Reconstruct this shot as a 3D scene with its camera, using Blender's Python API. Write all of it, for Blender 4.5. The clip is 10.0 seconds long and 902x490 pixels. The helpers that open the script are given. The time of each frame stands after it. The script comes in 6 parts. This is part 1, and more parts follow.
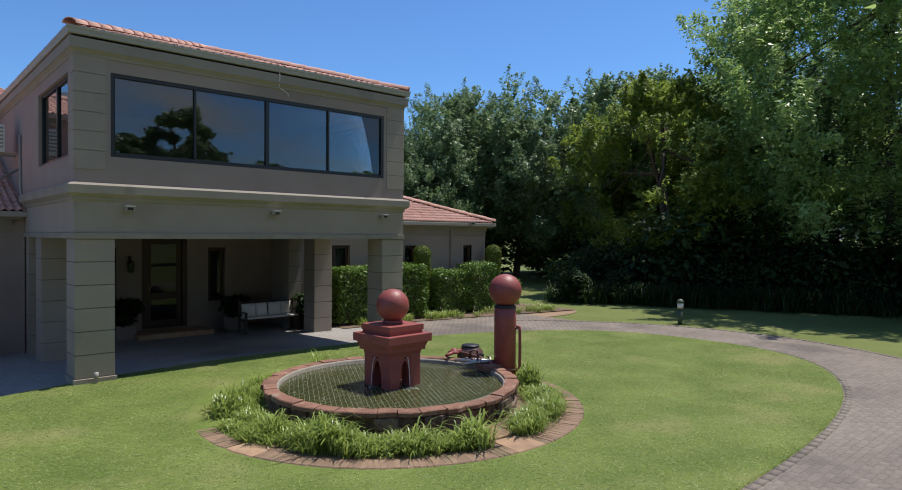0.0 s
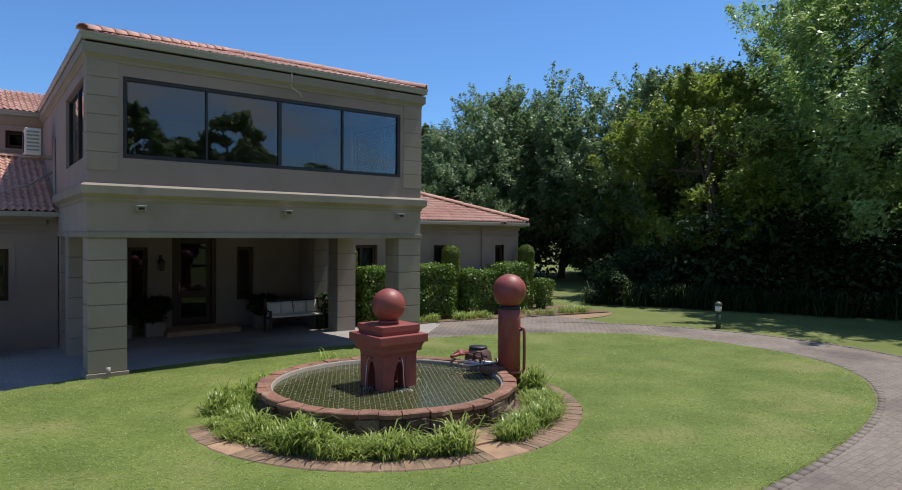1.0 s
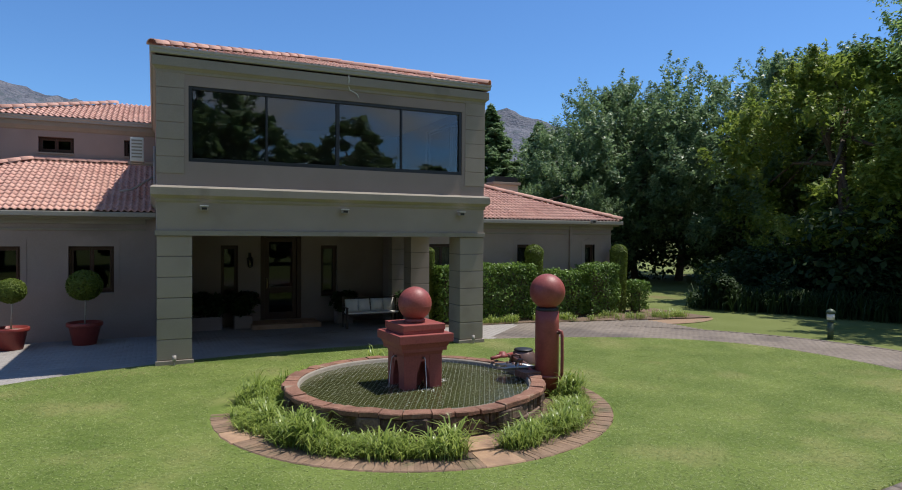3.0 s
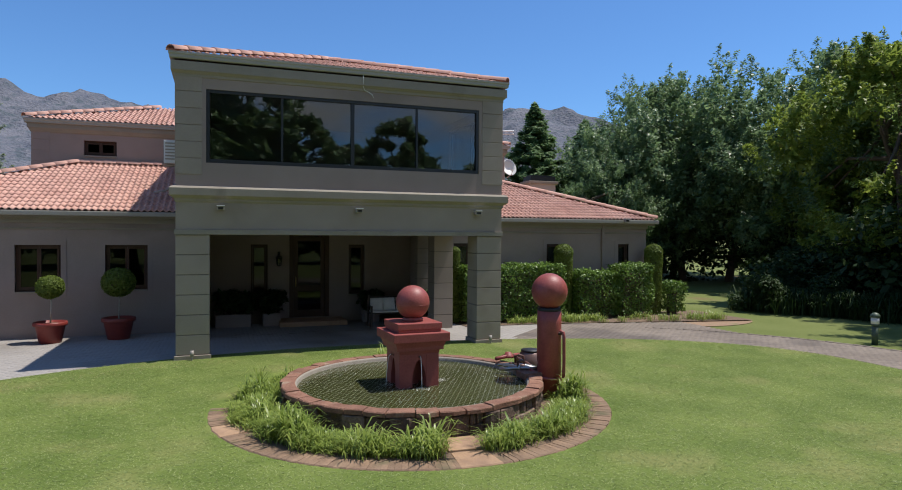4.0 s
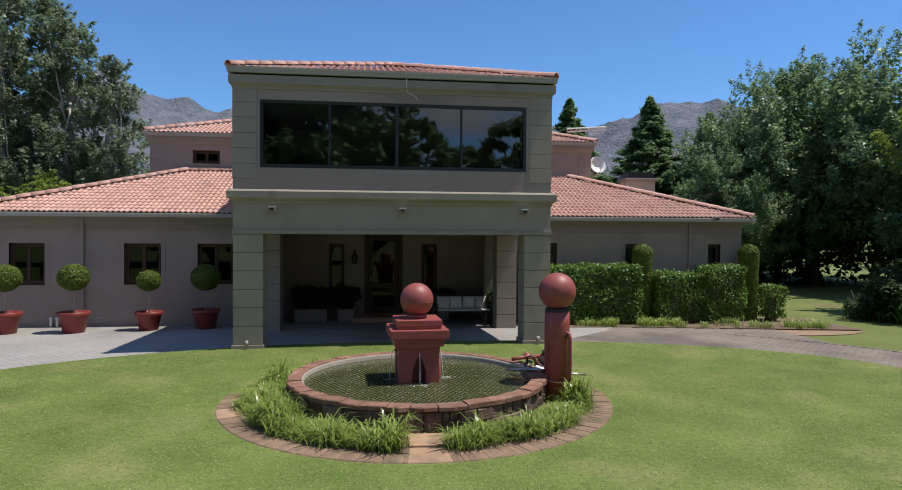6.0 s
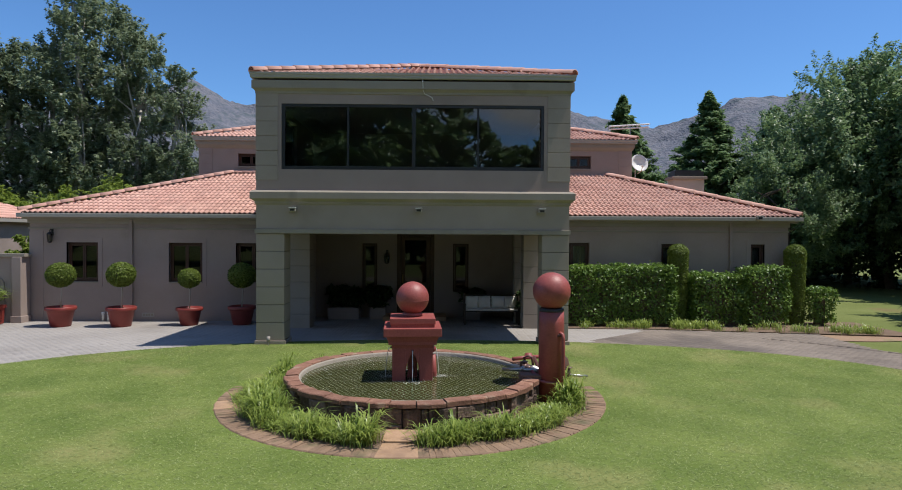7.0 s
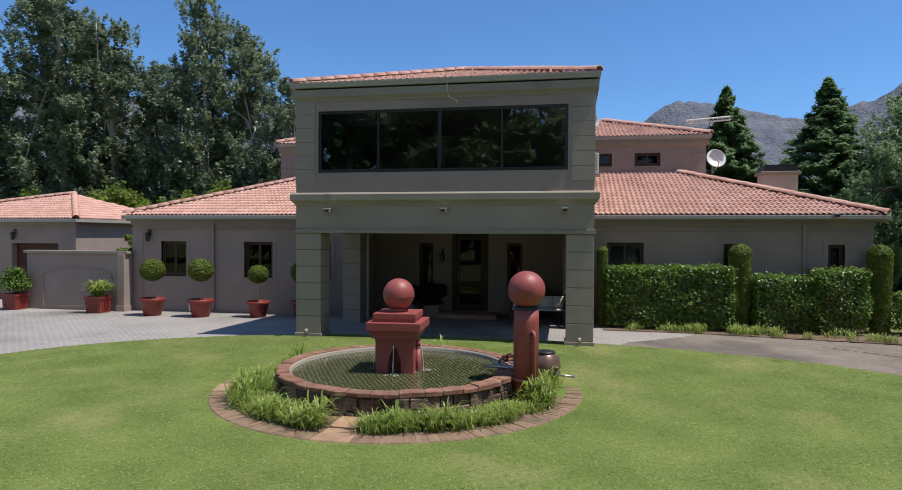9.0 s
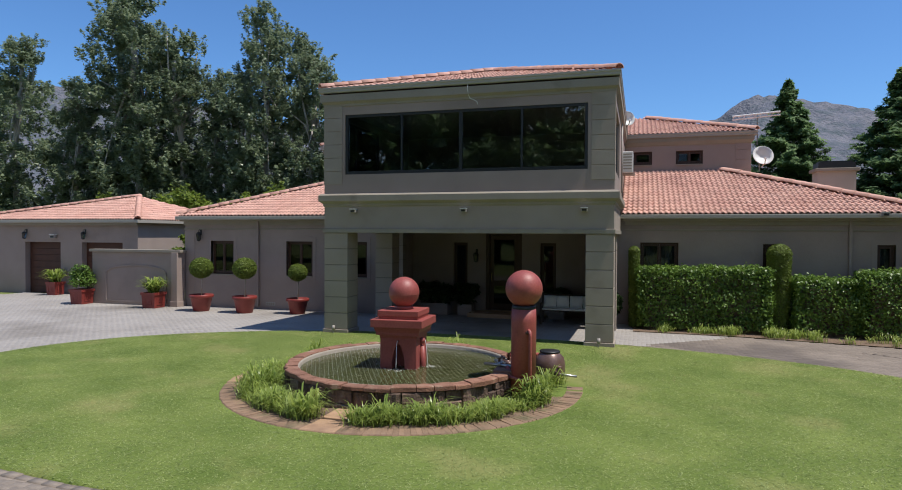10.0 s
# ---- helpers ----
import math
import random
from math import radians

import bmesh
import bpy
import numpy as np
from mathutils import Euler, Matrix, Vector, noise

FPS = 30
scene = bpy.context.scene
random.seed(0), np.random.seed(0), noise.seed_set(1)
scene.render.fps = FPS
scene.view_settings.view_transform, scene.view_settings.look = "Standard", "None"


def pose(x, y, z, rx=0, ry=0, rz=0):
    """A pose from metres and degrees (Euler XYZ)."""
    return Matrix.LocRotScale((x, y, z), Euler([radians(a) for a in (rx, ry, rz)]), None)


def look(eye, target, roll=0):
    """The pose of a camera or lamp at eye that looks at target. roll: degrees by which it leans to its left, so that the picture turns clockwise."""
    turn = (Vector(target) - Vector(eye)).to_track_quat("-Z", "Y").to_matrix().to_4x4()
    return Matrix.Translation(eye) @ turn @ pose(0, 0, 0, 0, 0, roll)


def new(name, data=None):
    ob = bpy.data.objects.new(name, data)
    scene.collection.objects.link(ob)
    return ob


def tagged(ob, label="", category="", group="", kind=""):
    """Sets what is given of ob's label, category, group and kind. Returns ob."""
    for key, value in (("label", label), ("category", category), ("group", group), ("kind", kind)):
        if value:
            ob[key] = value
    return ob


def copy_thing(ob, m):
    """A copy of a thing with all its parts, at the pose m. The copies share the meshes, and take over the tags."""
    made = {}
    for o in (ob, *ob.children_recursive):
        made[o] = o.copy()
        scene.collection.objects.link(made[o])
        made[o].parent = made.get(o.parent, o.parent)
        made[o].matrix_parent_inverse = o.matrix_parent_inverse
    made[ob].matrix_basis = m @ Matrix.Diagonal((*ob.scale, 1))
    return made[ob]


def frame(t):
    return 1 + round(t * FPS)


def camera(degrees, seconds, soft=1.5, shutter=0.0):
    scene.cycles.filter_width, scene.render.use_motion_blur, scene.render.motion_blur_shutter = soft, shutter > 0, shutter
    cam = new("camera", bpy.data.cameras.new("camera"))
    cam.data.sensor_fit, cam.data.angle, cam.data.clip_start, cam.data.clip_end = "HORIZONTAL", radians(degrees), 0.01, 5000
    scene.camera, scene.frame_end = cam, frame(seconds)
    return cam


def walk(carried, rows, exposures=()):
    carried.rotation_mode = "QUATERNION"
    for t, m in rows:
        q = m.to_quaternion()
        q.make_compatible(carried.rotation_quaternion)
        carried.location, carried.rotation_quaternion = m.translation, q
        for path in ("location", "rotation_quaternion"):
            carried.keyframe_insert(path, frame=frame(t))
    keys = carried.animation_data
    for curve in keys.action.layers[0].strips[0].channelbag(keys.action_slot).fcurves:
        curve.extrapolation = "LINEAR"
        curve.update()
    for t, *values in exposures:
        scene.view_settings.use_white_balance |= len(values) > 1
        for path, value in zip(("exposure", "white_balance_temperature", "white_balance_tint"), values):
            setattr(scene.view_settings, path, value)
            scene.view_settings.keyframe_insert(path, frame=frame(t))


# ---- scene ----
cam = camera(70.5, 10.0, soft=1.0)
METRES, EYE, TILT, LEAN, TURN = 11.0, 2.843, 0.0, 0.0, -42.2
ROWS = [
    (0.0, 0.0, 0.0, 0.0, 0.01, -0.82, -0.36),
    (0.5, 0.0465, 0.0142, -0.0009, 2.42, -0.81, -0.35),
    (1.0, 0.0928, 0.0266, -0.002, 5.26, -0.81, -0.35),
    (1.5, 0.1339, 0.0377, -0.0033, 8.42, -0.81, -0.35),
    (2.0, 0.1714, 0.0513, -0.0044, 11.74, -0.82, -0.34),
    (2.5, 0.208, 0.0668, -0.005, 14.61, -0.82, -0.35),
    (4.0, 0.3247, 0.1177, -0.0068, 22.26, -0.87, -0.36),
    (4.5, 0.3716, 0.1385, -0.0078, 24.94, -0.87, -0.35),
    (5.0, 0.4192, 0.1603, -0.008, 27.87, -0.88, -0.34),
    (5.5, 0.4635, 0.1851, -0.0084, 31.47, -0.88, -0.32),
    (7.0, 0.5999, 0.2779, -0.0107, 41.07, -0.86, -0.31),
    (7.5, 0.6471, 0.3138, -0.0107, 44.08, -0.87, -0.29),
    (8.0, 0.6932, 0.3517, -0.0106, 46.83, -0.86, -0.3),
    (8.5, 0.7368, 0.3883, -0.0114, 49.71, -0.87, -0.29),
    (9.0, 0.7775, 0.4241, -0.012, 52.69, -0.88, -0.29),
    (9.5, 0.8143, 0.4598, -0.0123, 55.56, -0.88, -0.29),
    (10.0, 0.8506, 0.4983, -0.0127, 58.71, -0.89, -0.3),
]
walk(cam, [(t, pose(0, 0, EYE, TILT, LEAN, TURN) @ pose(METRES * x, METRES * y, METRES * z, 90 + pitch, roll, yaw)) for t, x, y, z, yaw, pitch, roll in ROWS])

# ---- world, sun, exposure ----
world = bpy.data.worlds.new("sky")
scene.world = world
world.use_nodes = True
wn = world.node_tree.nodes
sky = wn.new("ShaderNodeTexSky")
sky.sky_type = "NISHITA"
sky.sun_disc = False
SUN_DIR = Vector((0.385, -0.035, 0.92)).normalized()
sky.sun_elevation = math.asin(SUN_DIR.z)
sky.sun_rotation = math.atan2(SUN_DIR.x, SUN_DIR.y)
sky.air_density, sky.dust_density, sky.ozone_density, sky.altitude = 1.0, 0.3, 3.0, 300
tint = wn.new("ShaderNodeMix")
tint.data_type, tint.blend_type = "RGBA", "MULTIPLY"
tint.inputs["Factor"].default_value = 1.0
tint.inputs[7].default_value = (0.67, 0.99, 1.33, 1)
world.node_tree.links.new(sky.outputs[0], tint.inputs[6])
wl = world.node_tree.links
# broken cloud low in the sky behind the drive, seen in the picture window
wco, wsep, wdiv, wz = wn.new("ShaderNodeTexCoord"), wn.new("ShaderNodeSeparateXYZ"), wn.new("ShaderNodeVectorMath"), wn.new("ShaderNodeMath")
wl.new(wco.outputs["Generated"], wsep.inputs[0])
wz.operation, wz.inputs[1].default_value = "ADD", 0.22
wl.new(wsep.outputs["Z"], wz.inputs[0])
wdiv.operation = "DIVIDE"
wl.new(wco.outputs["Generated"], wdiv.inputs[0]), wl.new(wz.outputs[0], wdiv.inputs[1])
puff = wn.new("ShaderNodeTexNoise")
puff.inputs["Scale"].default_value, puff.inputs["Detail"].default_value, puff.inputs["Roughness"].default_value = 1.6, 8, 0.55
wl.new(wdiv.outputs[0], puff.inputs["Vector"])
dense, away = wn.new("ShaderNodeMapRange"), wn.new("ShaderNodeMapRange")
dense.inputs["From Min"].default_value, dense.inputs["From Max"].default_value = 0.44, 0.66
away.inputs["From Min"].default_value, away.inputs["From Max"].default_value = -0.15, -0.45
wl.new(puff.outputs["Fac"], dense.inputs["Value"]), wl.new(wsep.outputs["Y"], away.inputs["Value"])
cover, cloud = wn.new("ShaderNodeMath"), wn.new("ShaderNodeMix")
cover.operation = "MULTIPLY"
wl.new(dense.outputs[0], cover.inputs[0]), wl.new(away.outputs[0], cover.inputs[1])
cloud.data_type = "RGBA"
cloud.inputs[7].default_value = (4.6, 4.7, 4.9, 1)
wl.new(cover.outputs[0], cloud.inputs["Factor"]), wl.new(tint.outputs[2], cloud.inputs[6])
wl.new(cloud.outputs[2], wn["Background"].inputs[0])
wn["Background"].inputs[1].default_value = 0.113
sun = new("sun", bpy.data.lights.new("sun", "SUN"))
sun.data.energy, sun.data.angle, sun.data.color = 5.0, radians(0.53), (1.0, 0.95, 0.88)
sun.matrix_world = look(SUN_DIR * 60, (0, 0, 0))


# ---- materials ----
def mat(name, c1, c2, scale=3.0, fine=40.0, rough=0.8, bump=0.15, dist=0.01, metal=0.0, vary=0.0, island=0.0, spec=0.5, stain=None, stain_scale=0.6, stain_at=0.58):
    """A surface with two scales of colour, a fine relief and, if asked, its own tone for each piece."""
    m = bpy.data.materials.new(name)
    m.use_nodes = True
    n, l = m.node_tree.nodes, m.node_tree.links
    b = n["Principled BSDF"]
    geo = n.new("ShaderNodeNewGeometry")
    big, small = n.new("ShaderNodeTexNoise"), n.new("ShaderNodeTexNoise")
    big.inputs["Scale"].default_value, big.inputs["Detail"].default_value = scale, 5
    small.inputs["Scale"].default_value, small.inputs["Detail"].default_value = fine, 4
    for t in (big, small):
        l.new(geo.outputs["Position"], t.inputs["Vector"])
    add = n.new("ShaderNodeMath")
    add.operation = "ADD"
    l.new(big.outputs["Fac"], add.inputs[0]), l.new(small.outputs["Fac"], add.inputs[1])
    ramp = n.new("ShaderNodeMapRange")
    ramp.inputs["From Min"].default_value, ramp.inputs["From Max"].default_value = 0.7, 1.3
    l.new(add.outputs[0], ramp.inputs["Value"])
    mix = n.new("ShaderNodeMix")
    mix.data_type = "RGBA"
    mix.inputs[6].default_value, mix.inputs[7].default_value = (*c1, 1), (*c2, 1)
    l.new(ramp.outputs["Result"], mix.inputs["Factor"])
    out = mix.outputs[2]
    if stain:
        st = n.new("ShaderNodeTexNoise")
        st.inputs["Scale"].default_value, st.inputs["Detail"].default_value = stain_scale, 6
        l.new(geo.outputs["Position"], st.inputs["Vector"])
        sr = n.new("ShaderNodeMapRange")
        sr.inputs["From Min"].default_value, sr.inputs["From Max"].default_value = stain_at, stain_at + 0.16
        l.new(st.outputs["Fac"], sr.inputs["Value"])
        sm = n.new("ShaderNodeMix")
        sm.data_type = "RGBA"
        sm.inputs[7].default_value = (*stain, 1)
        l.new(sr.outputs["Result"], sm.inputs["Factor"]), l.new(out, sm.inputs[6])
        out = sm.outputs[2]
    for amount, node, socket in ((vary, "ShaderNodeObjectInfo", "Random"), (island, "ShaderNodeNewGeometry", "Random Per Island")):
        if amount:
            info = n.new(node)
            hsv = n.new("ShaderNodeHueSaturation")
            r = n.new("ShaderNodeMapRange")
            r.inputs["To Min"].default_value, r.inputs["To Max"].default_value = 1 - amount, 1 + amount
            l.new(info.outputs[socket], r.inputs["Value"]), l.new(r.outputs["Result"], hsv.inputs["Value"])
            l.new(out, hsv.inputs["Color"])
            out = hsv.outputs["Color"]
    l.new(out, b.inputs["Base Color"])
    b.inputs["Roughness"].default_value, b.inputs["Metallic"].default_value = rough, metal
    b.inputs["Specular IOR Level"].default_value = spec
    if bump:
        bp = n.new("ShaderNodeBump")
        bp.inputs["Strength"].default_value, bp.inputs["Distance"].default_value = bump, dist
        l.new(small.outputs["Fac"], bp.inputs["Height"]), l.new(bp.outputs["Normal"], b.inputs["Normal"])
    return m


def leaf_mat(name, dark, light, gloss=0.35, through_light=0.3, spec=0.3):
    """Leaves: a tone for each leaf, some light coming through."""
    m = bpy.data.materials.new(name)
    m.use_nodes = True
    n, l = m.node_tree.nodes, m.node_tree.links
    b = n["Principled BSDF"]
    geo, mix = n.new("ShaderNodeNewGeometry"), n.new("ShaderNodeMix")
    big = n.new("ShaderNodeTexNoise")
    big.inputs["Scale"].default_value = 0.9
    l.new(geo.outputs["Position"], big.inputs["Vector"])
    avg = n.new("ShaderNodeMath")
    avg.operation = "MULTIPLY_ADD"
    avg.inputs[1].default_value, avg.inputs[2].default_value = 0.6, -0.05
    l.new(geo.outputs["Random Per Island"], avg.inputs[0])
    add = n.new("ShaderNodeMath")
    l.new(avg.outputs[0], add.inputs[0])
    half = n.new("ShaderNodeMath")
    half.operation = "MULTIPLY"
    half.inputs[1].default_value = 0.5
    l.new(big.outputs["Fac"], half.inputs[0]), l.new(half.outputs[0], add.inputs[1])
    mix.data_type = "RGBA"
    mix.inputs[6].default_value, mix.inputs[7].default_value = (*dark, 1), (*light, 1)
    l.new(add.outputs[0], mix.inputs["Factor"])
    l.new(mix.outputs[2], b.inputs["Base Color"])
    b.inputs["Roughness"].default_value = gloss
    b.inputs["Specular IOR Level"].default_value = spec
    tr, sh = n.new("ShaderNodeBsdfTranslucent"), n.new("ShaderNodeMixShader")
    l.new(mix.outputs[2], tr.inputs["Color"])
    sh.inputs[0].default_value = through_light
    l.new(b.outputs[0], sh.inputs[1]), l.new(tr.outputs[0], sh.inputs[2])
    l.new(sh.outputs[0], n["Material Output"].inputs["Surface"])
    return m


def glass_mat(name, tint, ior=1.9, gloss=0.0):
    """A window pane: clear, tinted, with a mirror's gloss that grows towards grazing."""
    m = bpy.data.materials.new(name)
    m.use_nodes = True
    n, l = m.node_tree.nodes, m.node_tree.links
    n.remove(n["Principled BSDF"])
    tr, gl, mx, fr = (n.new("ShaderNode" + k) for k in ("BsdfTransparent", "BsdfGlossy", "MixShader", "Fresnel"))
    fr.inputs["IOR"].default_value = ior
    tr.inputs["Color"].default_value = (*tint, 1)
    gl.inputs["Roughness"].default_value = gloss
    gl.inputs["Color"].default_value = (0.95, 0.97, 1, 1)
    l.new(fr.outputs[0], mx.inputs[0]), l.new(tr.outputs[0], mx.inputs[1]), l.new(gl.outputs[0], mx.inputs[2])
    l.new(mx.outputs[0], n["Material Output"].inputs["Surface"])
    return m


M_PLASTER = mat("plaster", (0.29, 0.226, 0.197), (0.35, 0.278, 0.243), 1.2, 55, 0.85, 0.25, 0.006, stain=(0.235, 0.19, 0.165), stain_scale=0.5, stain_at=0.6)
M_COLUMN = mat("column_paint", (0.3, 0.25, 0.205), (0.37, 0.31, 0.255), 1.2, 55, 0.85, 0.25, 0.006, stain=(0.25, 0.205, 0.165), stain_scale=0.7, stain_at=0.58)
M_TRIM = mat("trim_plaster", (0.255, 0.222, 0.175), (0.325, 0.283, 0.228), 1.6, 60, 0.8, 0.25, 0.006, stain=(0.2, 0.172, 0.135), stain_scale=1.3, stain_at=0.64)
M_GUTTER = mat("gutter_paint", (0.34, 0.315, 0.27), (0.39, 0.36, 0.31), 2, 40, 0.45, 0.05)
M_LINE = mat("joint_shadow", (0.16, 0.135, 0.115), (0.2, 0.17, 0.145), 3, 40, 0.9, 0.1)
M_TILE = mat("terracotta_tile", (0.53, 0.275, 0.21), (0.68, 0.41, 0.325), 1.5, 45, 0.75, 0.2, 0.006, vary=0.09, stain=(0.45, 0.235, 0.185), stain_scale=0.8)
M_TILES = mat("terracotta_tiles", (0.53, 0.275, 0.21), (0.68, 0.41, 0.325), 1.5, 45, 0.75, 0.2, 0.006, island=0.09, stain=(0.45, 0.235, 0.185), stain_scale=0.8)
M_UNDER = mat("roof_underlay", (0.2, 0.09, 0.07), (0.24, 0.11, 0.08), 3, 40, 0.9, 0.1)
M_FRAME = mat("dark_aluminium", (0.018, 0.02, 0.024), (0.026, 0.028, 0.032), 5, 80, 0.4, 0.03)
M_WOOD = mat("dark_stained_wood", (0.035, 0.012, 0.007), (0.07, 0.025, 0.013), 2, 30, 0.45, 0.1)
M_GARAGE = mat("garage_timber", (0.055, 0.018, 0.009), (0.09, 0.033, 0.017), 2, 30, 0.65, 0.12)
M_GLASS = glass_mat("coated_window_glass", (0.74, 0.78, 0.78), 1.72)
M_CLEAR = glass_mat("clear_window_glass", (0.5, 0.52, 0.52), 1.38)
M_INSIDE = mat("inside_plaster", (0.42, 0.39, 0.34), (0.48, 0.44, 0.39), 1.5, 50, 0.9, 0.1)
M_CURTAIN = mat("curtain_cloth", (0.5, 0.5, 0.46), (0.6, 0.59, 0.55), 2, 80, 0.9, 0.2)
M_PAVER = mat("brick_pavers", (0.16, 0.128, 0.102), (0.245, 0.203, 0.165), 0.5, 25, 0.85, 0.3, 0.006, island=0.09, stain=(0.12, 0.098, 0.083), stain_scale=0.4, stain_at=0.5)
M_PALEPAVER = mat("pale_pavers", (0.265, 0.242, 0.22), (0.35, 0.322, 0.295), 0.5, 25, 0.85, 0.25, 0.005, island=0.025, stain=(0.175, 0.155, 0.135), stain_scale=0.22, stain_at=0.53)
M_PAVER1 = mat("brick_paver", (0.16, 0.128, 0.102), (0.245, 0.203, 0.165), 0.5, 25, 0.85, 0.3, 0.006, vary=0.09, stain=(0.12, 0.098, 0.083), stain_scale=0.4, stain_at=0.5)
M_JOINT = mat("sand_joints", (0.255, 0.232, 0.21), (0.33, 0.302, 0.275), 1, 60, 0.95, 0.4)
M_OLDJOINT = mat("dirty_joints", (0.15, 0.13, 0.11), (0.22, 0.19, 0.165), 1, 60, 0.95, 0.4)
M_LAWN = mat("lawn_turf", (0.085, 0.13, 0.024), (0.18, 0.225, 0.055), 0.9, 55, 0.85, 0.5, 0.012, stain=(0.225, 0.225, 0.08), stain_scale=0.55, stain_at=0.53, spec=0.15)
M_GROUND = mat("garden_ground", (0.12, 0.15, 0.04), (0.19, 0.215, 0.075), 0.4, 50, 0.9, 0.6, 0.03, stain=(0.2, 0.13, 0.075), stain_scale=0.3, stain_at=0.62, spec=0.15)
M_SOIL = mat("bed_soil", (0.13, 0.085, 0.055), (0.22, 0.15, 0.1), 1.5, 45, 0.95, 0.8, 0.03)
M_EARTH = mat("sandy_earth", (0.24, 0.15, 0.09), (0.34, 0.23, 0.15), 1.2, 40, 0.95, 0.5, 0.02, stain=(0.15, 0.16, 0.06), stain_scale=1.2)
M_RED = mat("red_oxide_cement", (0.255, 0.058, 0.05), (0.345, 0.088, 0.073), 2.5, 35, 0.5, 0.25, 0.008, stain=(0.2, 0.046, 0.04), stain_scale=2.5)
M_POT = mat("red_glazed_pot", (0.19, 0.028, 0.022), (0.26, 0.045, 0.034), 4, 60, 0.45, 0.1)
M_STONE = mat("field_stone", (0.085, 0.056, 0.042), (0.23, 0.15, 0.108), 6, 30, 0.85, 0.9, 0.03, vary=0.35, stain=(0.3, 0.26, 0.21), stain_scale=3.0, stain_at=0.62)
M_COPING = mat("coping_stone", (0.17, 0.075, 0.047), (0.3, 0.155, 0.1), 5, 40, 0.85, 0.7, 0.02, vary=0.16, stain=(0.36, 0.27, 0.19), stain_scale=4.0, stain_at=0.6)
M_EDGING = mat("edging_brick", (0.185, 0.115, 0.07), (0.29, 0.19, 0.12), 4, 40, 0.85, 0.5, 0.012, vary=0.16, stain=(0.12, 0.1, 0.05), stain_scale=2.4, stain_at=0.54)
M_FLAG = mat("sandstone_flag", (0.33, 0.2, 0.115), (0.45, 0.29, 0.18), 2, 40, 0.85, 0.3, 0.01, vary=0.1, stain=(0.26, 0.16, 0.1), stain_scale=2.2, stain_at=0.55)
M_MORTAR = mat("pond_mortar", (0.1, 0.085, 0.07), (0.16, 0.135, 0.11), 5, 50, 0.95, 0.5)
M_RENDER = mat("pond_lining", (0.24, 0.21, 0.17), (0.34, 0.3, 0.25), 5, 40, 0.9, 0.4)
M_WATER = mat("pond_water", (0.036, 0.042, 0.01), (0.064, 0.07, 0.02), 1.0, 14, 0.06, 0.25, 0.02, spec=0.2)
M_WIRE = mat("galvanised_wire", (0.42, 0.42, 0.38), (0.55, 0.55, 0.5), 5, 50, 0.4, 0.0, metal=0.6)
M_STREAM = mat("falling_water", (0.75, 0.78, 0.8), (0.85, 0.88, 0.9), 5, 50, 0.1, 0.0)
M_IRON = mat("rusty_iron", (0.07, 0.03, 0.024), (0.14, 0.055, 0.04), 6, 50, 0.55, 0.4, 0.008)
M_BRONZE = mat("dark_bronze", (0.13, 0.075, 0.062), (0.2, 0.125, 0.1), 6, 50, 0.35, 0.2, 0.006, metal=0.3)
M_METAL = mat("bare_metal", (0.4, 0.39, 0.36), (0.5, 0.49, 0.46), 6, 50, 0.35, 0.05, metal=0.9)
M_WHITE = mat("white_plastic", (0.72, 0.72, 0.7), (0.8, 0.8, 0.78), 4, 50, 0.4, 0.03)
M_CUSHION = mat("cushion_cloth", (0.66, 0.63, 0.58), (0.76, 0.73, 0.68), 8, 120, 0.95, 0.3)
M_BLACK = mat("black_iron", (0.012, 0.012, 0.013), (0.022, 0.022, 0.024), 6, 60, 0.45, 0.1)
M_PIPE = mat("pipe_grey", (0.3, 0.27, 0.24), (0.36, 0.32, 0.29), 4, 50, 0.5, 0.05)
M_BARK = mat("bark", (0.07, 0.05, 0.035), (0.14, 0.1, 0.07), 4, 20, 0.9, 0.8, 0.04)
M_PALEBARK = mat("pale_bark", (0.3, 0.27, 0.23), (0.45, 0.41, 0.36), 2, 20, 0.85, 0.5, 0.03)
# distance haze is mixed into the rock: bluish tones of low contrast
M_ROCK = mat("haze_tinted_rock", (0.075, 0.088, 0.118), (0.18, 0.178, 0.2), 0.012, 0.11, 0.95, 0.9, 12.0, stain=(0.075, 0.095, 0.11), stain_scale=0.03, stain_at=0.5)
L_OAK = leaf_mat("oak_leaves", (0.075, 0.14, 0.06), (0.34, 0.46, 0.21), 0.42, 0.5, 0.45)
L_GIANT = leaf_mat("sunlit_tree_leaves", (0.11, 0.21, 0.055), (0.53, 0.69, 0.24), 0.4, 0.5, 0.5)
L_LIME = leaf_mat("bright_leaves", (0.11, 0.175, 0.03), (0.39, 0.47, 0.09), 0.45, 0.52, 0.35)
L_POPLAR = leaf_mat("poplar_leaves", (0.13, 0.18, 0.1), (0.36, 0.42, 0.26), 0.4, 0.45, 0.5)
L_FIR = leaf_mat("conifer_needles", (0.07, 0.14, 0.055), (0.24, 0.35, 0.13), 0.6, 0.4)
L_HEDGE = leaf_mat("hedge_leaves", (0.03, 0.08, 0.013), (0.23, 0.36, 0.06), 0.42, 0.3, 0.4)
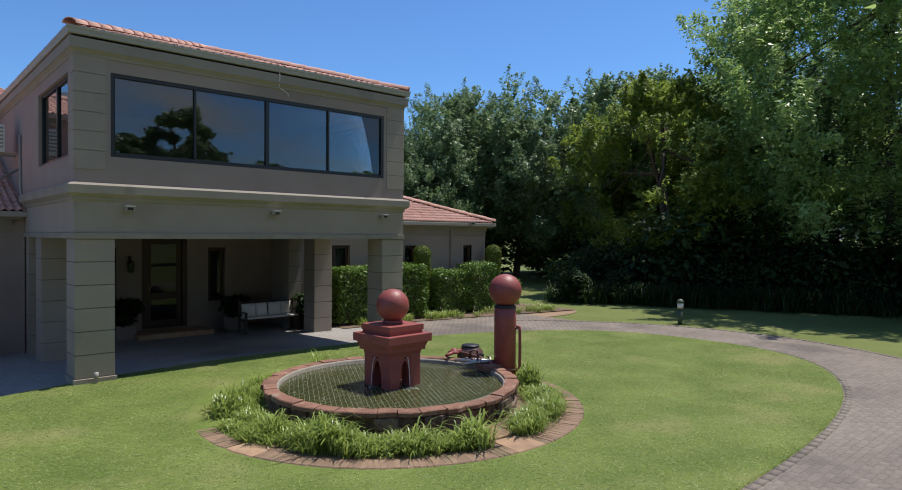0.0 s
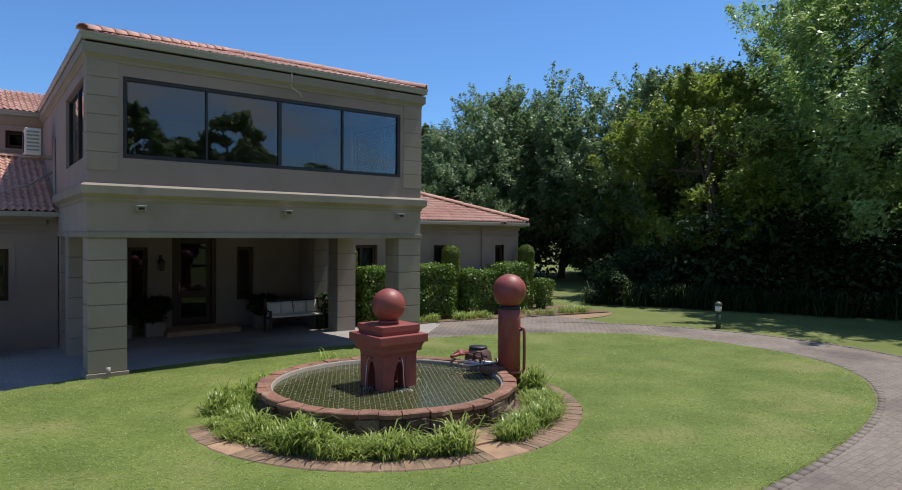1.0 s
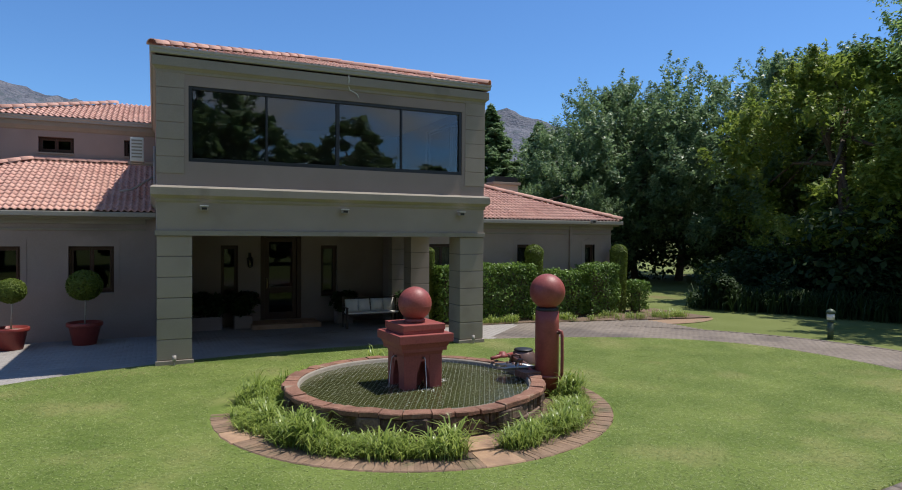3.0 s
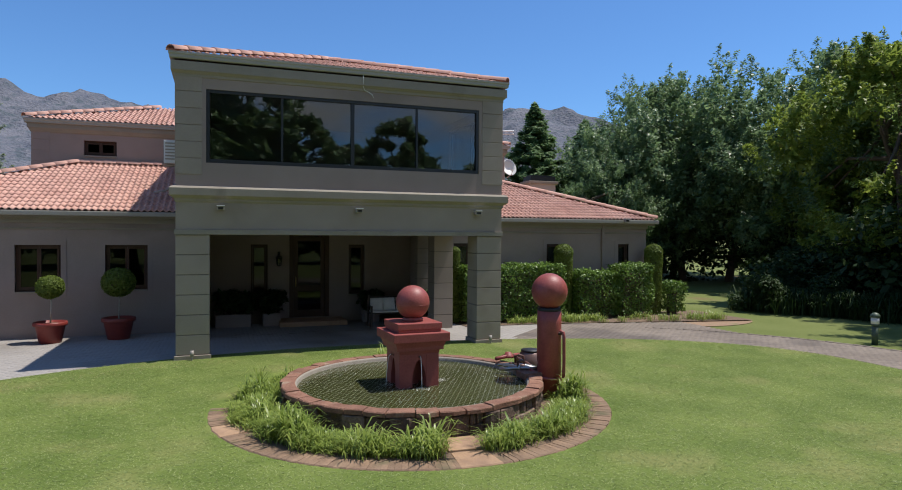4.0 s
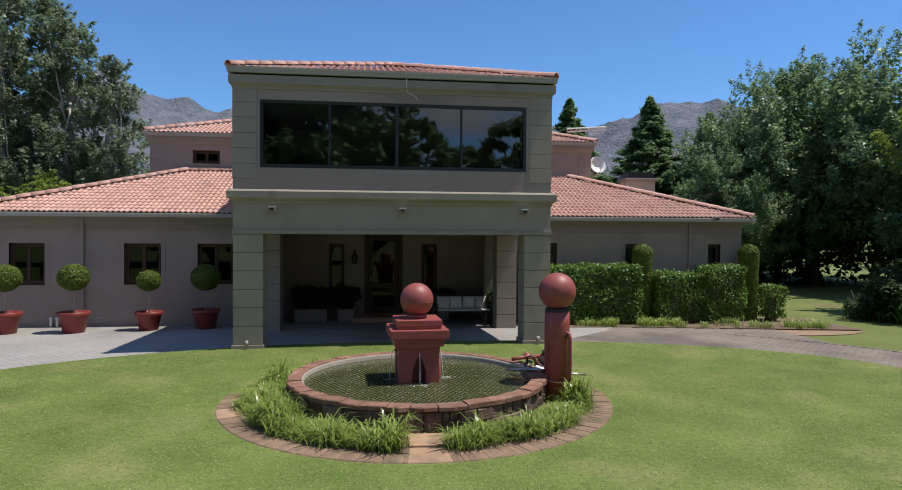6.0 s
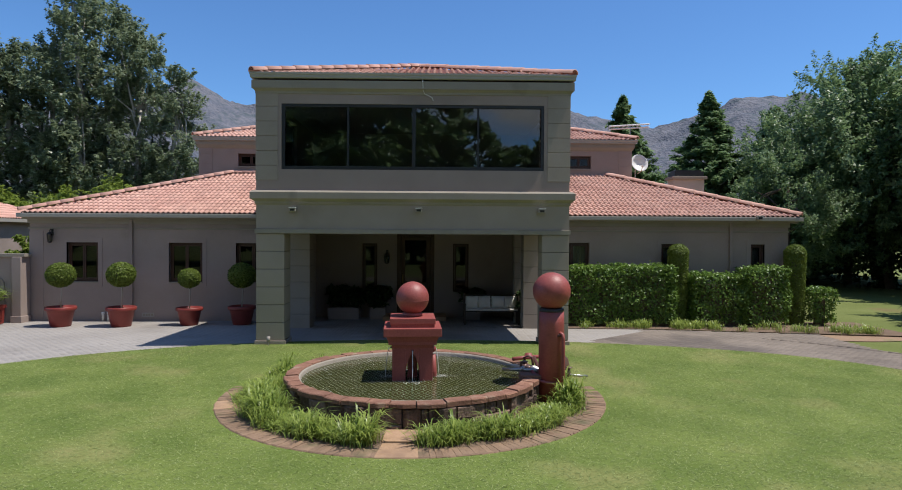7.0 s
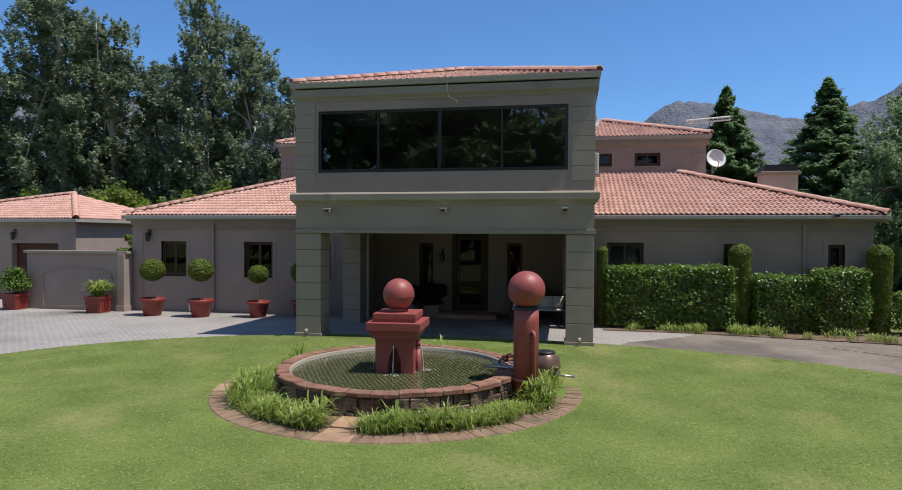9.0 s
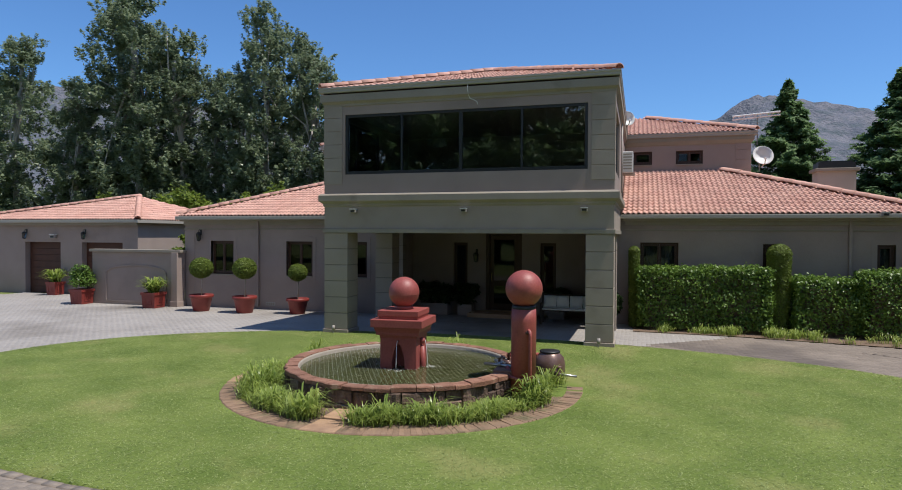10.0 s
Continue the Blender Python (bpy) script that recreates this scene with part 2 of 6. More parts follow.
L_TOPI = leaf_mat("topiary_leaves", (0.085, 0.135, 0.02), (0.22, 0.28, 0.05), 0.55, 0.4)
L_STRAP = leaf_mat("strap_leaves", (0.12, 0.2, 0.03), (0.46, 0.54, 0.14), 0.34, 0.45, 0.5)
# near-black green: the shade these plants stand in is put into the colour
L_DARK = leaf_mat("leaves_darkened_for_shade", (0.016, 0.036, 0.01), (0.05, 0.09, 0.022), 0.65)


# ---- mesh helpers ----
def finish(name, bm, material, smooth=False):
    me = bpy.data.meshes.new(name)
    bm.to_mesh(me)
    bm.free()
    if smooth:
        me.shade_smooth()
    me.materials.append(material)
    return new(name, me)


def part(name, bm, material, parent=None, label="", smooth=False):
    ob = finish(name, bm, material, smooth)
    if parent:
        ob.parent = parent
    if label:
        ob["label"] = label
    return ob


def arrays(name, verts, faces, material, parent=None, smooth=False):
    """A mesh object from numpy arrays of corners and equal-sized faces."""
    me = bpy.data.meshes.new(name)
    verts, faces = np.asarray(verts, dtype=np.float32), np.asarray(faces, dtype=np.int32)
    me.vertices.add(len(verts))
    me.vertices.foreach_set("co", verts.ravel())
    me.loops.add(faces.size)
    me.loops.foreach_set("vertex_index", faces.ravel())
    me.polygons.add(len(faces))
    me.polygons.foreach_set("loop_start", np.arange(len(faces), dtype=np.int32) * faces.shape[1])
    me.update(calc_edges=True)
    if smooth:
        me.shade_smooth()
    me.materials.append(material)
    ob = new(name, me)
    if parent:
        ob.parent = parent
    return ob


def thing(name, label, category, at=(0, 0, 0), group="", rz=0):
    ob = new(name)
    ob.empty_display_size = 0.1
    ob.matrix_basis = pose(*at, 0, 0, rz)
    return tagged(ob, label, category, group)


def setting(ob, label="", category=""):
    return tagged(ob, label, category, kind="structure")


def box(bm, x0, x1, y0, y1, z0, z1, bevel=0.0):
    m = Matrix.LocRotScale(((x0 + x1) / 2, (y0 + y1) / 2, (z0 + z1) / 2), None, (x1 - x0, y1 - y0, z1 - z0))
    made = bmesh.ops.create_cube(bm, size=1, matrix=m)["verts"]
    if bevel:
        edges = list({e for v in made for e in v.link_edges})
        bmesh.ops.bevel(bm, geom=edges, offset=bevel, segments=2, affect="EDGES", profile=0.6)
    return bm


def boxes(*args, bevel=0.0):
    bm = bmesh.new()
    for a in args:
        box(bm, *a, bevel=bevel)
    return bm


def lathe(profile, seg=32, at=(0, 0, 0), closed=True):
    """A body of revolution about z, from (radius, height) pairs."""
    bm = bmesh.new()
    rings = []
    for r, z in profile:
        rings.append([bm.verts.new((at[0] + r * math.cos(2 * math.pi * i / seg), at[1] + r * math.sin(2 * math.pi * i / seg), at[2] + z)) for i in range(seg)])
    for a, b in zip(rings, rings[1:]):
        for i in range(seg):
            bm.faces.new((a[i], a[(i + 1) % seg], b[(i + 1) % seg], b[i]))
    if closed:
        bm.faces.new(list(reversed(rings[0])))
        bm.faces.new(rings[-1])
    return bm


def ball(r, at, u=40, v=24):
    bm = bmesh.new()
    bmesh.ops.create_uvsphere(bm, u_segments=u, v_segments=v, radius=r, matrix=Matrix.Translation(at))
    return bm


def tube(points, r, seg=8, r_end=None):
    """A round bar along points."""
    bm = bmesh.new()
    pts = [Vector(p) for p in points]
    rings = []
    for i, p in enumerate(pts):
        d = (pts[min(i + 1, len(pts) - 1)] - pts[max(i - 1, 0)]).normalized()
        a = d.cross(Vector((0.3, 0.1, 1)) if abs(d.z) < 0.9 else Vector((1, 0.1, 0))).normalized()
        b = d.cross(a)
        rr = r if r_end is None else r + (r_end - r) * i / (len(pts) - 1)
        rings.append([bm.verts.new(p + rr * (math.cos(2 * math.pi * k / seg) * a + math.sin(2 * math.pi * k / seg) * b)) for k in range(seg)])
    for a, b in zip(rings, rings[1:]):
        for k in range(seg):
            bm.faces.new((a[k], a[(k + 1) % seg], b[(k + 1) % seg], b[k]))
    bm.faces.new(list(reversed(rings[0]))), bm.faces.new(rings[-1])
    bmesh.ops.recalc_face_normals(bm, faces=bm.faces)
    return bm


def wall_cells(bm, x0, x1, y0, y1, z0, z1, holes, along="x"):
    """A wall with openings right through it: holes are (from, to, bottom, top) along its run."""
    a0, a1 = (x0, x1) if along == "x" else (y0, y1)
    us = sorted({a0, a1, *(h[0] for h in holes), *(h[1] for h in holes)})
    for ua, ub in zip(us, us[1:]):
        mid = (ua + ub) / 2
        cuts = sorted((h[2], h[3]) for h in holes if h[0] < mid < h[1])
        z = z0
        for lo, hi in cuts + [(z1, z1)]:
            if lo > z + 1e-4:
                box(bm, ua, ub, y0, y1, z, lo) if along == "x" else box(bm, x0, x1, ua, ub, z, lo)
            z = max(z, hi)
    bmesh.ops.remove_doubles(bm, verts=bm.verts, dist=1e-5)
    inner = [f for f in bm.faces if any(g is not f and len(set(f.verts) & set(g.verts)) == 4 for e in f.edges for g in e.link_faces)]
    bmesh.ops.delete(bm, geom=inner, context="FACES")
    return bm


def rise(x, y):
    """How much the ground swells in front of the portico."""
    return 0.13 * np.exp(-((x - 6.4) / 7.5) ** 2 - ((y - 13.0) / 3.0) ** 2)


# ---- ground, drive, lawn ----
CX, CY, DRIVE_A, DRIVE_B = 6.15, 8.05, 13.1, 9.35
LX, LY, LAWN_B = 6.5, 8.28, 5.2


def lawn_reach(x, y):
    """Below 1 inside the lawn: a rounded oblong, blunter at its far end."""
    x, y = np.asarray(x, dtype=float), np.asarray(y, dtype=float)
    a, n = np.where(x > LX, 10.4, 9.6), np.where(x > LX, 2.6, 2.2)
    return np.abs((x - LX) / a) ** n + np.abs((y - LY) / LAWN_B) ** n


def lawn_edge(ang):
    """The lawn's outline at the angles given, from its middle."""
    c, s = np.cos(ang), np.sin(ang)
    a, n = np.where(c > 0, 10.4, 9.6), np.where(c > 0, 2.6, 2.2)
    r = (np.abs(c / a) ** n + np.abs(s / LAWN_B) ** n) ** (-1 / n)
    return r * c, r * s


def sheet(name, rings, seg, material, lift, centre=(CX, CY), outline=None):
    """A ground sheet of nested ellipses: rings are (a, b)."""
    ang = np.linspace(0, 2 * np.pi, seg, endpoint=False)
    v, f = [], []
    for a, b in rings:
        if outline is None:
            x, y = centre[0] + a * np.cos(ang), centre[1] + b * np.sin(ang)
        else:
            ox, oy = outline(ang)
            x, y = centre[0] + a * ox, centre[1] + b * oy
        v.append(np.stack([x, y, rise(x, y) + lift], 1))
    for k in range(len(rings) - 1):
        i = np.arange(seg)
        j = (i + 1) % seg
        f.append(np.stack([k * seg + i, (k + 1) * seg + i, (k + 1) * seg + j, k * seg + j], 1))
    return arrays(name, np.concatenate(v), np.concatenate(f), material, smooth=True)


radii = [0.01, 2, 4, 6, 8, 10, 12, 14, 16, 18, 21, 25, 32, 50, 90, 180, 400, 900, 2500]
setting(sheet("ground", [(r, r) for r in radii], 96, M_GROUND, -0.03), "garden ground of grass and bare earth", "ground")
lawn = setting(sheet("lawn", [(s, s) for s in (0.01, 0.15, 0.3, 0.45, 0.6, 0.75, 0.9, 0.97, 0.995, 1.0)], 256, M_LAWN, 0.035, (LX, LY), lawn_edge), "mown green lawn island with pale dry patches", "lawn")
co = np.empty(len(lawn.data.vertices) * 3, dtype=np.float32)
lawn.data.vertices.foreach_get("co", co)
co = co.reshape(-1, 3)
co[-256:, 2] -= 0.05
lawn.data.vertices.foreach_set("co", co.ravel())


def paved(x, y):
    """True where the drive lies: a loop round the lawn, the forecourt and the porch."""
    inner = lawn_reach(x, y)
    outer = ((x - CX) / DRIVE_A) ** 2 + ((y - CY) / DRIVE_B) ** 2
    ring = (inner > 0.995) & (outer < 1)
    court = (x < 2.6) & (y > 6) & (y < 20.1) & (x > -21) & (inner > 0.995) & ~((y > 17.85) & (x > -5.75)) & ~((y > 17.3) & (x > -9.7) & (x < -5.5))
    porch = (x > 2.0) & (x < 10.4) & (y > 12) & (y < 18.98) & (inner > 0.995)
    bed = (x > 10.45) & (y > 16.2 - 0.17 * np.maximum(0, x - 13.0) ** 1.0)
    house = (y > 17.88) & ((x < 2.64) | (x > 9.3)) & (x > -5.75)
    apron = (x > 10.3) & (x < 17.6) & (y > 10) & (inner > 0.995)
    return (ring | court | porch | apron) & ~(bed & ~porch) & ~house


def pavers():
    """Brick pavers laid in running bond, one body."""
    bl, bw, gap = 0.21, 0.105, 0.003
    rows = np.arange(-3.0, 20.0, bw)
    cols = np.arange(-16.0, 20.0, bl)
    gx, gy = np.meshgrid(cols, rows)
    gx = gx + (np.arange(len(rows)) % 2)[:, None] * bl / 2
    x, y = gx.ravel(), gy.ravel()
    keep = paved(x, y)
    x, y = x[keep], y[keep]
    rng = np.random.default_rng(3)
    z = rise(x, y) + 0.0075 + rng.normal(0, 0.0006, len(x))
    tilt = rng.normal(0, 0.0007, (len(x), 2))
    hx, hy, bev = bl / 2 - gap / 2, bw / 2 - gap / 2, 0.003
    corners = []
    for sx, sy in ((-1, -1), (1, -1), (1, 1), (-1, 1)):
        corners.append(np.stack([x + sx * (hx - bev), y + sy * (hy - bev), z + sx * tilt[:, 0] + sy * tilt[:, 1]], 1))
    for sx, sy in ((-1, -1), (1, -1), (1, 1), (-1, 1)):
        corners.append(np.stack([x + sx * hx, y + sy * hy, z - 0.0025], 1))
    v = np.stack(corners, 1).reshape(-1, 3)
    base = np.arange(len(x))[:, None] * 8
    f = np.concatenate([base + np.array(q) for q in ([0, 1, 2, 3], [4, 5, 1, 0], [5, 6, 2, 1], [6, 7, 3, 2], [7, 4, 0, 3])])
    near = (x > 8.2) & (x < 11.2) & (y > 2.3) & (y < 3.7)
    near &= np.cumsum(near) <= 300
    one = v.reshape(-1, 8, 3)
    me = bpy.data.meshes.new("paver")
    me.from_pydata([(sx * (hx - b), sy * (hy - b), z0) for b, z0 in ((bev, 0.0), (0.0, -0.0025)) for sx, sy in ((-1, -1), (1, -1), (1, 1), (-1, 1))], [], [(0, 1, 2, 3), (4, 5, 1, 0), (5, 6, 2, 1), (6, 7, 3, 2), (7, 4, 0, 3)])
    me.materials.append(M_PAVER1)
    for k in np.nonzero(near)[0]:
        b = new("paver", me)
        b.location = (x[k], y[k], z[k])
        b.parent = road
    court = x < 10.6 - 0.9 * (13.5 - y)
    for chosen, material in ((~near & ~court, M_PAVER), (~near & court, M_PALEPAVER)):
        n = int(chosen.sum())
        base = np.arange(n)[:, None] * 8
        f = np.concatenate([base + np.array(q) for q in ([0, 1, 2, 3], [4, 5, 1, 0], [5, 6, 2, 1], [6, 7, 3, 2], [7, 4, 0, 3])])
        tagged(arrays("paver_field", one[chosen].reshape(-1, 3), f, material, road), kind="stuff")


road = setting(sheet("drive", [(8.6, 4.6), (10, 5.3), (11, 6.6), (12, 8), (DRIVE_A, DRIVE_B)], 128, M_OLDJOINT, 0.004), "brick-paved drive looping round the lawn, grey and worn", "drive")
court_bm = bmesh.new()
nx, ny = 40, 24
grid = [[court_bm.verts.new((x, y, rise(x, y) + 0.0026)) for y in np.linspace(6, 19.0, ny)] for x in np.linspace(-40, 10.4, nx)]
for i in range(nx - 1):
    for j in range(ny - 1):
        court_bm.faces.new((grid[i][j], grid[i + 1][j], grid[i + 1][j + 1], grid[i][j + 1]))
forecourt = setting(finish("forecourt", court_bm, M_JOINT, True), "grey paved forecourt in front of the house", "drive")
pavers()

def kerb(name, ring, gap, label):
    """A row of bricks laid end to end along a curve, one body."""
    rng = np.random.default_rng(8)
    pts = np.array(ring)
    d = np.diff(pts, axis=0)
    length = np.concatenate([[0], np.cumsum(np.hypot(d[:, 0], d[:, 1]))])
    at = np.arange(0, length[-1], gap)
    x, y = np.interp(at, length, pts[:, 0]), np.interp(at, length, pts[:, 1])
    tx, ty = np.gradient(x), np.gradient(y)
    q = np.hypot(tx, ty)
    tx, ty = tx / q, ty / q
    hl, hw = gap / 2 - 0.006, 0.055 + rng.uniform(-0.006, 0.006, len(x))
    z = rise(x, y) + 0.02 + rng.normal(0, 0.003, len(x))
    top, low = [], []
    for sx, sy in ((-1, -1), (1, -1), (1, 1), (-1, 1)):
        px, py = x + sx * hl * tx - sy * hw * ty, y + sx * hl * ty + sy * hw * tx
        top.append(np.stack([px, py, z], 1))
        low.append(np.stack([px + sx * 0.004 * tx, py + sx * 0.004 * ty, z - 0.03], 1))
    v = np.stack(top + low, 1).reshape(-1, 3)
    base = np.arange(len(x))[:, None] * 8
    f = np.concatenate([base + np.array(k) for k in ([0, 1, 2, 3], [4, 5, 1, 0], [5, 6, 2, 1], [6, 7, 3, 2], [7, 4, 0, 3])])
    return tagged(arrays(name, v, f, M_PAVER, None), label, "kerb", kind="stuff")


ang = np.linspace(-2.6, 1.1, 400)
ox, oy = lawn_edge(ang)
kerb("lawn_kerb", np.stack([LX + ox * 1.008, LY + oy * 1.012], 1), 0.215, "worn brick course edging the lawn along the drive")
ang = np.linspace(-0.75, 0.78, 200)
kerb("drive_kerb", np.stack([CX + (DRIVE_A + 0.03) * np.cos(ang), CY + (DRIVE_B + 0.03) * np.sin(ang)], 1), 0.215, "worn brick course along the drive's outer edge")

earth = setting(sheet("earth_patch", [(0.05, 0.03), (0.8, 0.45), (1.5, 0.9), (2.1, 1.25)], 40, M_EARTH, -0.012, (18.3, 15.6)), "bare sandy earth beside the drive", "ground")

# ---- the house: walls ----
WX0, WX1, WY = -5.74, 18.05, 17.9          # wings' front
PX0, PX1, PY = 2.66, 10.04, 12.91          # portico block
LW = [(-4.61, -3.64, 1.23, 2.45), (-1.46, -0.42, 1.23, 2.45), (0.62, 1.66, 1.23, 2.45)]
RW = [(10.62, 11.71, 1.23, 2.51), (14.0, 14.52, 1.23, 2.49), (16.86, 17.3, 1.23, 2.49)]
PORCH_Y = 19.0
PW = [(4.42, 4.92, 0.85, 2.45), (7.43, 7.95, 0.85, 2.45)]
DOOR = (5.57, 6.81, 0.16, 2.82)

house = thing("house", "taupe plastered double-storey house with terracotta tile roofs", "house")


def hpart(name, bm, material, label="", smooth=False):
    return part(name, bm, material, house, label, smooth)


bm = wall_cells(bmesh.new(), WX0, PX0, WY, WY + 0.25, -0.05, 3.26, LW)
hpart("wing_wall", bm, M_PLASTER)
bm = wall_cells(bmesh.new(), 9.75, WX1, WY, WY + 0.25, -0.05, 3.26, RW)
hpart("wing_wall", bm, M_PLASTER)
hpart("end_wall", boxes((WX0, WX0 + 0.25, WY + 0.25, 27, -0.05, 3.26)), M_PLASTER)
hpart("end_wall", boxes((WX1 - 0.25, WX1, WY + 0.25, 27, -0.05, 3.26)), M_PLASTER)
hpart("back_wall", boxes((WX0, WX1, 27, 27.25, -0.05, 3.26)), M_PLASTER)
bm = wall_cells(bmesh.new(), 2.2, 10.3, PORCH_Y, PORCH_Y + 0.25, -0.05, 3.3, PW + [DOOR])
hpart("porch_wall", bm, M_PLASTER)
hpart("porch_side_wall", boxes((2.66, 2.91, WY + 0.25, PORCH_Y, -0.05, 3.3)), M_PLASTER)
hpart("porch_side_wall", boxes((9.5, 9.75, WY, PORCH_Y, -0.05, 3.3)), M_PLASTER)
hpart("floor_inside", boxes((WX0 + 0.25, WX1 - 0.25, PORCH_Y + 0.25, 27, 0.02, 0.1)), M_WOOD)
# inner partitions keep the rooms dark
hpart("partition", boxes((WX0 + 0.25, WX1 - 0.25, 23.6, 23.7, 0, 3.2)), M_INSIDE)
hpart("room_ceiling", boxes((WX0 + 0.25, 2.66, WY + 0.25, 27, 3.1, 3.16), (9.75, WX1 - 0.25, WY + 0.25, 27, 3.1, 3.16), (2.66, 9.75, 19.25, 27, 3.1, 3.16)), M_INSIDE)

# portico block: columns, beam band, ledge, upper room
UZ0, UZ1 = 3.75, 6.16
FW = (3.25, 9.43, 4.26, 5.80)
SW = (13.4, 16.2, 4.26, 5.80)
bm = wall_cells(bmesh.new(), PX0, PX1, PY, PY + 0.22, UZ0, UZ1, [FW])
hpart("upper_wall", bm, M_PLASTER)
bm = wall_cells(bmesh.new(), PX0, PX0 + 0.22, PY + 0.22, 21.9, UZ0, UZ1, [SW], "y")
hpart("upper_wall", bm, M_PLASTER)
bm = wall_cells(bmesh.new(), PX1 - 0.22, PX1, PY + 0.22, 21.9, UZ0, UZ1, [SW], "y")
hpart("upper_wall", bm, M_PLASTER)
hpart("upper_partition", boxes((PX0 + 0.22, PX1 - 0.22, 18.6, 18.8, UZ0, UZ1)), M_INSIDE)
hpart("upper_floor", boxes((PX0 + 0.22, PX1 - 0.22, PY + 0.3, 18.6, 3.5, UZ0)), M_WOOD)
hpart("upper_ceiling", boxes((PX0 + 0.2, PX1 - 0.2, PY + 0.2, 21.9, 6.0, 6.1)), M_INSIDE)
# band over the columns, its lip and the ledge
for beam in ((PX0, PX1, PY, PY + 0.4, 2.86, 3.62), (PX0, PX0 + 0.4, PY + 0.4, 17.9, 2.86, 3.62), (PX1 - 0.4, PX1, PY + 0.4, 17.9, 2.86, 3.62)):
    hpart("beam", boxes(beam), M_COLUMN)
# unseen soffit, its dark wood assumed so that less light bounces in the porch
hpart("unseen_dark_soffit", boxes((PX0 + 0.4, PX1 - 0.4, PY + 0.4, 19.0, 2.83, 2.95)), M_WOOD)
for lip in ((PX0 - 0.03, PX1 + 0.03, PY - 0.035, PY + 0.42, 2.75, 2.858), (PX0 - 0.03, PX0 + 0.42, PY + 0.422, 17.9, 2.75, 2.858), (PX1 - 0.42, PX1 + 0.03, PY + 0.422, 17.9, 2.75, 2.858)):
    hpart("beam_lip", boxes(lip, bevel=0.008), M_TRIM)


def run_round(profile, x0, x1, y0, yend):
    """A moulding round three sides of a block; profile: (out, z) from bottom to top."""
    bm = bmesh.new()
    cols = []
    for out, z in profile:
        cols.append([bm.verts.new(p) for p in ((x0 - out, yend, z), (x0 - out, y0 - out, z), (x1 + out, y0 - out, z), (x1 + out, yend, z))])
    for a, b in zip(cols, cols[1:]):
        for i in range(3):
            bm.faces.new((a[i], a[i + 1], b[i + 1], b[i]))
    bmesh.ops.recalc_face_normals(bm, faces=bm.faces)
    return bm


hpart("ledge", run_round([(0, 3.42), (0.03, 3.46), (0.03, 3.5), (0.11, 3.56), (0.12, 3.57), (0.12, 3.715), (0.085, 3.752), (-0.01, 3.77)], PX0, PX1, PY, 17.9), M_TRIM, "weathered plaster ledge with a pale top edge")
hpart("cornice", run_round([(0, 6.02), (0.02, 6.03), (0.02, 6.08), (0.075, 6.14), (0.088, 6.14), (0.088, 6.325), (0.0, 6.335)], PX0, PX1, PY, 21.9), M_TRIM)
hpart("gutter", run_round([(0.02, 6.37), (0.1, 6.37), (0.112, 6.38), (0.116, 6.41), (0.116, 6.44), (0.13, 6.465), (0.13, 6.505), (0.11, 6.505), (0.1, 6.42), (0.03, 6.42)], PX0, PX1, PY, 21.9), M_GUTTER, "pale metal gutter")


def column(x0, x1, y0, y1, z0, z1, plinth):
    """A square plastered column of courses with recessed joints."""
    col = part("column", boxes((x0 + 0.015, x1 - 0.015, y0 + 0.015, y1 - 0.015, z0, z1)), M_LINE, house)
    n = 6
    top = z0 + (0.17 if plinth else 0.0)
    if plinth:
        part("plinth", boxes((x0 - 0.03, x1 + 0.03, y0 - 0.03, y1 + 0.03, z0, top - 0.006), bevel=0.01), M_COLUMN, col)
    h = (z1 - top) / n
    for i in range(n):
        part("course", boxes((x0, x1, y0, y1, top + i * h + 0.007, top + (i + 1) * h - 0.007), bevel=0.01), M_COLUMN, col)
    return col


column(2.66, 3.32, 12.91, 13.55, 0.06, 2.75, True)
column(9.4, 10.04, 12.91, 13.55, 0.06, 2.75, True)
column(2.7, 3.26, 16.2, 16.8, -0.02, 2.75, False)
column(9.4, 9.98, 16.2, 16.8, -0.02, 2.75, False)
column(9.3, 9.72, 17.55, 17.88, -0.02, 2.83, False)
column(2.68, 3.1, 17.55, 17.88, -0.02, 2.83, False)

# raised courses at the upper corners
for x0, x1 in ((PX0 - 0.012, 3.17), (9.51, PX1 + 0.012)):
    for i in range(6):
        z0 = 4.0 + i * 0.345
        quoin = part("quoin", boxes((x0, x1, PY - 0.014, PY + 0.3, z0 + 0.006, z0 + 0.339), bevel=0.006), M_COLUMN, house)


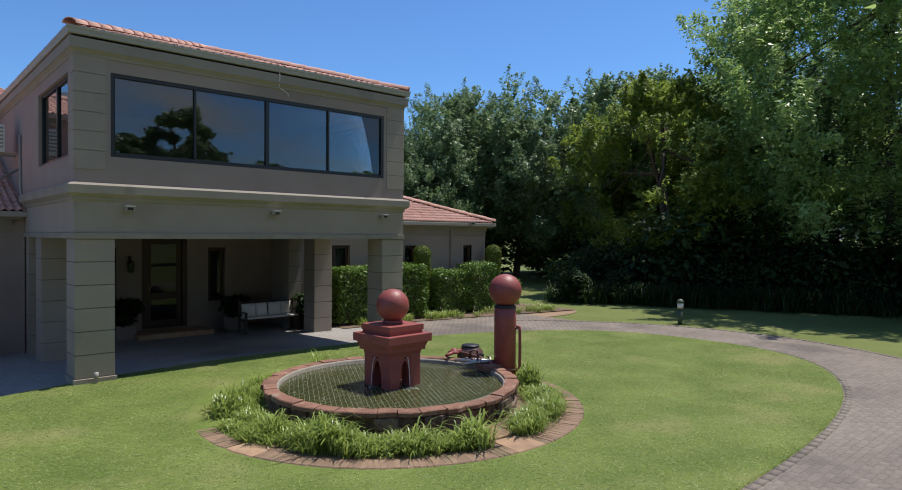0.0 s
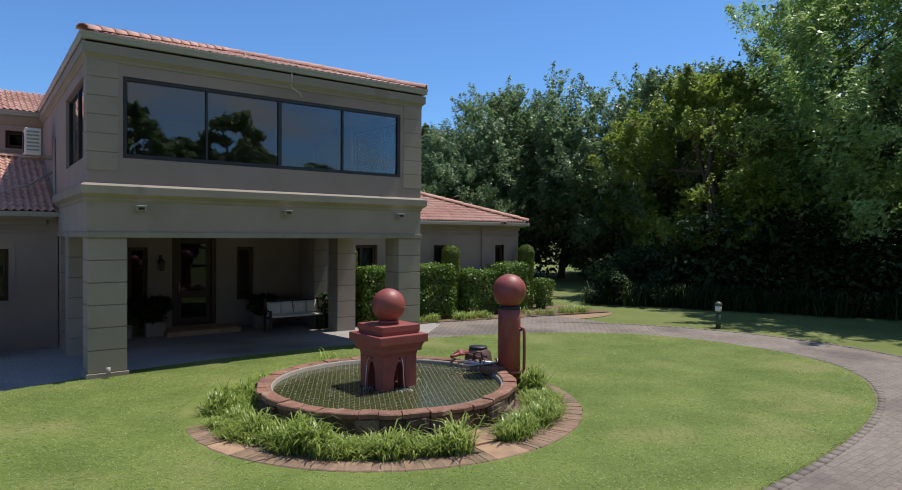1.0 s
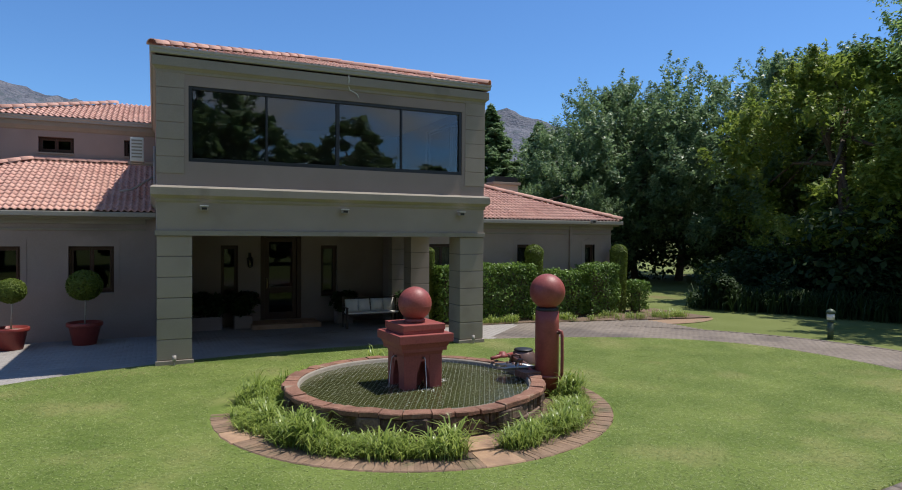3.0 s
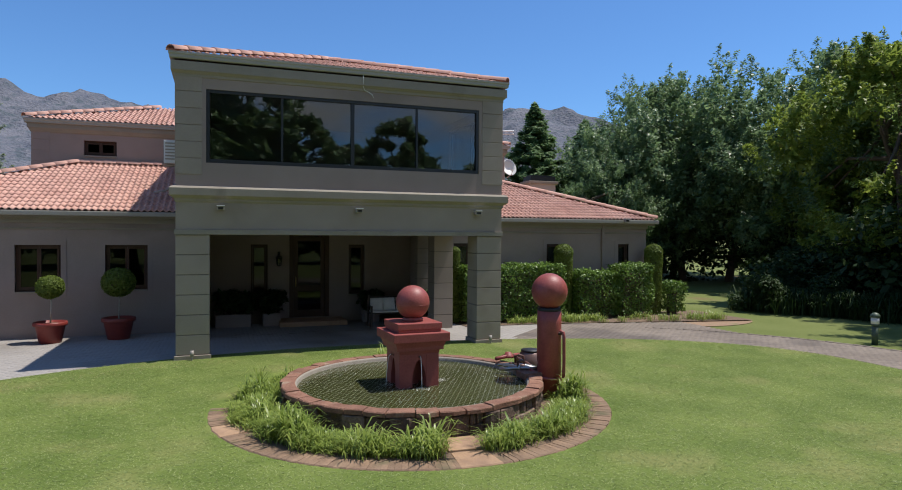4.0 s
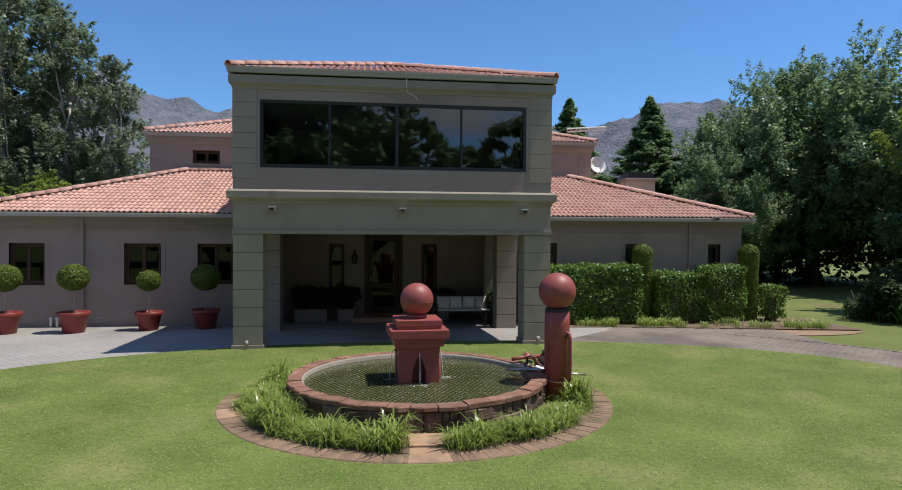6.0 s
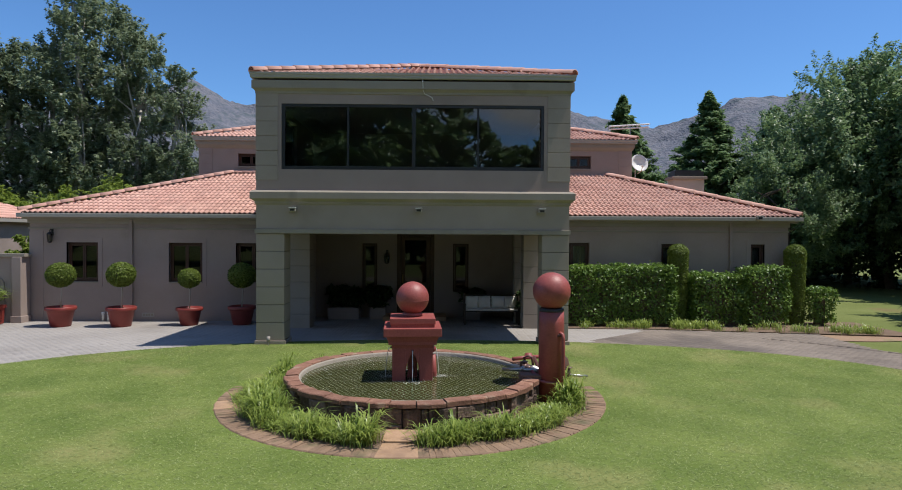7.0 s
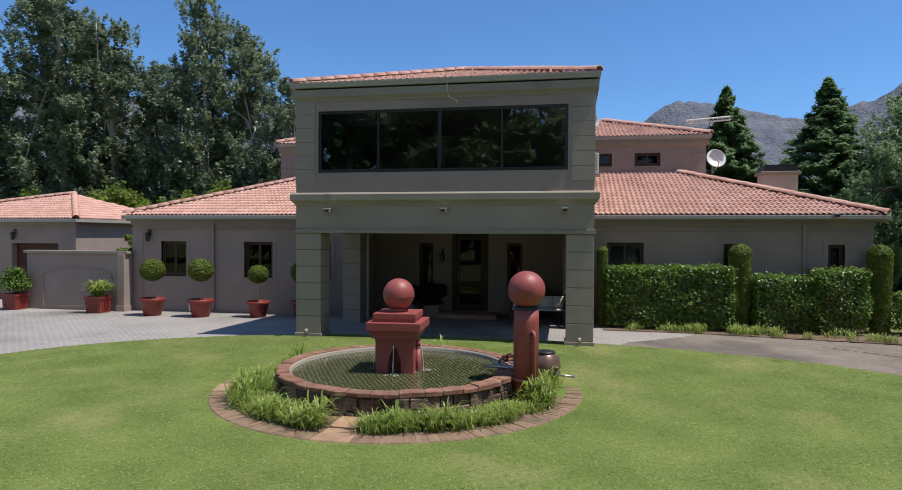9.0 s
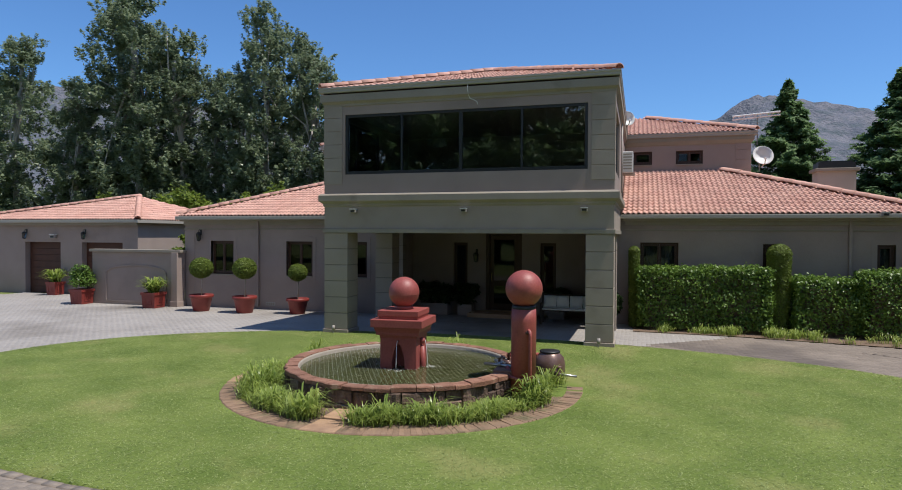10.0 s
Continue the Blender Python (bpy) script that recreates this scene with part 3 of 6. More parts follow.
# ---- windows and doors ----
def window(x0, x1, z0, z1, y, leaves, frame_mat, kind="window", surround=True, curtain=False, depth=0.12):
    w = thing(kind, "", "window", ((x0 + x1) / 2, y, z0))
    W, Hh = (x1 - x0) / 2, z1 - z0
    t = 0.055
    part("window_frame", boxes((-W, -W + t, depth, depth + 0.07, 0, Hh), (W - t, W, depth, depth + 0.07, 0, Hh), (-W + t, W - t, depth, depth + 0.07, 0, t), (-W + t, W - t, depth, depth + 0.07, Hh - t, Hh), bevel=0.005), frame_mat, w)
    step = (2 * W - 2 * t) / leaves
    for i in range(leaves):
        a = -W + t + i * step
        sash = part("sash", boxes((a + 0.004, a + 0.05, depth - 0.01, depth + 0.05, t, Hh - t), (a + step - 0.05, a + step - 0.004, depth - 0.01, depth + 0.05, t, Hh - t), (a + 0.05, a + step - 0.05, depth - 0.01, depth + 0.05, t, t + 0.06), (a + 0.05, a + step - 0.05, depth - 0.01, depth + 0.05, Hh - t - 0.05, Hh - t), bevel=0.004), frame_mat, w)
        pane = part("pane", boxes((a + 0.05, a + step - 0.05, depth + 0.015, depth + 0.021, t + 0.06, Hh - t - 0.05)), M_CLEAR, sash)
        pane.visible_shadow = False
    part("window_sill", boxes((-W, W, -0.03, depth, -0.05, 0.0), bevel=0.008), M_TRIM, w)
    if surround:
        s = 0.13
        bm = boxes((-W - s, -W, -0.012, 0.1, -0.15, Hh + 0.14), (W, W + s, -0.012, 0.1, -0.15, Hh + 0.14), (-W, W, -0.012, 0.1, -0.15, -0.052))
        n = 8
        for i in range(n):
            ua, ub = -W + 2 * W * i / n, -W + 2 * W * (i + 1) / n
            um = (ua + ub) / 2
            box(bm, ua, ub, -0.012, 0.1, Hh, Hh + 0.14 + 0.09 * (1 - (um / W) ** 2))
        part("surround", bm, M_PLASTER, w)
    if curtain:
        n, v, f = 40, [], []
        for i in range(n + 1):
            x = -W + 0.06 + (2 * W - 0.12) * i / n
            for z in (0.05, Hh - 0.05):
                v.append((x, depth + 0.16 + 0.018 * math.sin(i * 1.9), z))
        f = [(2 * i, 2 * i + 2, 2 * i + 3, 2 * i + 1) for i in range(n)]
        arrays("curtain", v, f, M_CURTAIN, w, True)
    return w


for i, (a, b, c, d) in enumerate(LW):
    w = window(a, b, c, d, WY, 2, M_WOOD)
    setting(w, "dark wooden two-leaf window in an arched plaster surround")
for i, (a, b, c, d) in enumerate(RW):
    w = window(a, b, c, d, WY, 2 if b - a > 0.8 else 1, M_WOOD, curtain=True)
    setting(w, "dark wooden window with pale curtains inside")
for a, b, c, d in PW:
    w = window(a, b, c, d, PORCH_Y, 1, M_WOOD, surround=False, curtain=False)
    setting(w, "tall narrow wooden window beside the front door")

# upper picture window: four panes in dark frames
upper = setting(thing("picture_window", "", "window", (FW[0], PY, FW[2])), "wide four-pane picture window in a dark metal frame", "window")
W, Hh = FW[1] - FW[0], FW[3] - FW[2]
part("window_frame", boxes((0, 0.07, 0.02, 0.12, 0, Hh), (W - 0.07, W, 0.02, 0.12, 0, Hh), (0.07, W - 0.07, 0.02, 0.12, 0, 0.08), (0.07, W - 0.07, 0.02, 0.12, Hh - 0.07, Hh), bevel=0.006), M_FRAME, upper)
xs = [0.07, 1.55, 3.1, 4.62, W - 0.07]
for i in range(4):
    pane = part("pane", boxes((xs[i] + 0.02, xs[i + 1] - 0.02, 0.065, 0.073, 0.08, Hh - 0.07)), M_GLASS, upper)
    pane.visible_shadow = False
    if i:
        wd = 0.04 if i == 2 else 0.022
        part("mullion", boxes((xs[i] - wd, xs[i] + wd, 0.03, 0.11, 0.08, Hh - 0.07), bevel=0.005), M_FRAME, upper)
for px, nx in ((PX0, 1), (PX1, -1)):
    side = setting(thing("side_window", "", "window", (px, SW[0], SW[2])), "tall two-pane side window in a dark metal frame", "window")
    D = SW[1] - SW[0]
    xa, xb = (0.06, 0.14) if nx > 0 else (-0.14, -0.06)
    part("window_frame", boxes((xa, xb, 0, 0.07, 0, Hh), (xa, xb, D - 0.07, D, 0, Hh), (xa, xb, 0.07, D - 0.07, 0, 0.07), (xa, xb, 0.07, D - 0.07, Hh - 0.07, Hh), bevel=0.005), M_FRAME, side)
    part("mullion", boxes((xa, xb, D * 0.45 - 0.04, D * 0.45 + 0.04, 0.07, Hh - 0.07)), M_FRAME, side)
    for ya, yb in ((0.07, D * 0.45 - 0.04), (D * 0.45 + 0.04, D - 0.07)):
        pane = part("pane", boxes(((xa + xb) / 2 - 0.004, (xa + xb) / 2 + 0.004, ya, yb, 0.07, Hh - 0.07)), M_GLASS, side)
        pane.visible_shadow = False

# front door: dark wood with a glazed upper panel
door = setting(thing("front_door", "", "door", (DOOR[0], PORCH_Y, DOOR[2])), "dark wooden front door with glass panels and a brass handle", "door")
W, Hh = DOOR[1] - DOOR[0], DOOR[3] - DOOR[2]
part("door_frame", boxes((0, 0.13, 0.03, 0.2, 0, Hh), (W - 0.13, W, 0.03, 0.2, 0, Hh), (0.13, W - 0.13, 0.03, 0.2, Hh - 0.12, Hh), bevel=0.01), M_WOOD, door)
leaf = part("door_leaf", boxes((0.135, 0.27, 0.08, 0.13, 0, Hh - 0.125), (W - 0.27, W - 0.135, 0.08, 0.13, 0, Hh - 0.125), (0.27, W - 0.27, 0.08, 0.13, 0, 0.22), (0.27, W - 0.27, 0.08, 0.13, 0.82, 1.0), (0.27, W - 0.27, 0.08, 0.13, Hh - 0.27, Hh - 0.125), bevel=0.008), M_WOOD, door)
for za, zb in ((0.22, 0.82), (1.0, Hh - 0.27)):
    pane = part("pane", boxes((0.27, W - 0.27, 0.1, 0.108, za, zb)), M_CLEAR, leaf)
    pane.visible_shadow = False
M_BRASS = mat("brass", (0.6, 0.4, 0.14), (0.7, 0.5, 0.2), 5, 50, 0.3, 0.03, metal=0.9)
part("door_handle", tube([(0.2, 0.08, 0.98), (0.2, 0.03, 1.0), (0.2, 0.02, 1.12), (0.2, 0.03, 1.24), (0.2, 0.08, 1.26)], 0.016), M_BRASS, leaf, "brass pull handle", True)

steps = tagged(finish("porch_step", boxes((5.2, 7.2, 17.95, 18.98, -0.02, 0.15), bevel=0.012), M_FLAG), "pale stone step below the front door", "step")


# ---- roofs of single S-shaped tiles ----
TW, TL = 0.155, 0.3


def tile_body():
    """Corners and faces of one tile; u across, v up the slope, w out of it."""
    prof = []
    for i in range(8):
        s = i / 7
        w = 0.036 * math.sin(math.pi * s / 0.62) if s < 0.62 else -0.01 * math.sin(math.pi * (s - 0.62) / 0.38)
        prof.append((s * TW, w))
    v, f = [], []
    for u, w in prof:
        v += [(u, -0.035, w + 0.035), (u, TL, w + 0.008), (u, -0.035, w + 0.016)]
    for i in range(7):
        a, b = 3 * i, 3 * i + 3
        f += [(a, b, b + 1, a + 1), (a + 2, b + 2, b, a)]
    return np.array(v), np.array(f)


TILE_V, TILE_F = tile_body()


def roof_plane(roof, name, e0, e1, r1, r0, singles=0):
    """Tiles on the plane whose eave runs from e0 to e1 and whose top runs from r0 to r1."""
    e0, e1, r0, r1 = (Vector(p) for p in (e0, e1, r0, r1))
    U = (e1 - e0).normalized()
    N = U.cross(r0 - e0 if (r0 - e0).length > 0.1 else r1 - e0).normalized()
    if N.z < 0:
        N = -N
    V = N.cross(U)
    if V.z < 0:
        V = -V
    bm = bmesh.new()
    vs = [bm.verts.new(p + N * -0.02) for p in ((e0, e1, r1, r0) if (r1 - r0).length > 0.05 else (e0, e1, r1))]
    bm.faces.new(vs)
    part(name, bm, M_UNDER, roof)
    L = (e1 - e0).length
    q0, q1 = r0 - e0, r1 - e0
    h = q0.dot(V)
    a0, a1 = q0.dot(U), q1.dot(U)
    mats = []
    k = 0
    while k * TL < h - 0.02:
        v = k * TL
        s = min(1.0, (v + TL * 0.5) / h)
        lo, hi = a0 * s, L + (a1 - L) * s
        n0, n1 = math.ceil((lo - 0.1) / TW), math.floor((hi - 0.1) / TW)
        for i in range(n0, n1 + 1):
            mats.append((i * TW, v))
        k += 1
    rot = np.array([U, V, N]).T
    flip = U.cross(V).dot(N) < 0
    rng = np.random.default_rng(len(mats))
    single, rest = mats[:singles], mats[singles:]
    if single:
        me = bpy.data.meshes.new("tile")
        me.from_pydata([tuple(p) for p in (TILE_V @ rot.T)], [], [tuple(q) for q in TILE_F])
        me.shade_smooth()
        me.materials.append(M_TILE)
        for u, v in single:
            t = new("tile", me)
            t.parent = roof
            t.location = e0 + U * u + V * v + N * random.uniform(-0.003, 0.003)
    if rest:
        uv = np.array(rest)
        org = np.array(e0) + uv[:, :1] * np.array(U) + uv[:, 1:] * np.array(V) + rng.normal(0, 0.003, (len(uv), 1)) * np.array(N)
        allv = (TILE_V @ rot.T)[None] + org[:, None]
        f = (TILE_F[None] + (np.arange(len(uv)) * len(TILE_V))[:, None, None]).reshape(-1, 4)
        tagged(arrays("tiles", allv.reshape(-1, 3), f, M_TILES, roof, True), kind="stuff")


def ridge_caps(roof, a, b, name="ridge_tile"):
    """Half-round caps along a hip or ridge, each overlapping the next."""
    a, b = Vector(a), Vector(b)
    d = (b - a).normalized()
    side = d.cross(Vector((0, 0, 1))).normalized()
    up = side.cross(d)
    n = max(1, round((b - a).length / 0.38))
    step = (b - a).length / n
    v, f = [], []
    for i in range(7):
        ang = math.pi * i / 6
        for along, r in ((-0.03, 0.135), (step, 0.115), (-0.03, 0.115)):
            p = d * along + side * (r * math.cos(ang)) + up * (r * 0.8 * math.sin(ang) - 0.01)
            v.append(tuple(p))
    for i in range(6):
        p, q = 3 * i, 3 * i + 3
        f += [(p, p + 1, q + 1, q), (p + 2, p, q, q + 2)]
    me = bpy.data.meshes.new(name)
    me.from_pydata(v, [], f)
    me.shade_smooth()
    me.materials.append(M_TILE)
    for i in range(n):
        t = new(name, me)
        t.parent = roof
        t.location = a + d * (i * step) + Vector((0, 0, 0.02 + random.uniform(-0.006, 0.006)))


# lower wings' roof
EY, EZ, RY, RZ = 17.62, 3.36, 21.95, 5.0
roof_low = part("roof_low", boxes((WX0 + 0.1, WX1 - 0.1, 18.1, 26.9, 3.27, 3.3)), M_UNDER, house)
EL, ER = WX0 - 0.14, WX1 + 0.24
roof_plane(roof_low, "slope", (EL, EY, EZ), (PX0 - 0.02, EY, EZ), (PX0 - 0.02, RY, RZ), (-0.72, RY, RZ), 150)
roof_plane(roof_low, "slope", (PX1 + 0.02, EY, EZ), (ER, EY, EZ), (13.3, RY, RZ), (PX1 + 0.02, RY, RZ), 150)
roof_plane(roof_low, "slope", (EL, 27.2, EZ), (EL, EY, EZ), (-0.72, RY, RZ), (-0.72, 23.2, RZ))
roof_plane(roof_low, "slope", (ER, EY, EZ), (ER, 27.2, EZ), (13.3, 23.2, RZ), (13.3, RY, RZ))
roof_plane(roof_low, "slope", (ER, 27.2, EZ), (EL, 27.2, EZ), (-0.72, 23.2, RZ), (13.3, 23.2, RZ))
ridge_caps(roof_low, (EL, EY, EZ + 0.05), (-0.72, RY, RZ + 0.05))
ridge_caps(roof_low, (ER, EY, EZ + 0.05), (13.3, RY, RZ + 0.05))
ridge_caps(roof_low, (-0.72, RY, RZ + 0.03), (2.6, RY, RZ + 0.03))


def eave(x0, x1, y, z, ends=(True, True)):
    """A gutter with a fascia and plaster band below, along one front."""
    g = part("gutter", boxes((x0 - 0.05, x1 + 0.05, y - 0.06, y + 0.07, z - 0.14, z - 0.015), bevel=0.02), M_GUTTER, house)
    part("fascia", boxes((x0 + 0.02, x1 - 0.02, y + 0.08, WY - 0.05, z - 0.2, z - 0.06)), M_TRIM, house)
    part("frieze", boxes((x0 + 0.09, x1 - 0.2, WY - 0.05, WY - 0.002, z - 0.33, z - 0.06), bevel=0.012), M_TRIM, house)
    part("frieze_lip", boxes((x0 + 0.1, x1 - 0.21, WY - 0.03, WY - 0.002, z - 0.5, z - 0.45), bevel=0.01), M_TRIM, house)


eave(EL, PX0 - 0.04, EY, EZ)
eave(PX1 + 0.04, ER, EY, EZ)
part("gutter", boxes((ER - 0.03, ER + 0.1, EY, 27, EZ - 0.14, EZ - 0.015)), M_GUTTER, house)
part("gutter", boxes((EL - 0.1, EL + 0.03, EY, 27, EZ - 0.14, EZ - 0.015)), M_GUTTER, house)
for x in (-2.6, 16.2):
    part("downpipe", boxes((x - 0.045, x + 0.045, WY - 0.085, WY - 0.003, 0.12 if x < 0 else 0, EZ - 0.2), bevel=0.012), M_PLASTER, house)
part("corner_quoin", boxes((WX0 - 0.012, WX0 + 0.42, WY - 0.014, WY + 0.3, 0, 2.8), bevel=0.01), M_PLASTER, house)

# portico roof
GX0, GX1, GY, GZ = PX0 - 0.07, PX1 + 0.07, PY - 0.08, 6.47
AX, AY, AZ = (PX0 + PX1) / 2, GY + 3.8, 7.6
roof_top = part("roof_portico", boxes((PX0, PX1, PY + 0.05, 21.9, 6.4, 6.44)), M_UNDER, house)
roof_plane(roof_top, "slope", (GX0, GY, GZ), (GX1, GY, GZ), (AX, AY, AZ), (AX, AY, AZ))
roof_plane(roof_top, "slope", (GX0, 24, GZ), (GX0, GY, GZ), (AX, AY, AZ), (AX, 24, AZ))
roof_plane(roof_top, "slope", (GX1, GY, GZ), (GX1, 24, GZ), (AX, 24, AZ), (AX, AY, AZ))
ridge_caps(roof_top, (GX0, GY, GZ + 0.05), (AX, AY, AZ + 0.05))
ridge_caps(roof_top, (GX1, GY, GZ + 0.05), (AX, AY, AZ + 0.05))
ridge_caps(roof_top, (AX, AY, AZ + 0.04), (AX, 24, AZ + 0.04))

# rear upper storey
BX0, BX1, BY = -2.05, 14.27, 22.0
UW = [(-0.6, 0.35, 5.28, 5.76), (1.75, 2.3, 5.28, 5.8), (10.35, 11.0, 5.28, 5.76), (11.81, 12.72, 5.28, 5.76)]
bm = wall_cells(bmesh.new(), BX0, BX1, BY, BY + 0.22, 3.4, 6.3, UW)
hpart("storey_wall", bm, M_PLASTER)
for storey in ((BX0, BX0 + 0.22, BY + 0.22, 28, 3.4, 6.3), (BX1 - 0.22, BX1, BY + 0.22, 28, 3.4, 6.3), (BX0 + 0.22, BX1 - 0.22, 27.8, 28, 3.4, 6.3), (BX0 + 0.2, BX1 - 0.2, 23.5, 23.6, 3.4, 6.2)):
    hpart("storey_wall", boxes(storey), M_PLASTER)
for a, b, c, d in UW:
    setting(window(a, b, c, d, BY, 2 if b - a > 0.8 else 1, M_WOOD, surround=False), "small dark wooden upper window")
for x0, x1 in ((BX0 - 0.01, BX0 + 0.5), (BX1 - 0.5, BX1 + 0.01)):
    for i in range(4):
        part("quoin", boxes((x0, x1, BY - 0.013, BY + 0.3, 4.7 + i * 0.345, 5.035 + i * 0.345), bevel=0.006), M_PLASTER, house)
hpart("cornice", run_round([(0, 5.95), (0.03, 5.97), (0.09, 6.08), (0.1, 6.08), (0.1, 6.25), (0, 6.25)], BX0, BX1, BY, 28), M_TRIM)
hpart("gutter", run_round([(0.09, 6.22), (0.17, 6.23), (0.17, 6.29), (0.19, 6.32), (0.19, 6.365), (0.16, 6.365), (0.16, 6.28), (0.06, 6.28)], BX0, BX1, BY, 28), M_GUTTER)
roof_up = part("roof_rear", boxes((BX0 + 0.1, BX1 - 0.1, BY + 0.3, 27.9, 6.26, 6.3)), M_UNDER, house)
HX0, HX1, HY, HZ = BX0 - 0.15, BX1 + 0.15, BY - 0.15, 6.36
roof_plane(roof_up, "slope", (HX0, HY, HZ), (HX1, HY, HZ), (HX1 - 3.6, HY + 3.2, HZ + 1.1), (HX0 + 3.6, HY + 3.2, HZ + 1.1))
roof_plane(roof_up, "slope", (HX1, HY, HZ), (HX1, 28.2, HZ), (HX1 - 3.6, HY + 3.2, HZ + 1.1), (HX1 - 3.6, HY + 3.2, HZ + 1.1))
roof_plane(roof_up, "slope", (HX0, 28.2, HZ), (HX0, HY, HZ), (HX0 + 3.6, HY + 3.2, HZ + 1.1), (HX0 + 3.6, HY + 3.2, HZ + 1.1))
ridge_caps(roof_up, (HX0, HY, HZ + 0.05), (HX0 + 3.6, HY + 3.2, HZ + 1.15))
ridge_caps(roof_up, (HX1, HY, HZ + 0.05), (HX1 - 3.6, HY + 3.2, HZ + 1.15))

# garage block
GAX0, GAX1, GAY = -19.5, -9.95, 20.1
garage = thing("garage", "taupe plastered garage with timber doors and tile roof", "garage")
GD = [(-16.2, -14.15, -0.05, 2.3), (-12.95, -10.75, -0.05, 2.3)]
bm = wall_cells(bmesh.new(), GAX0, GAX1, GAY, GAY + 0.35, -0.05, 3.2, GD)
part("wall_front", bm, M_PLASTER, garage)
part("wall_side", boxes((GAX1 - 0.25, GAX1, GAY + 0.35, 27, -0.05, 3.2)), M_PLASTER, garage)
part("wall_side", boxes((GAX0, GAX0 + 0.25, GAY + 0.35, 27, -0.05, 3.2)), M_PLASTER, garage)
part("wall_back", boxes((GAX0, GAX1, 27, 27.2, -0.05, 3.2)), M_PLASTER, garage)
part("gutter", boxes((GAX0 - 0.2, GAX1 + 0.25, GAY - 0.3, GAY - 0.16, 3.16, 3.29), bevel=0.02), M_GUTTER, garage)
part("fascia", boxes((GAX0, GAX1 + 0.1, GAY - 0.16, GAY - 0.003, 3.05, 3.2)), M_TRIM, garage)
part("gutter", boxes((GAX1 + 0.14, GAX1 + 0.27, GAY - 0.3, 27, 3.16, 3.29)), M_GUTTER, garage)
for a, b, c, d in GD:
    gd = part("garage_door", boxes((a, b, GAY + 0.26, GAY + 0.3, 0, d)), M_GARAGE, garage, "dark timber garage door of horizontal boards")
    for i in range(8):
        part("board", boxes((a + 0.02, b - 0.02, GAY + 0.235, GAY + 0.262, 0.01 + i * d / 8, (i + 1) * d / 8 - 0.012), bevel=0.006), M_GARAGE, gd)
groof = part("roof", boxes((GAX0 + 0.1, GAX1 - 0.1, GAY + 0.1, 26.9, 3.2, 3.24)), M_UNDER, garage)
ga, gb, gy, gz = GAX0 - 0.2, GAX1 + 0.22, GAY - 0.24, 3.3
roof_plane(groof, "slope", (ga, gy, gz), (gb, gy, gz), (gb - 3.2, gy + 3.6, gz + 1.2), (gb - 3.25, gy + 3.6, gz + 1.2))
roof_plane(groof, "slope", (gb, gy, gz), (gb, 27.3, gz), (gb - 3.2, gy + 3.6, gz + 1.2), (gb - 3.2, gy + 3.6, gz + 1.2))
ridge_caps(groof, (gb, gy, gz + 0.05), (gb - 3.2, gy + 3.6, gz + 1.25))
ridge_caps(groof, (ga, gy, gz + 0.05), (gb - 3.2, gy + 3.6, gz + 1.25))
roof_plane(groof, "slope", (ga, 27.3, gz), (ga, gy, gz), (gb - 3.2, gy + 3.6, gz + 1.2), (gb - 3.2, gy + 3.6, gz + 1.2))

# low garden wall with a coping and a blind arch
gwall = tagged(thing("garden_wall", "", "wall", (0, 0, 0)), "low taupe plastered yard wall with a blind arch panel")
bm = boxes((-9.7, -5.95, 17.5, 17.72, -0.02, 2.0))
part("wall_body", bm, M_PLASTER, gwall)
part("coping", boxes((-9.78, -5.6, 17.42, 17.8, 2.0, 2.1), bevel=0.012), M_TRIM, gwall)
part("pier", boxes((-5.95, -5.68, 17.36, 17.8, -0.02, 2.0), bevel=0.01), M_PLASTER, gwall)
part("pier_base", boxes((-5.98, -5.65, 17.33, 17.83, -0.02, 0.2), bevel=0.01), M_PLASTER, gwall)
arch = bmesh.new()
rows = []
for i in range(33):
    u = -1 + i / 16
    zc, xc = 1.2 + 0.3 * math.sqrt(max(0, 1 - u * u)), -7.65 + 1.4 * u
    rows.append([arch.verts.new(q) for q in ((xc * 0.998 - 0.0153, 17.47, zc - 0.025), (xc, 17.47, zc + 0.03), (xc, 17.498, zc + 0.03), (xc * 0.998 - 0.0153, 17.498, zc - 0.025))])
for p, q in zip(rows, rows[1:]):
    for k2 in range(4):
        arch.faces.new((p[k2], q[k2], q[(k2 + 1) % 4], p[(k2 + 1) % 4]))
bmesh.ops.recalc_face_normals(arch, faces=arch.faces)
box(arch, -9.05, -9.0, 17.47, 17.498, 0.15, 1.22), box(arch, -6.3, -6.25, 17.47, 17.498, 0.15, 1.22), box(arch, -9.05, -6.25, 17.47, 17.498, 0.1, 0.15)
part("arch_moulding", arch, M_PLASTER, gwall)

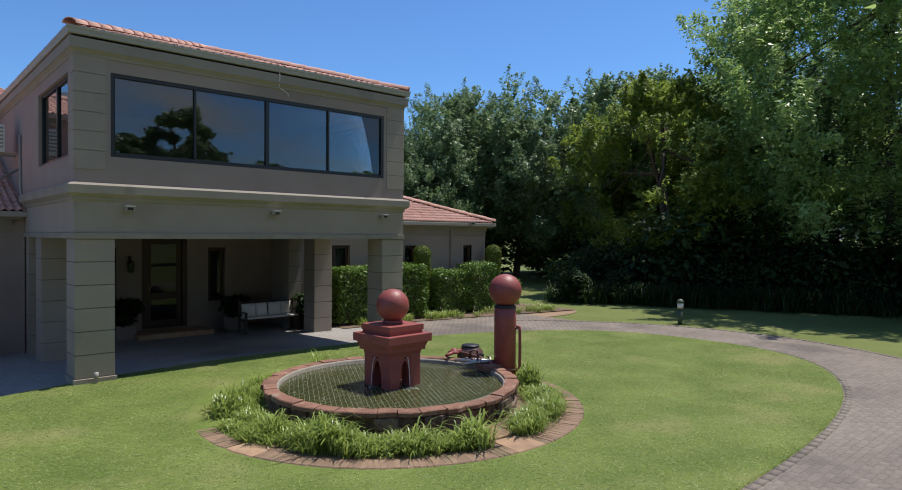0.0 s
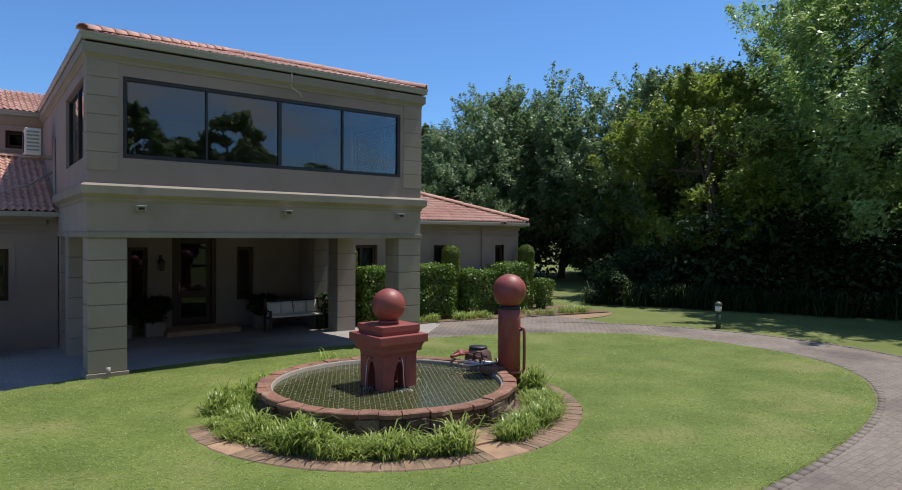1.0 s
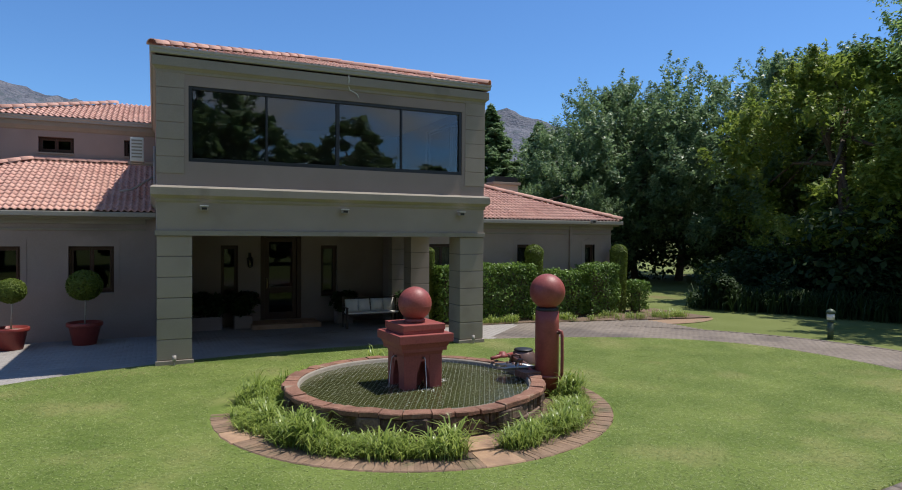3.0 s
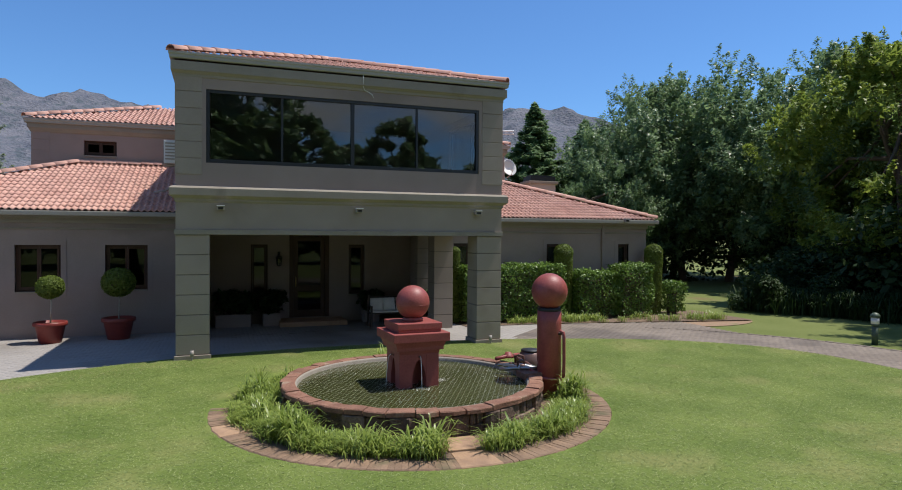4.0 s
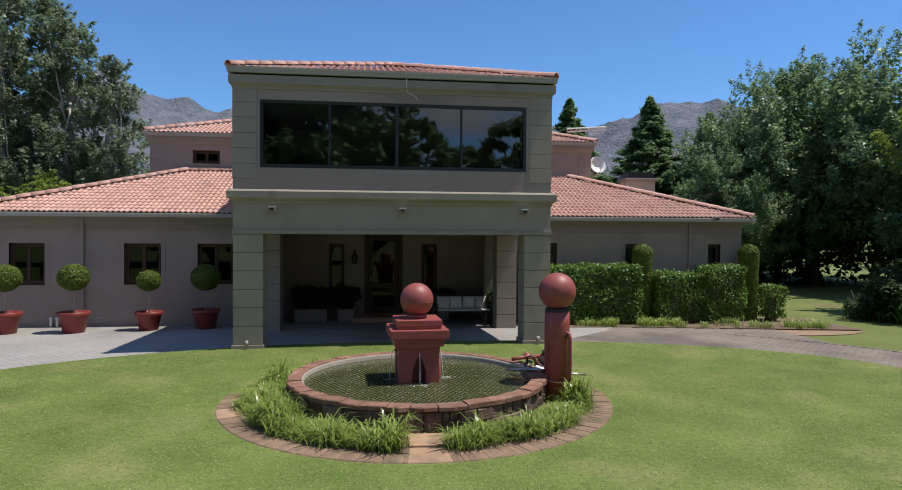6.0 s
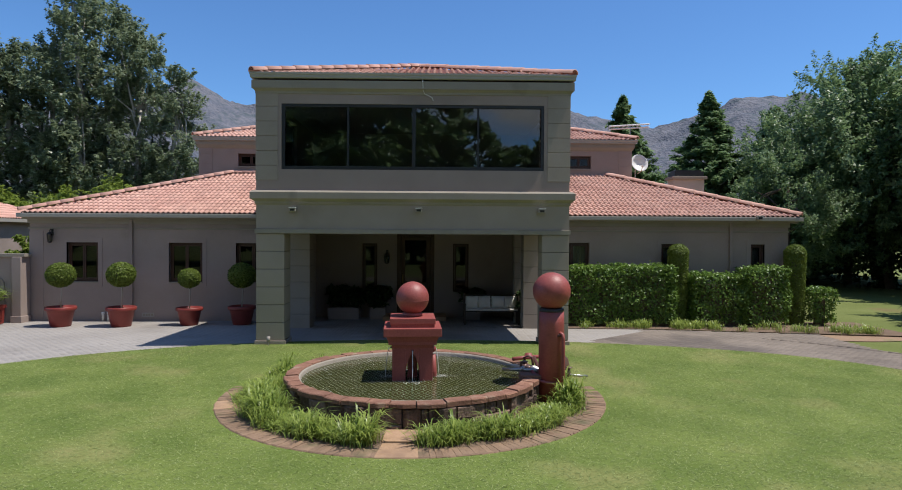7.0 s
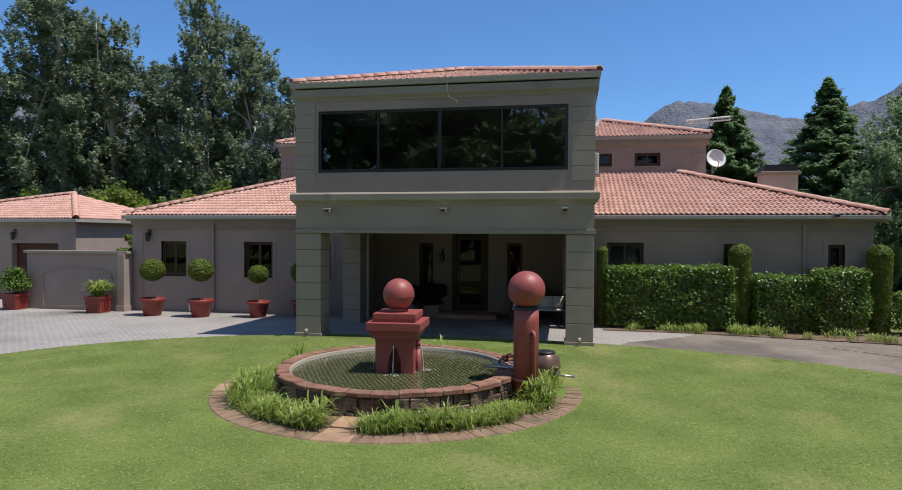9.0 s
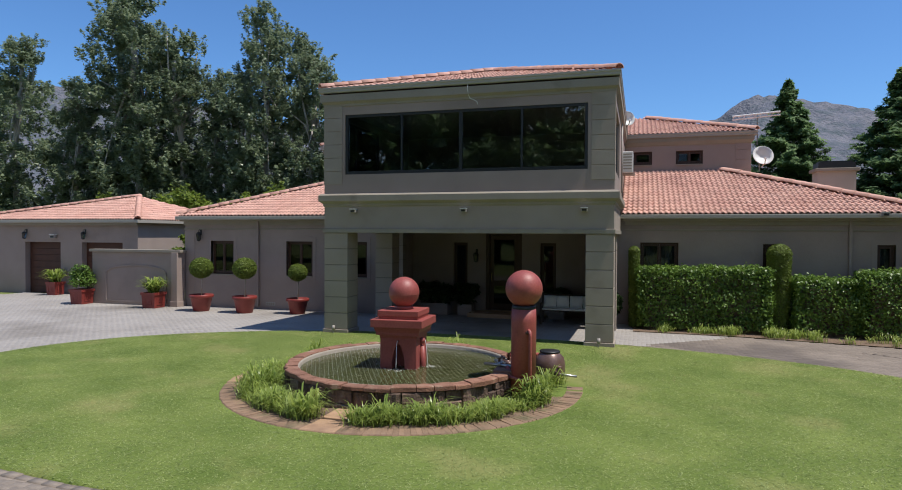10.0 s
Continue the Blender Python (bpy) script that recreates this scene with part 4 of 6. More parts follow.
# chimney
chim = part("chimney", boxes((17.1, 18.4, 25.2, 26.0, 3.3, 5.2)), M_INSIDE, house)
part("chimney_cap", boxes((17.0, 18.5, 25.1, 26.1, 5.2, 5.33), bevel=0.02), M_TRIM, chim)
part("cowl", boxes((17.2, 18.3, 25.3, 25.9, 5.55, 5.61), (17.25, 17.31, 25.35, 25.41, 5.33, 5.55), (18.19, 18.25, 25.35, 25.41, 5.33, 5.55), (17.25, 17.31, 25.79, 25.85, 5.33, 5.55), (18.19, 18.25, 25.79, 25.85, 5.33, 5.55), (17.12, 18.38, 25.2, 26.0, 5.33, 5.55)), M_BLACK, chim, "black metal chimney cowl")

# ---- planting tools ----
def leaf_quads(pts, normals, size, rng, length=1.5, droop=0.0):
    """Pointed leaves as rhombs: corners and faces."""
    n = len(pts)
    t = rng.normal(size=(n, 3))
    t[:, 2] -= droop
    t -= (t * normals).sum(1, keepdims=True) * normals
    t /= np.linalg.norm(t, axis=1, keepdims=True) + 1e-9
    b = np.cross(normals, t)
    s = (size * rng.uniform(0.65, 1.3, n))[:, None]
    fold = normals * s * 0.12
    v = np.stack([pts - t * s * length * 0.5, pts + b * s * 0.42 + fold, pts + t * s * length * 0.5, pts - b * s * 0.42 + fold], 1)
    return v.reshape(-1, 3), np.arange(n * 4).reshape(-1, 4)


def leaf_tris(pts, normals, size, rng, length=1.5):
    """Small leaves of one triangle each."""
    n = len(pts)
    t = rng.normal(size=(n, 3))
    t -= (t * normals).sum(1, keepdims=True) * normals
    t /= np.linalg.norm(t, axis=1, keepdims=True) + 1e-9
    b = np.cross(normals, t)
    s = (size * rng.uniform(0.65, 1.3, n))[:, None]
    v = np.stack([pts - t * s * length * 0.5 - b * s * 0.45, pts - t * s * length * 0.5 + b * s * 0.45, pts + t * s * length * 0.6], 1)
    return v.reshape(-1, 3), np.arange(n * 3).reshape(-1, 3)


def spray_points(centres, radii, count, rng, per=8, stretch=2.2, rise_up=0.55):
    """Points in tapering sprays that grow out of each clump, leaving shade between them."""
    centres, radii = np.asarray(centres), np.asarray(radii)
    sub = np.repeat(np.arange(len(centres)), per)
    d = rng.normal(size=(len(sub), 3))
    d /= np.linalg.norm(d, axis=1, keepdims=True)
    d[:, 2] = np.where(rng.random(len(sub)) < 0.7, np.abs(d[:, 2]), d[:, 2])
    sc = centres[sub] + d * (radii[sub] * rng.uniform(0.55, 1.15, len(sub)))[:, None] * np.array([1, 1, 0.8])
    sr = radii[sub] * rng.uniform(0.24, 0.46, len(sub))
    w = sr ** 2
    i = rng.choice(len(sub), count, p=w / w.sum())
    axis = d * 0.75 + np.array([0, 0, rise_up]) + rng.normal(size=d.shape) * 0.25
    axis /= np.linalg.norm(axis, axis=1, keepdims=True)
    u = rng.random(count) ** 0.85
    thin = (1 - 0.72 * u) * sr[i]
    off = rng.normal(size=(count, 3)) * (thin * 0.42)[:, None] + axis[i] * ((u - 0.3) * sr[i] * stretch)[:, None]
    nrm = d[i] * 0.45 + rng.normal(size=(count, 3)) * 0.42 + np.array([0, 0, 0.8])
    nrm /= np.linalg.norm(nrm, axis=1, keepdims=True)
    return sc[i] + off, nrm


def crown_mesh(tree, c, rad, leaves, size, material, rng, length=1.5, stretch=2.2, core=26, core_size=0.2, rise_up=0.55, per=8):
    """Leaf sprays over an inner mass of larger, shaded leaves."""
    p, nrm = spray_points(c, rad, leaves, rng, per, stretch, rise_up)
    v, f = leaf_tris(p, nrm, size, rng, length)
    k = np.repeat(np.arange(len(c)), core)
    q = np.asarray(c)[k] + rng.normal(size=(len(k), 3)) * (np.asarray(rad)[k] * 0.27)[:, None]
    qn = rng.normal(size=(len(k), 3))
    qn /= np.linalg.norm(qn, axis=1, keepdims=True)
    v2, f2 = leaf_tris(q, qn, core_size, rng, 1.3)
    arrays("crown", np.concatenate([v, v2]), np.concatenate([f, f2 + len(v)]), material, tree)


def clump_points(centres, radii, count, rng, flat=0.75, shell=0.7):
    """Points and outward normals on uneven clumps."""
    w = np.asarray(radii) ** 2
    idx = rng.choice(len(centres), count, p=w / w.sum())
    d = rng.normal(size=(count, 3))
    d /= np.linalg.norm(d, axis=1, keepdims=True)
    d[:, 2] = np.abs(d[:, 2]) * np.where(rng.random(count) < 0.75, 1, -1)
    r = np.asarray(radii)[idx] * (shell + (1.1 - shell) * rng.random(count) ** 0.6)
    off = d * r[:, None] + rng.normal(size=(count, 3)) * 0.1 * np.asarray(radii)[idx][:, None]
    off[:, 2] *= flat
    nrm = d * 0.5 + rng.normal(size=(count, 3)) * 0.45 + np.array([0, 0, 0.75])
    nrm /= np.linalg.norm(nrm, axis=1, keepdims=True)
    return np.asarray(centres)[idx] + off, nrm


def limbs(tree, trunk, targets, material, r0):
    """Trunk and tapering limbs, each a part."""
    part("trunk", tube(trunk, r0, 9, r0 * 0.45), material, tree, smooth=True)
    for t in targets:
        k = random.randrange(len(trunk) // 2, len(trunk))
        a = Vector(trunk[k])
        b = Vector(t)
        mid = (a + b) / 2 + Vector((random.uniform(-0.3, 0.3), random.uniform(-0.3, 0.3), random.uniform(0.0, 0.5)))
        part("limb", tube([a, (a + mid) / 2, mid, (mid + b) / 2, b], r0 * 0.42, 6, r0 * 0.08), material, tree, smooth=True)


def broad_tree(label, leaves_mat, seed, h=10.0, r=4.2, low=1.2, leaves=24000, size=0.2, clumps=84, top=0.75, core=60, core_size=0.17):
    rng = np.random.default_rng(seed)
    tree = thing("tree", label, "tree")
    c, rad = [], []
    while len(c) < clumps:
        d = rng.normal(size=3)
        d /= np.linalg.norm(d)
        s = rng.uniform(0.45, 1.0) ** 0.5
        z = (low + h) / 2 + d[2] * s * (h - low) / 2
        u = (z - low) / (h - low)
        wide = r * (0.62 + 0.5 * math.sin(math.pi * min(1, u * 1.05) ** top)) * rng.uniform(0.8, 1.12)
        q = math.hypot(d[0], d[1]) + 1e-6
        rr = wide * s * math.sqrt(max(0.05, 1 - d[2] ** 2 * 0.8))
        c.append((d[0] / q * rr, d[1] / q * rr, z))
        rad.append(rng.uniform(0.55, 1.3) * r / 4.2 * (1.15 if u < 0.7 else 0.8))
    crown_mesh(tree, c, rad, leaves, size, leaves_mat, rng, core=core, core_size=core_size)
    trunk = [(0.15 * math.sin(i), 0.12 * math.cos(i * 1.3), h * 0.75 * i / 7 - 0.1) for i in range(8)]
    random.seed(seed)
    limbs(tree, trunk, [c[i] for i in range(0, clumps, clumps // 9)], M_BARK, 0.22)
    return tree


def poplar_tree(label, seed, h=18.0, r=2.0, leaves=40000):
    rng = np.random.default_rng(seed)
    tree = thing("poplar_tree", label, "tree")
    c, rad = [], []
    for i in range(130):
        u = rng.random() ** 0.85
        z = 2.0 + u * (h - 2.2)
        wide = r * (0.5 + 0.75 * math.sin(math.pi * min(1, 0.18 + u * 0.85)) ** 0.8) * rng.uniform(0.25, 1.05)
        a = rng.uniform(0, 2 * math.pi)
        c.append((wide * math.cos(a), wide * math.sin(a), z))
        rad.append(rng.uniform(0.5, 1.05) * (1.15 - 0.5 * u))
    crown_mesh(tree, c, rad, leaves, 0.12, L_POPLAR, rng, 1.5, 2.6, 10, 0.18, 1.3, 8)
    random.seed(seed)
    trunk = [(0.2 * math.sin(i * 0.9 + seed), 0.2 * math.cos(i * 0.7), h * 0.9 * i / 9 - 0.1) for i in range(10)]
    limbs(tree, trunk, [c[i] for i in range(0, 110, 11)], M_PALEBARK, 0.24)
    return tree


def fir_tree(label, seed, h=12.0, r=4.2, leaves=80000):
    rng = np.random.default_rng(seed)
    tree = thing("conifer_tree", label, "tree")
    n_br = 460
    u = rng.random(n_br) ** 1.25
    az = rng.uniform(0, 2 * np.pi, n_br)
    zb = 0.4 + u * (h - 0.55)
    ln = r * (1 - u) * rng.uniform(0.7, 1.1, n_br) + 0.05
    i = rng.integers(0, n_br, leaves)
    s = rng.random(leaves) ** 0.6
    x = np.cos(az[i]) * ln[i] * s + rng.normal(0, 0.1, leaves) * (0.4 + 0.2 * ln[i])
    y = np.sin(az[i]) * ln[i] * s + rng.normal(0, 0.1, leaves) * (0.4 + 0.2 * ln[i])
    z = zb[i] + 0.3 * ln[i] * s ** 2 - 0.22 * ln[i] * s + rng.normal(0, 0.07, leaves)
    nrm = np.stack([np.cos(az[i]) * 0.5, np.sin(az[i]) * 0.5, np.full(leaves, 0.7)], 1) + rng.normal(size=(leaves, 3)) * 0.4
    nrm /= np.linalg.norm(nrm, axis=1, keepdims=True)
    v, f = leaf_tris(np.stack([x, y, z], 1), nrm, 0.1, rng, 2.6)
    arrays("crown", v, f, L_FIR, tree)
    part("trunk", tube([(0, 0, -0.1), (0.05, 0, h * 0.5), (0, 0, h * 0.96)], 0.2, 8, 0.03), M_BARK, tree, smooth=True)
    return tree


def box_foliage(name, x0, x1, y0, y1, z0, z1, count, size, material, seed, rough=0.07, parent=None):
    """A clipped hedge: leaves over the faces of a block, with an uneven skin."""
    rng = np.random.default_rng(seed)
    X, Y, Z = x1 - x0, y1 - y0, z1 - z0
    area = np.array([X * Z, X * Z, Y * Z, Y * Z, X * Y * 1.3])
    face = rng.choice(5, count, p=area / area.sum())
    a, b = rng.random(count), rng.random(count)
    p = np.empty((count, 3))
    nrm = np.zeros((count, 3))
    for k, (ax, side) in enumerate(((1, 0), (1, 1), (0, 0), (0, 1), (2, 1))):
        m = face == k
        q = np.stack([x0 + X * a, y0 + Y * a, z0 + Z * b], 1)
        if ax == 1:
            q[:, 1] = y1 if side else y0
            q[:, 0] = x0 + X * a
        elif ax == 0:
            q[:, 0] = x1 if side else x0
            q[:, 1] = y0 + Y * a
        else:
            q[:, 0], q[:, 1], q[:, 2] = x0 + X * a, y0 + Y * b, z1
        p[m] = q[m]
        nrm[m, ax] = 1 if side else -1
    lump = np.array([noise.noise(Vector(c) * 1.6) for c in p]) * rough * 1.5
    p += nrm * (lump - rng.random(count) ** 2 * 0.16 + rng.normal(0, rough * 0.35, count))[:, None]
    p[:, 2] = np.maximum(p[:, 2], z0 + 0.02)
    nn = nrm * 0.75 + rng.normal(size=(count, 3)) * 0.5 + np.array([0, 0, 0.35])
    nn /= np.linalg.norm(nn, axis=1, keepdims=True)
    v, f = leaf_quads(p, nn, size, rng)
    return arrays(name, v, f, material, parent)


def ball_foliage(name, centre, r, count, size, material, seed, parent, rz=1.0):
    rng = np.random.default_rng(seed)
    d = rng.normal(size=(count, 3))
    d /= np.linalg.norm(d, axis=1, keepdims=True)
    rr = r * (1 - 0.16 * rng.random(count) ** 2 + rng.normal(0, 0.025, count))
    p = d * rr[:, None]
    p[:, 2] *= rz
    nn = d + rng.normal(size=(count, 3)) * 0.45
    nn /= np.linalg.norm(nn, axis=1, keepdims=True)
    v, f = leaf_quads(p + np.array(centre), nn, size, rng)
    return arrays(name, v, f, material, parent)


def blades(roots, heights, spread, width, rng, lean=None):
    """Arching strap leaves: two quads and a tip each, as three quads."""
    n = len(roots)
    a = rng.uniform(0, 2 * np.pi, n)
    d = np.stack([np.cos(a), np.sin(a), np.zeros(n)], 1)
    side = np.stack([-np.sin(a), np.cos(a), np.zeros(n)], 1)
    h, s = heights[:, None], (spread * rng.uniform(0.3, 1.2, n))[:, None]
    z = np.array([0, 0, 1.0])
    w = (width * rng.uniform(0.7, 1.3, n))[:, None] * side
    p0, p1 = roots, roots + z * h * 0.55 + d * s * 0.25
    p2, p3 = roots + z * h * 0.92 + d * s * 0.7, roots + z * h * (1.0 - 0.35 * rng.random((n, 1))) + d * s * 1.25
    v = np.stack([p0 - w * 0.6, p0 + w * 0.6, p1 + w, p1 - w, p2 + w * 0.8, p2 - w * 0.8, p3 + w * 0.1, p3 - w * 0.1], 1).reshape(-1, 3)
    base = np.arange(n)[:, None] * 8
    f = np.concatenate([base + np.array(q) for q in ([0, 1, 2, 3], [3, 2, 4, 5], [5, 4, 6, 7])])
    return v, f


def tufts(name, centres, per, height, spread, width, material, seed, radius=0.09):
    rng = np.random.default_rng(seed)
    c = np.repeat(np.asarray(centres), per, axis=0)
    c = c + np.concatenate([rng.normal(0, radius, (len(c), 2)), np.zeros((len(c), 1))], 1)
    hs = height * rng.uniform(0.55, 1.25, len(c)) * np.repeat(rng.uniform(0.75, 1.2, len(centres)), per)
    v, f = blades(c, hs, spread, width, rng)
    return arrays(name, v, f, material)


# ---- the fountain ----
FX, FY, RIM, RO, RI = 6.53, 8.66, 0.42, 2.1, 1.87
pond = thing("pond", "round stone-walled pond with coping stones and green water", "pond", (FX, FY, 0))
part("wall_core", lathe([(RO - 0.07, -0.05), (RO - 0.07, RIM - 0.06), (RI + 0.02, RIM - 0.06), (RI + 0.02, -0.05)], 72, closed=False), M_MORTAR, pond, smooth=True)
part("lining", lathe([(RI, -0.02), (RI, RIM - 0.04), (RI + 0.025, RIM - 0.012), (RI + 0.05, RIM - 0.02)], 72, closed=False), M_RENDER, pond, "pale mortar lining", True)
part("water", lathe([(RI + 0.01, 0.2), (RI + 0.01, 0.33)], 72), M_WATER, pond, "still dark green water")


def arc_block(r0, r1, a0, a1, z0, z1, seed, seg=2, jitter=0.0):
    """A block of a ring, with slightly uneven faces and rounded edges."""
    rng = random.Random(seed)
    bm = bmesh.new()
    vs = []
    for k in range(seg + 1):
        a = a0 + (a1 - a0) * k / seg
        j = rng.uniform(-jitter, jitter)
        vs.append([bm.verts.new((r * math.cos(a), r * math.sin(a), z)) for r, z in ((r0, z0), (r1 + j, z0), (r1 + j, z1 - 0.014), (r1 + j - 0.014, z1), (r0 + 0.01, z1 + rng.uniform(-jitter, jitter) * 0.3), (r0, z1 - 0.01))])
    for a, b in zip(vs, vs[1:]):
        for i in range(6):
            bm.faces.new((a[i], a[(i + 1) % 6], b[(i + 1) % 6], b[i]))
    bm.faces.new(vs[0]), bm.faces.new(list(reversed(vs[-1])))
    bmesh.ops.recalc_face_normals(bm, faces=bm.faces)
    return bm


random.seed(5)
a = 0.0
k = 0
while a < 2 * math.pi - 0.02:
    w = min(random.uniform(0.13, 0.2), 2 * math.pi - a)
    part("coping_stone", arc_block(RI + 0.03, RO + 0.02, a + 0.003, a + w - 0.004, RIM - 0.07, RIM + random.uniform(-0.008, 0.012), k, 2, 0.03), M_COPING, pond)
    a += w
    k += 1
# rough stones of the wall: unequal blocks, some as high as the wall, some in two or three courses
a = 0.0
while a < 2 * math.pi - 0.03:
    w = min(random.uniform(0.1, 0.24), 2 * math.pi - a)
    cuts = random.choice(([0, 1], [0, 0.55, 1], [0, 0.4, 1], [0, 0.6, 1], [0, 0.36, 0.7, 1]))
    for lo, hi in zip(cuts, cuts[1:]):
        spans = [(a, a + w)] if hi - lo > 0.5 or random.random() < 0.45 else [(a, a + w * 0.45), (a + w * 0.45, a + w)]
        for b0, b1 in spans:
            z0, z1 = -0.03 + 0.375 * lo + random.uniform(0, 0.012), -0.03 + 0.375 * hi - random.uniform(0.006, 0.02)
            part("stone", arc_block(RO - 0.12, RO - random.uniform(-0.02, 0.055), b0 + random.uniform(0.002, 0.008), b1 - random.uniform(0.002, 0.008), z0, z1, k, 4, 0.026), M_STONE, pond)
            k += 1
    a += w
# wire net over the water
v, f = [], []
for fam in (0, 1):
    ang = radians(62 if fam else -62)
    d, nn = np.array([math.cos(ang), math.sin(ang)]), np.array([-math.sin(ang), math.cos(ang)])
    for off in np.arange(-1.75, 1.76, 0.075):
        half = math.sqrt(max(0.0, RI ** 2 - off ** 2)) - 0.005
        if half < 0.1:
            continue
        n = max(2, int(half / 0.14))
        for i in range(n):
            s0, s1 = -half + 2 * half * i / n, -half + 2 * half * (i + 1) / n
            q = [d * s0 + nn * (off - 0.0015), d * s1 + nn * (off - 0.0015), d * s1 + nn * (off + 0.0015), d * s0 + nn * (off + 0.0015)]
            sag = [0.365 - 0.02 * (1 - (abs(s) / RI) ** 2) for s in (s0, s1, s1, s0)]
            b = len(v)
            v += [(*p, zz) for p, zz in zip(q, sag)]
            f.append((b, b + 1, b + 2, b + 3))
net = arrays("wire_net", v, f, M_WIRE, pond)
tagged(net, "fine galvanised wire net over the water")

# leaves and foam drifting on the water
rng = np.random.default_rng(17)
n = 240
a, r = rng.uniform(0, 2 * np.pi, n), RI * np.sqrt(rng.random(n)) * 0.98
pts = np.stack([FX + r * np.cos(a), FY + r * np.sin(a), np.full(n, 0.334)], 1)
foam = []
for k in range(4):
    th = k * math.pi / 2 - math.pi / 2 + radians(3)
    foam.append(np.stack([FX + 0.47 * math.cos(th) + rng.normal(0, 0.08, 45), FY + 0.47 * math.sin(th) + rng.normal(0, 0.08, 45), np.full(45, 0.334)], 1))
pts = np.concatenate([pts, *foam])
n = len(pts)
v, f = leaf_quads(pts, np.tile([0.0, 0.0, 1.0], (n, 1)) + rng.normal(0, 0.02, (n, 3)), 0.02, rng)
tagged(arrays("floating_litter", v, f, M_CURTAIN), "pale specks of leaf litter floating on the pond", "litter", kind="stuff")

# red pedestal with a ball, standing in the pond
ped = thing("fountain_pedestal", "red cement fountain pedestal with stepped cap and ball", "fountain", (FX - 0.02, FY - 0.02, 0.2), rz=3)
part("pedestal_core", boxes((-0.08, 0.08, -0.08, 0.08, 0.0, 0.655)), M_RED, ped)
for rot in range(4):
    turn = Matrix.Rotation(rot * math.pi / 2, 3, "Z")
    leg = boxes((-0.335, -0.115, -0.335, -0.115, 0, 0.66), bevel=0.008)
    bmesh.ops.rotate(leg, verts=leg.verts, matrix=turn)
    part("leg", leg, M_RED, ped)
    bm = bmesh.new()
    rows = []
    for i in range(13):
        u = -0.115 + 0.23 * i / 12
        zz = 0.3 + 0.27 * (1 - (abs(u) / 0.115) ** 2)
        rows.append([bm.verts.new(q) for q in ((u, -0.327, zz), (u, -0.327, 0.66), (u, -0.23, 0.66), (u, -0.23, zz))])
    for p, q in zip(rows, rows[1:]):
        for k2 in range(4):
            bm.faces.new((p[k2], q[k2], q[(k2 + 1) % 4], p[(k2 + 1) % 4]))
    bmesh.ops.recalc_face_normals(bm, faces=bm.faces)
    bmesh.ops.rotate(bm, verts=bm.verts, matrix=turn)
    part("arch_panel", bm, M_RED, ped)
bm = bmesh.new()
cols = []
for out, zz in ((0.335, 0.66), (0.345, 0.72), (0.395, 0.73), (0.395, 0.78), (0.43, 0.87), (0.37, 0.87)):
    cols.append([bm.verts.new((sx * out, sy * out, zz)) for sx, sy in ((-1, -1), (1, -1), (1, 1), (-1, 1))])
for p, q in zip(cols, cols[1:]):
    for i in range(4):
        bm.faces.new((p[i], p[(i + 1) % 4], q[(i + 1) % 4], q[i]))
bm.faces.new(cols[-1])
part("moulding", bm, M_RED, ped)
part("cap", boxes((-0.475, 0.475, -0.475, 0.475, 0.87, 1.01), bevel=0.012), M_RED, ped)
part("upper_cap", boxes((-0.36, 0.36, -0.36, 0.36, 1.01, 1.06), (-0.375, 0.375, -0.375, 0.375, 1.06, 1.16), bevel=0.01), M_RED, ped)
part("neck", lathe([(0.16, 1.15), (0.17, 1.2), (0.15, 1.22)], 28), M_RED, ped, smooth=True)
bl = part("ball", ball(0.277, (0, 0, 1.465)), M_RED, ped, "smooth red cement ball with a mould seam", True)
part("seam", lathe([(0.274, 1.425), (0.279, 1.43), (0.274, 1.435)], 48, closed=False), M_RED, bl, smooth=True)
for ang in range(4):
    th = ang * math.pi / 2 - math.pi / 2
    d = Vector((math.cos(th), math.sin(th), 0))
    part("spout", tube([d * 0.3 + Vector((0, 0, 0.6)), d * 0.345 + Vector((0, 0, 0.625)), d * 0.37 + Vector((0, 0, 0.63))], 0.016), M_BRONZE, ped, smooth=True)
    s = [d * (0.37 + 0.085 * math.sqrt(i / 7)) + Vector((0, 0, 0.63 + 0.02 * math.sin(math.pi * min(1, i / 3)) - 0.5 * (i / 7) ** 1.3)) for i in range(8)]
    part("water_jet", tube(s, 0.006, 6, 0.004), M_STREAM, ped, "thin jet of falling water", True)
    if ang == 1:
        part("mask", ball(0.065, (0.34, 0, 0.6), 16, 10), M_RED, ped, smooth=True)
        part("mask_base", tube([(0.33, 0, 0.0), (0.36, 0, 0.2), (0.35, 0, 0.5)], 0.07, 8, 0.05), M_RED, ped, smooth=True)

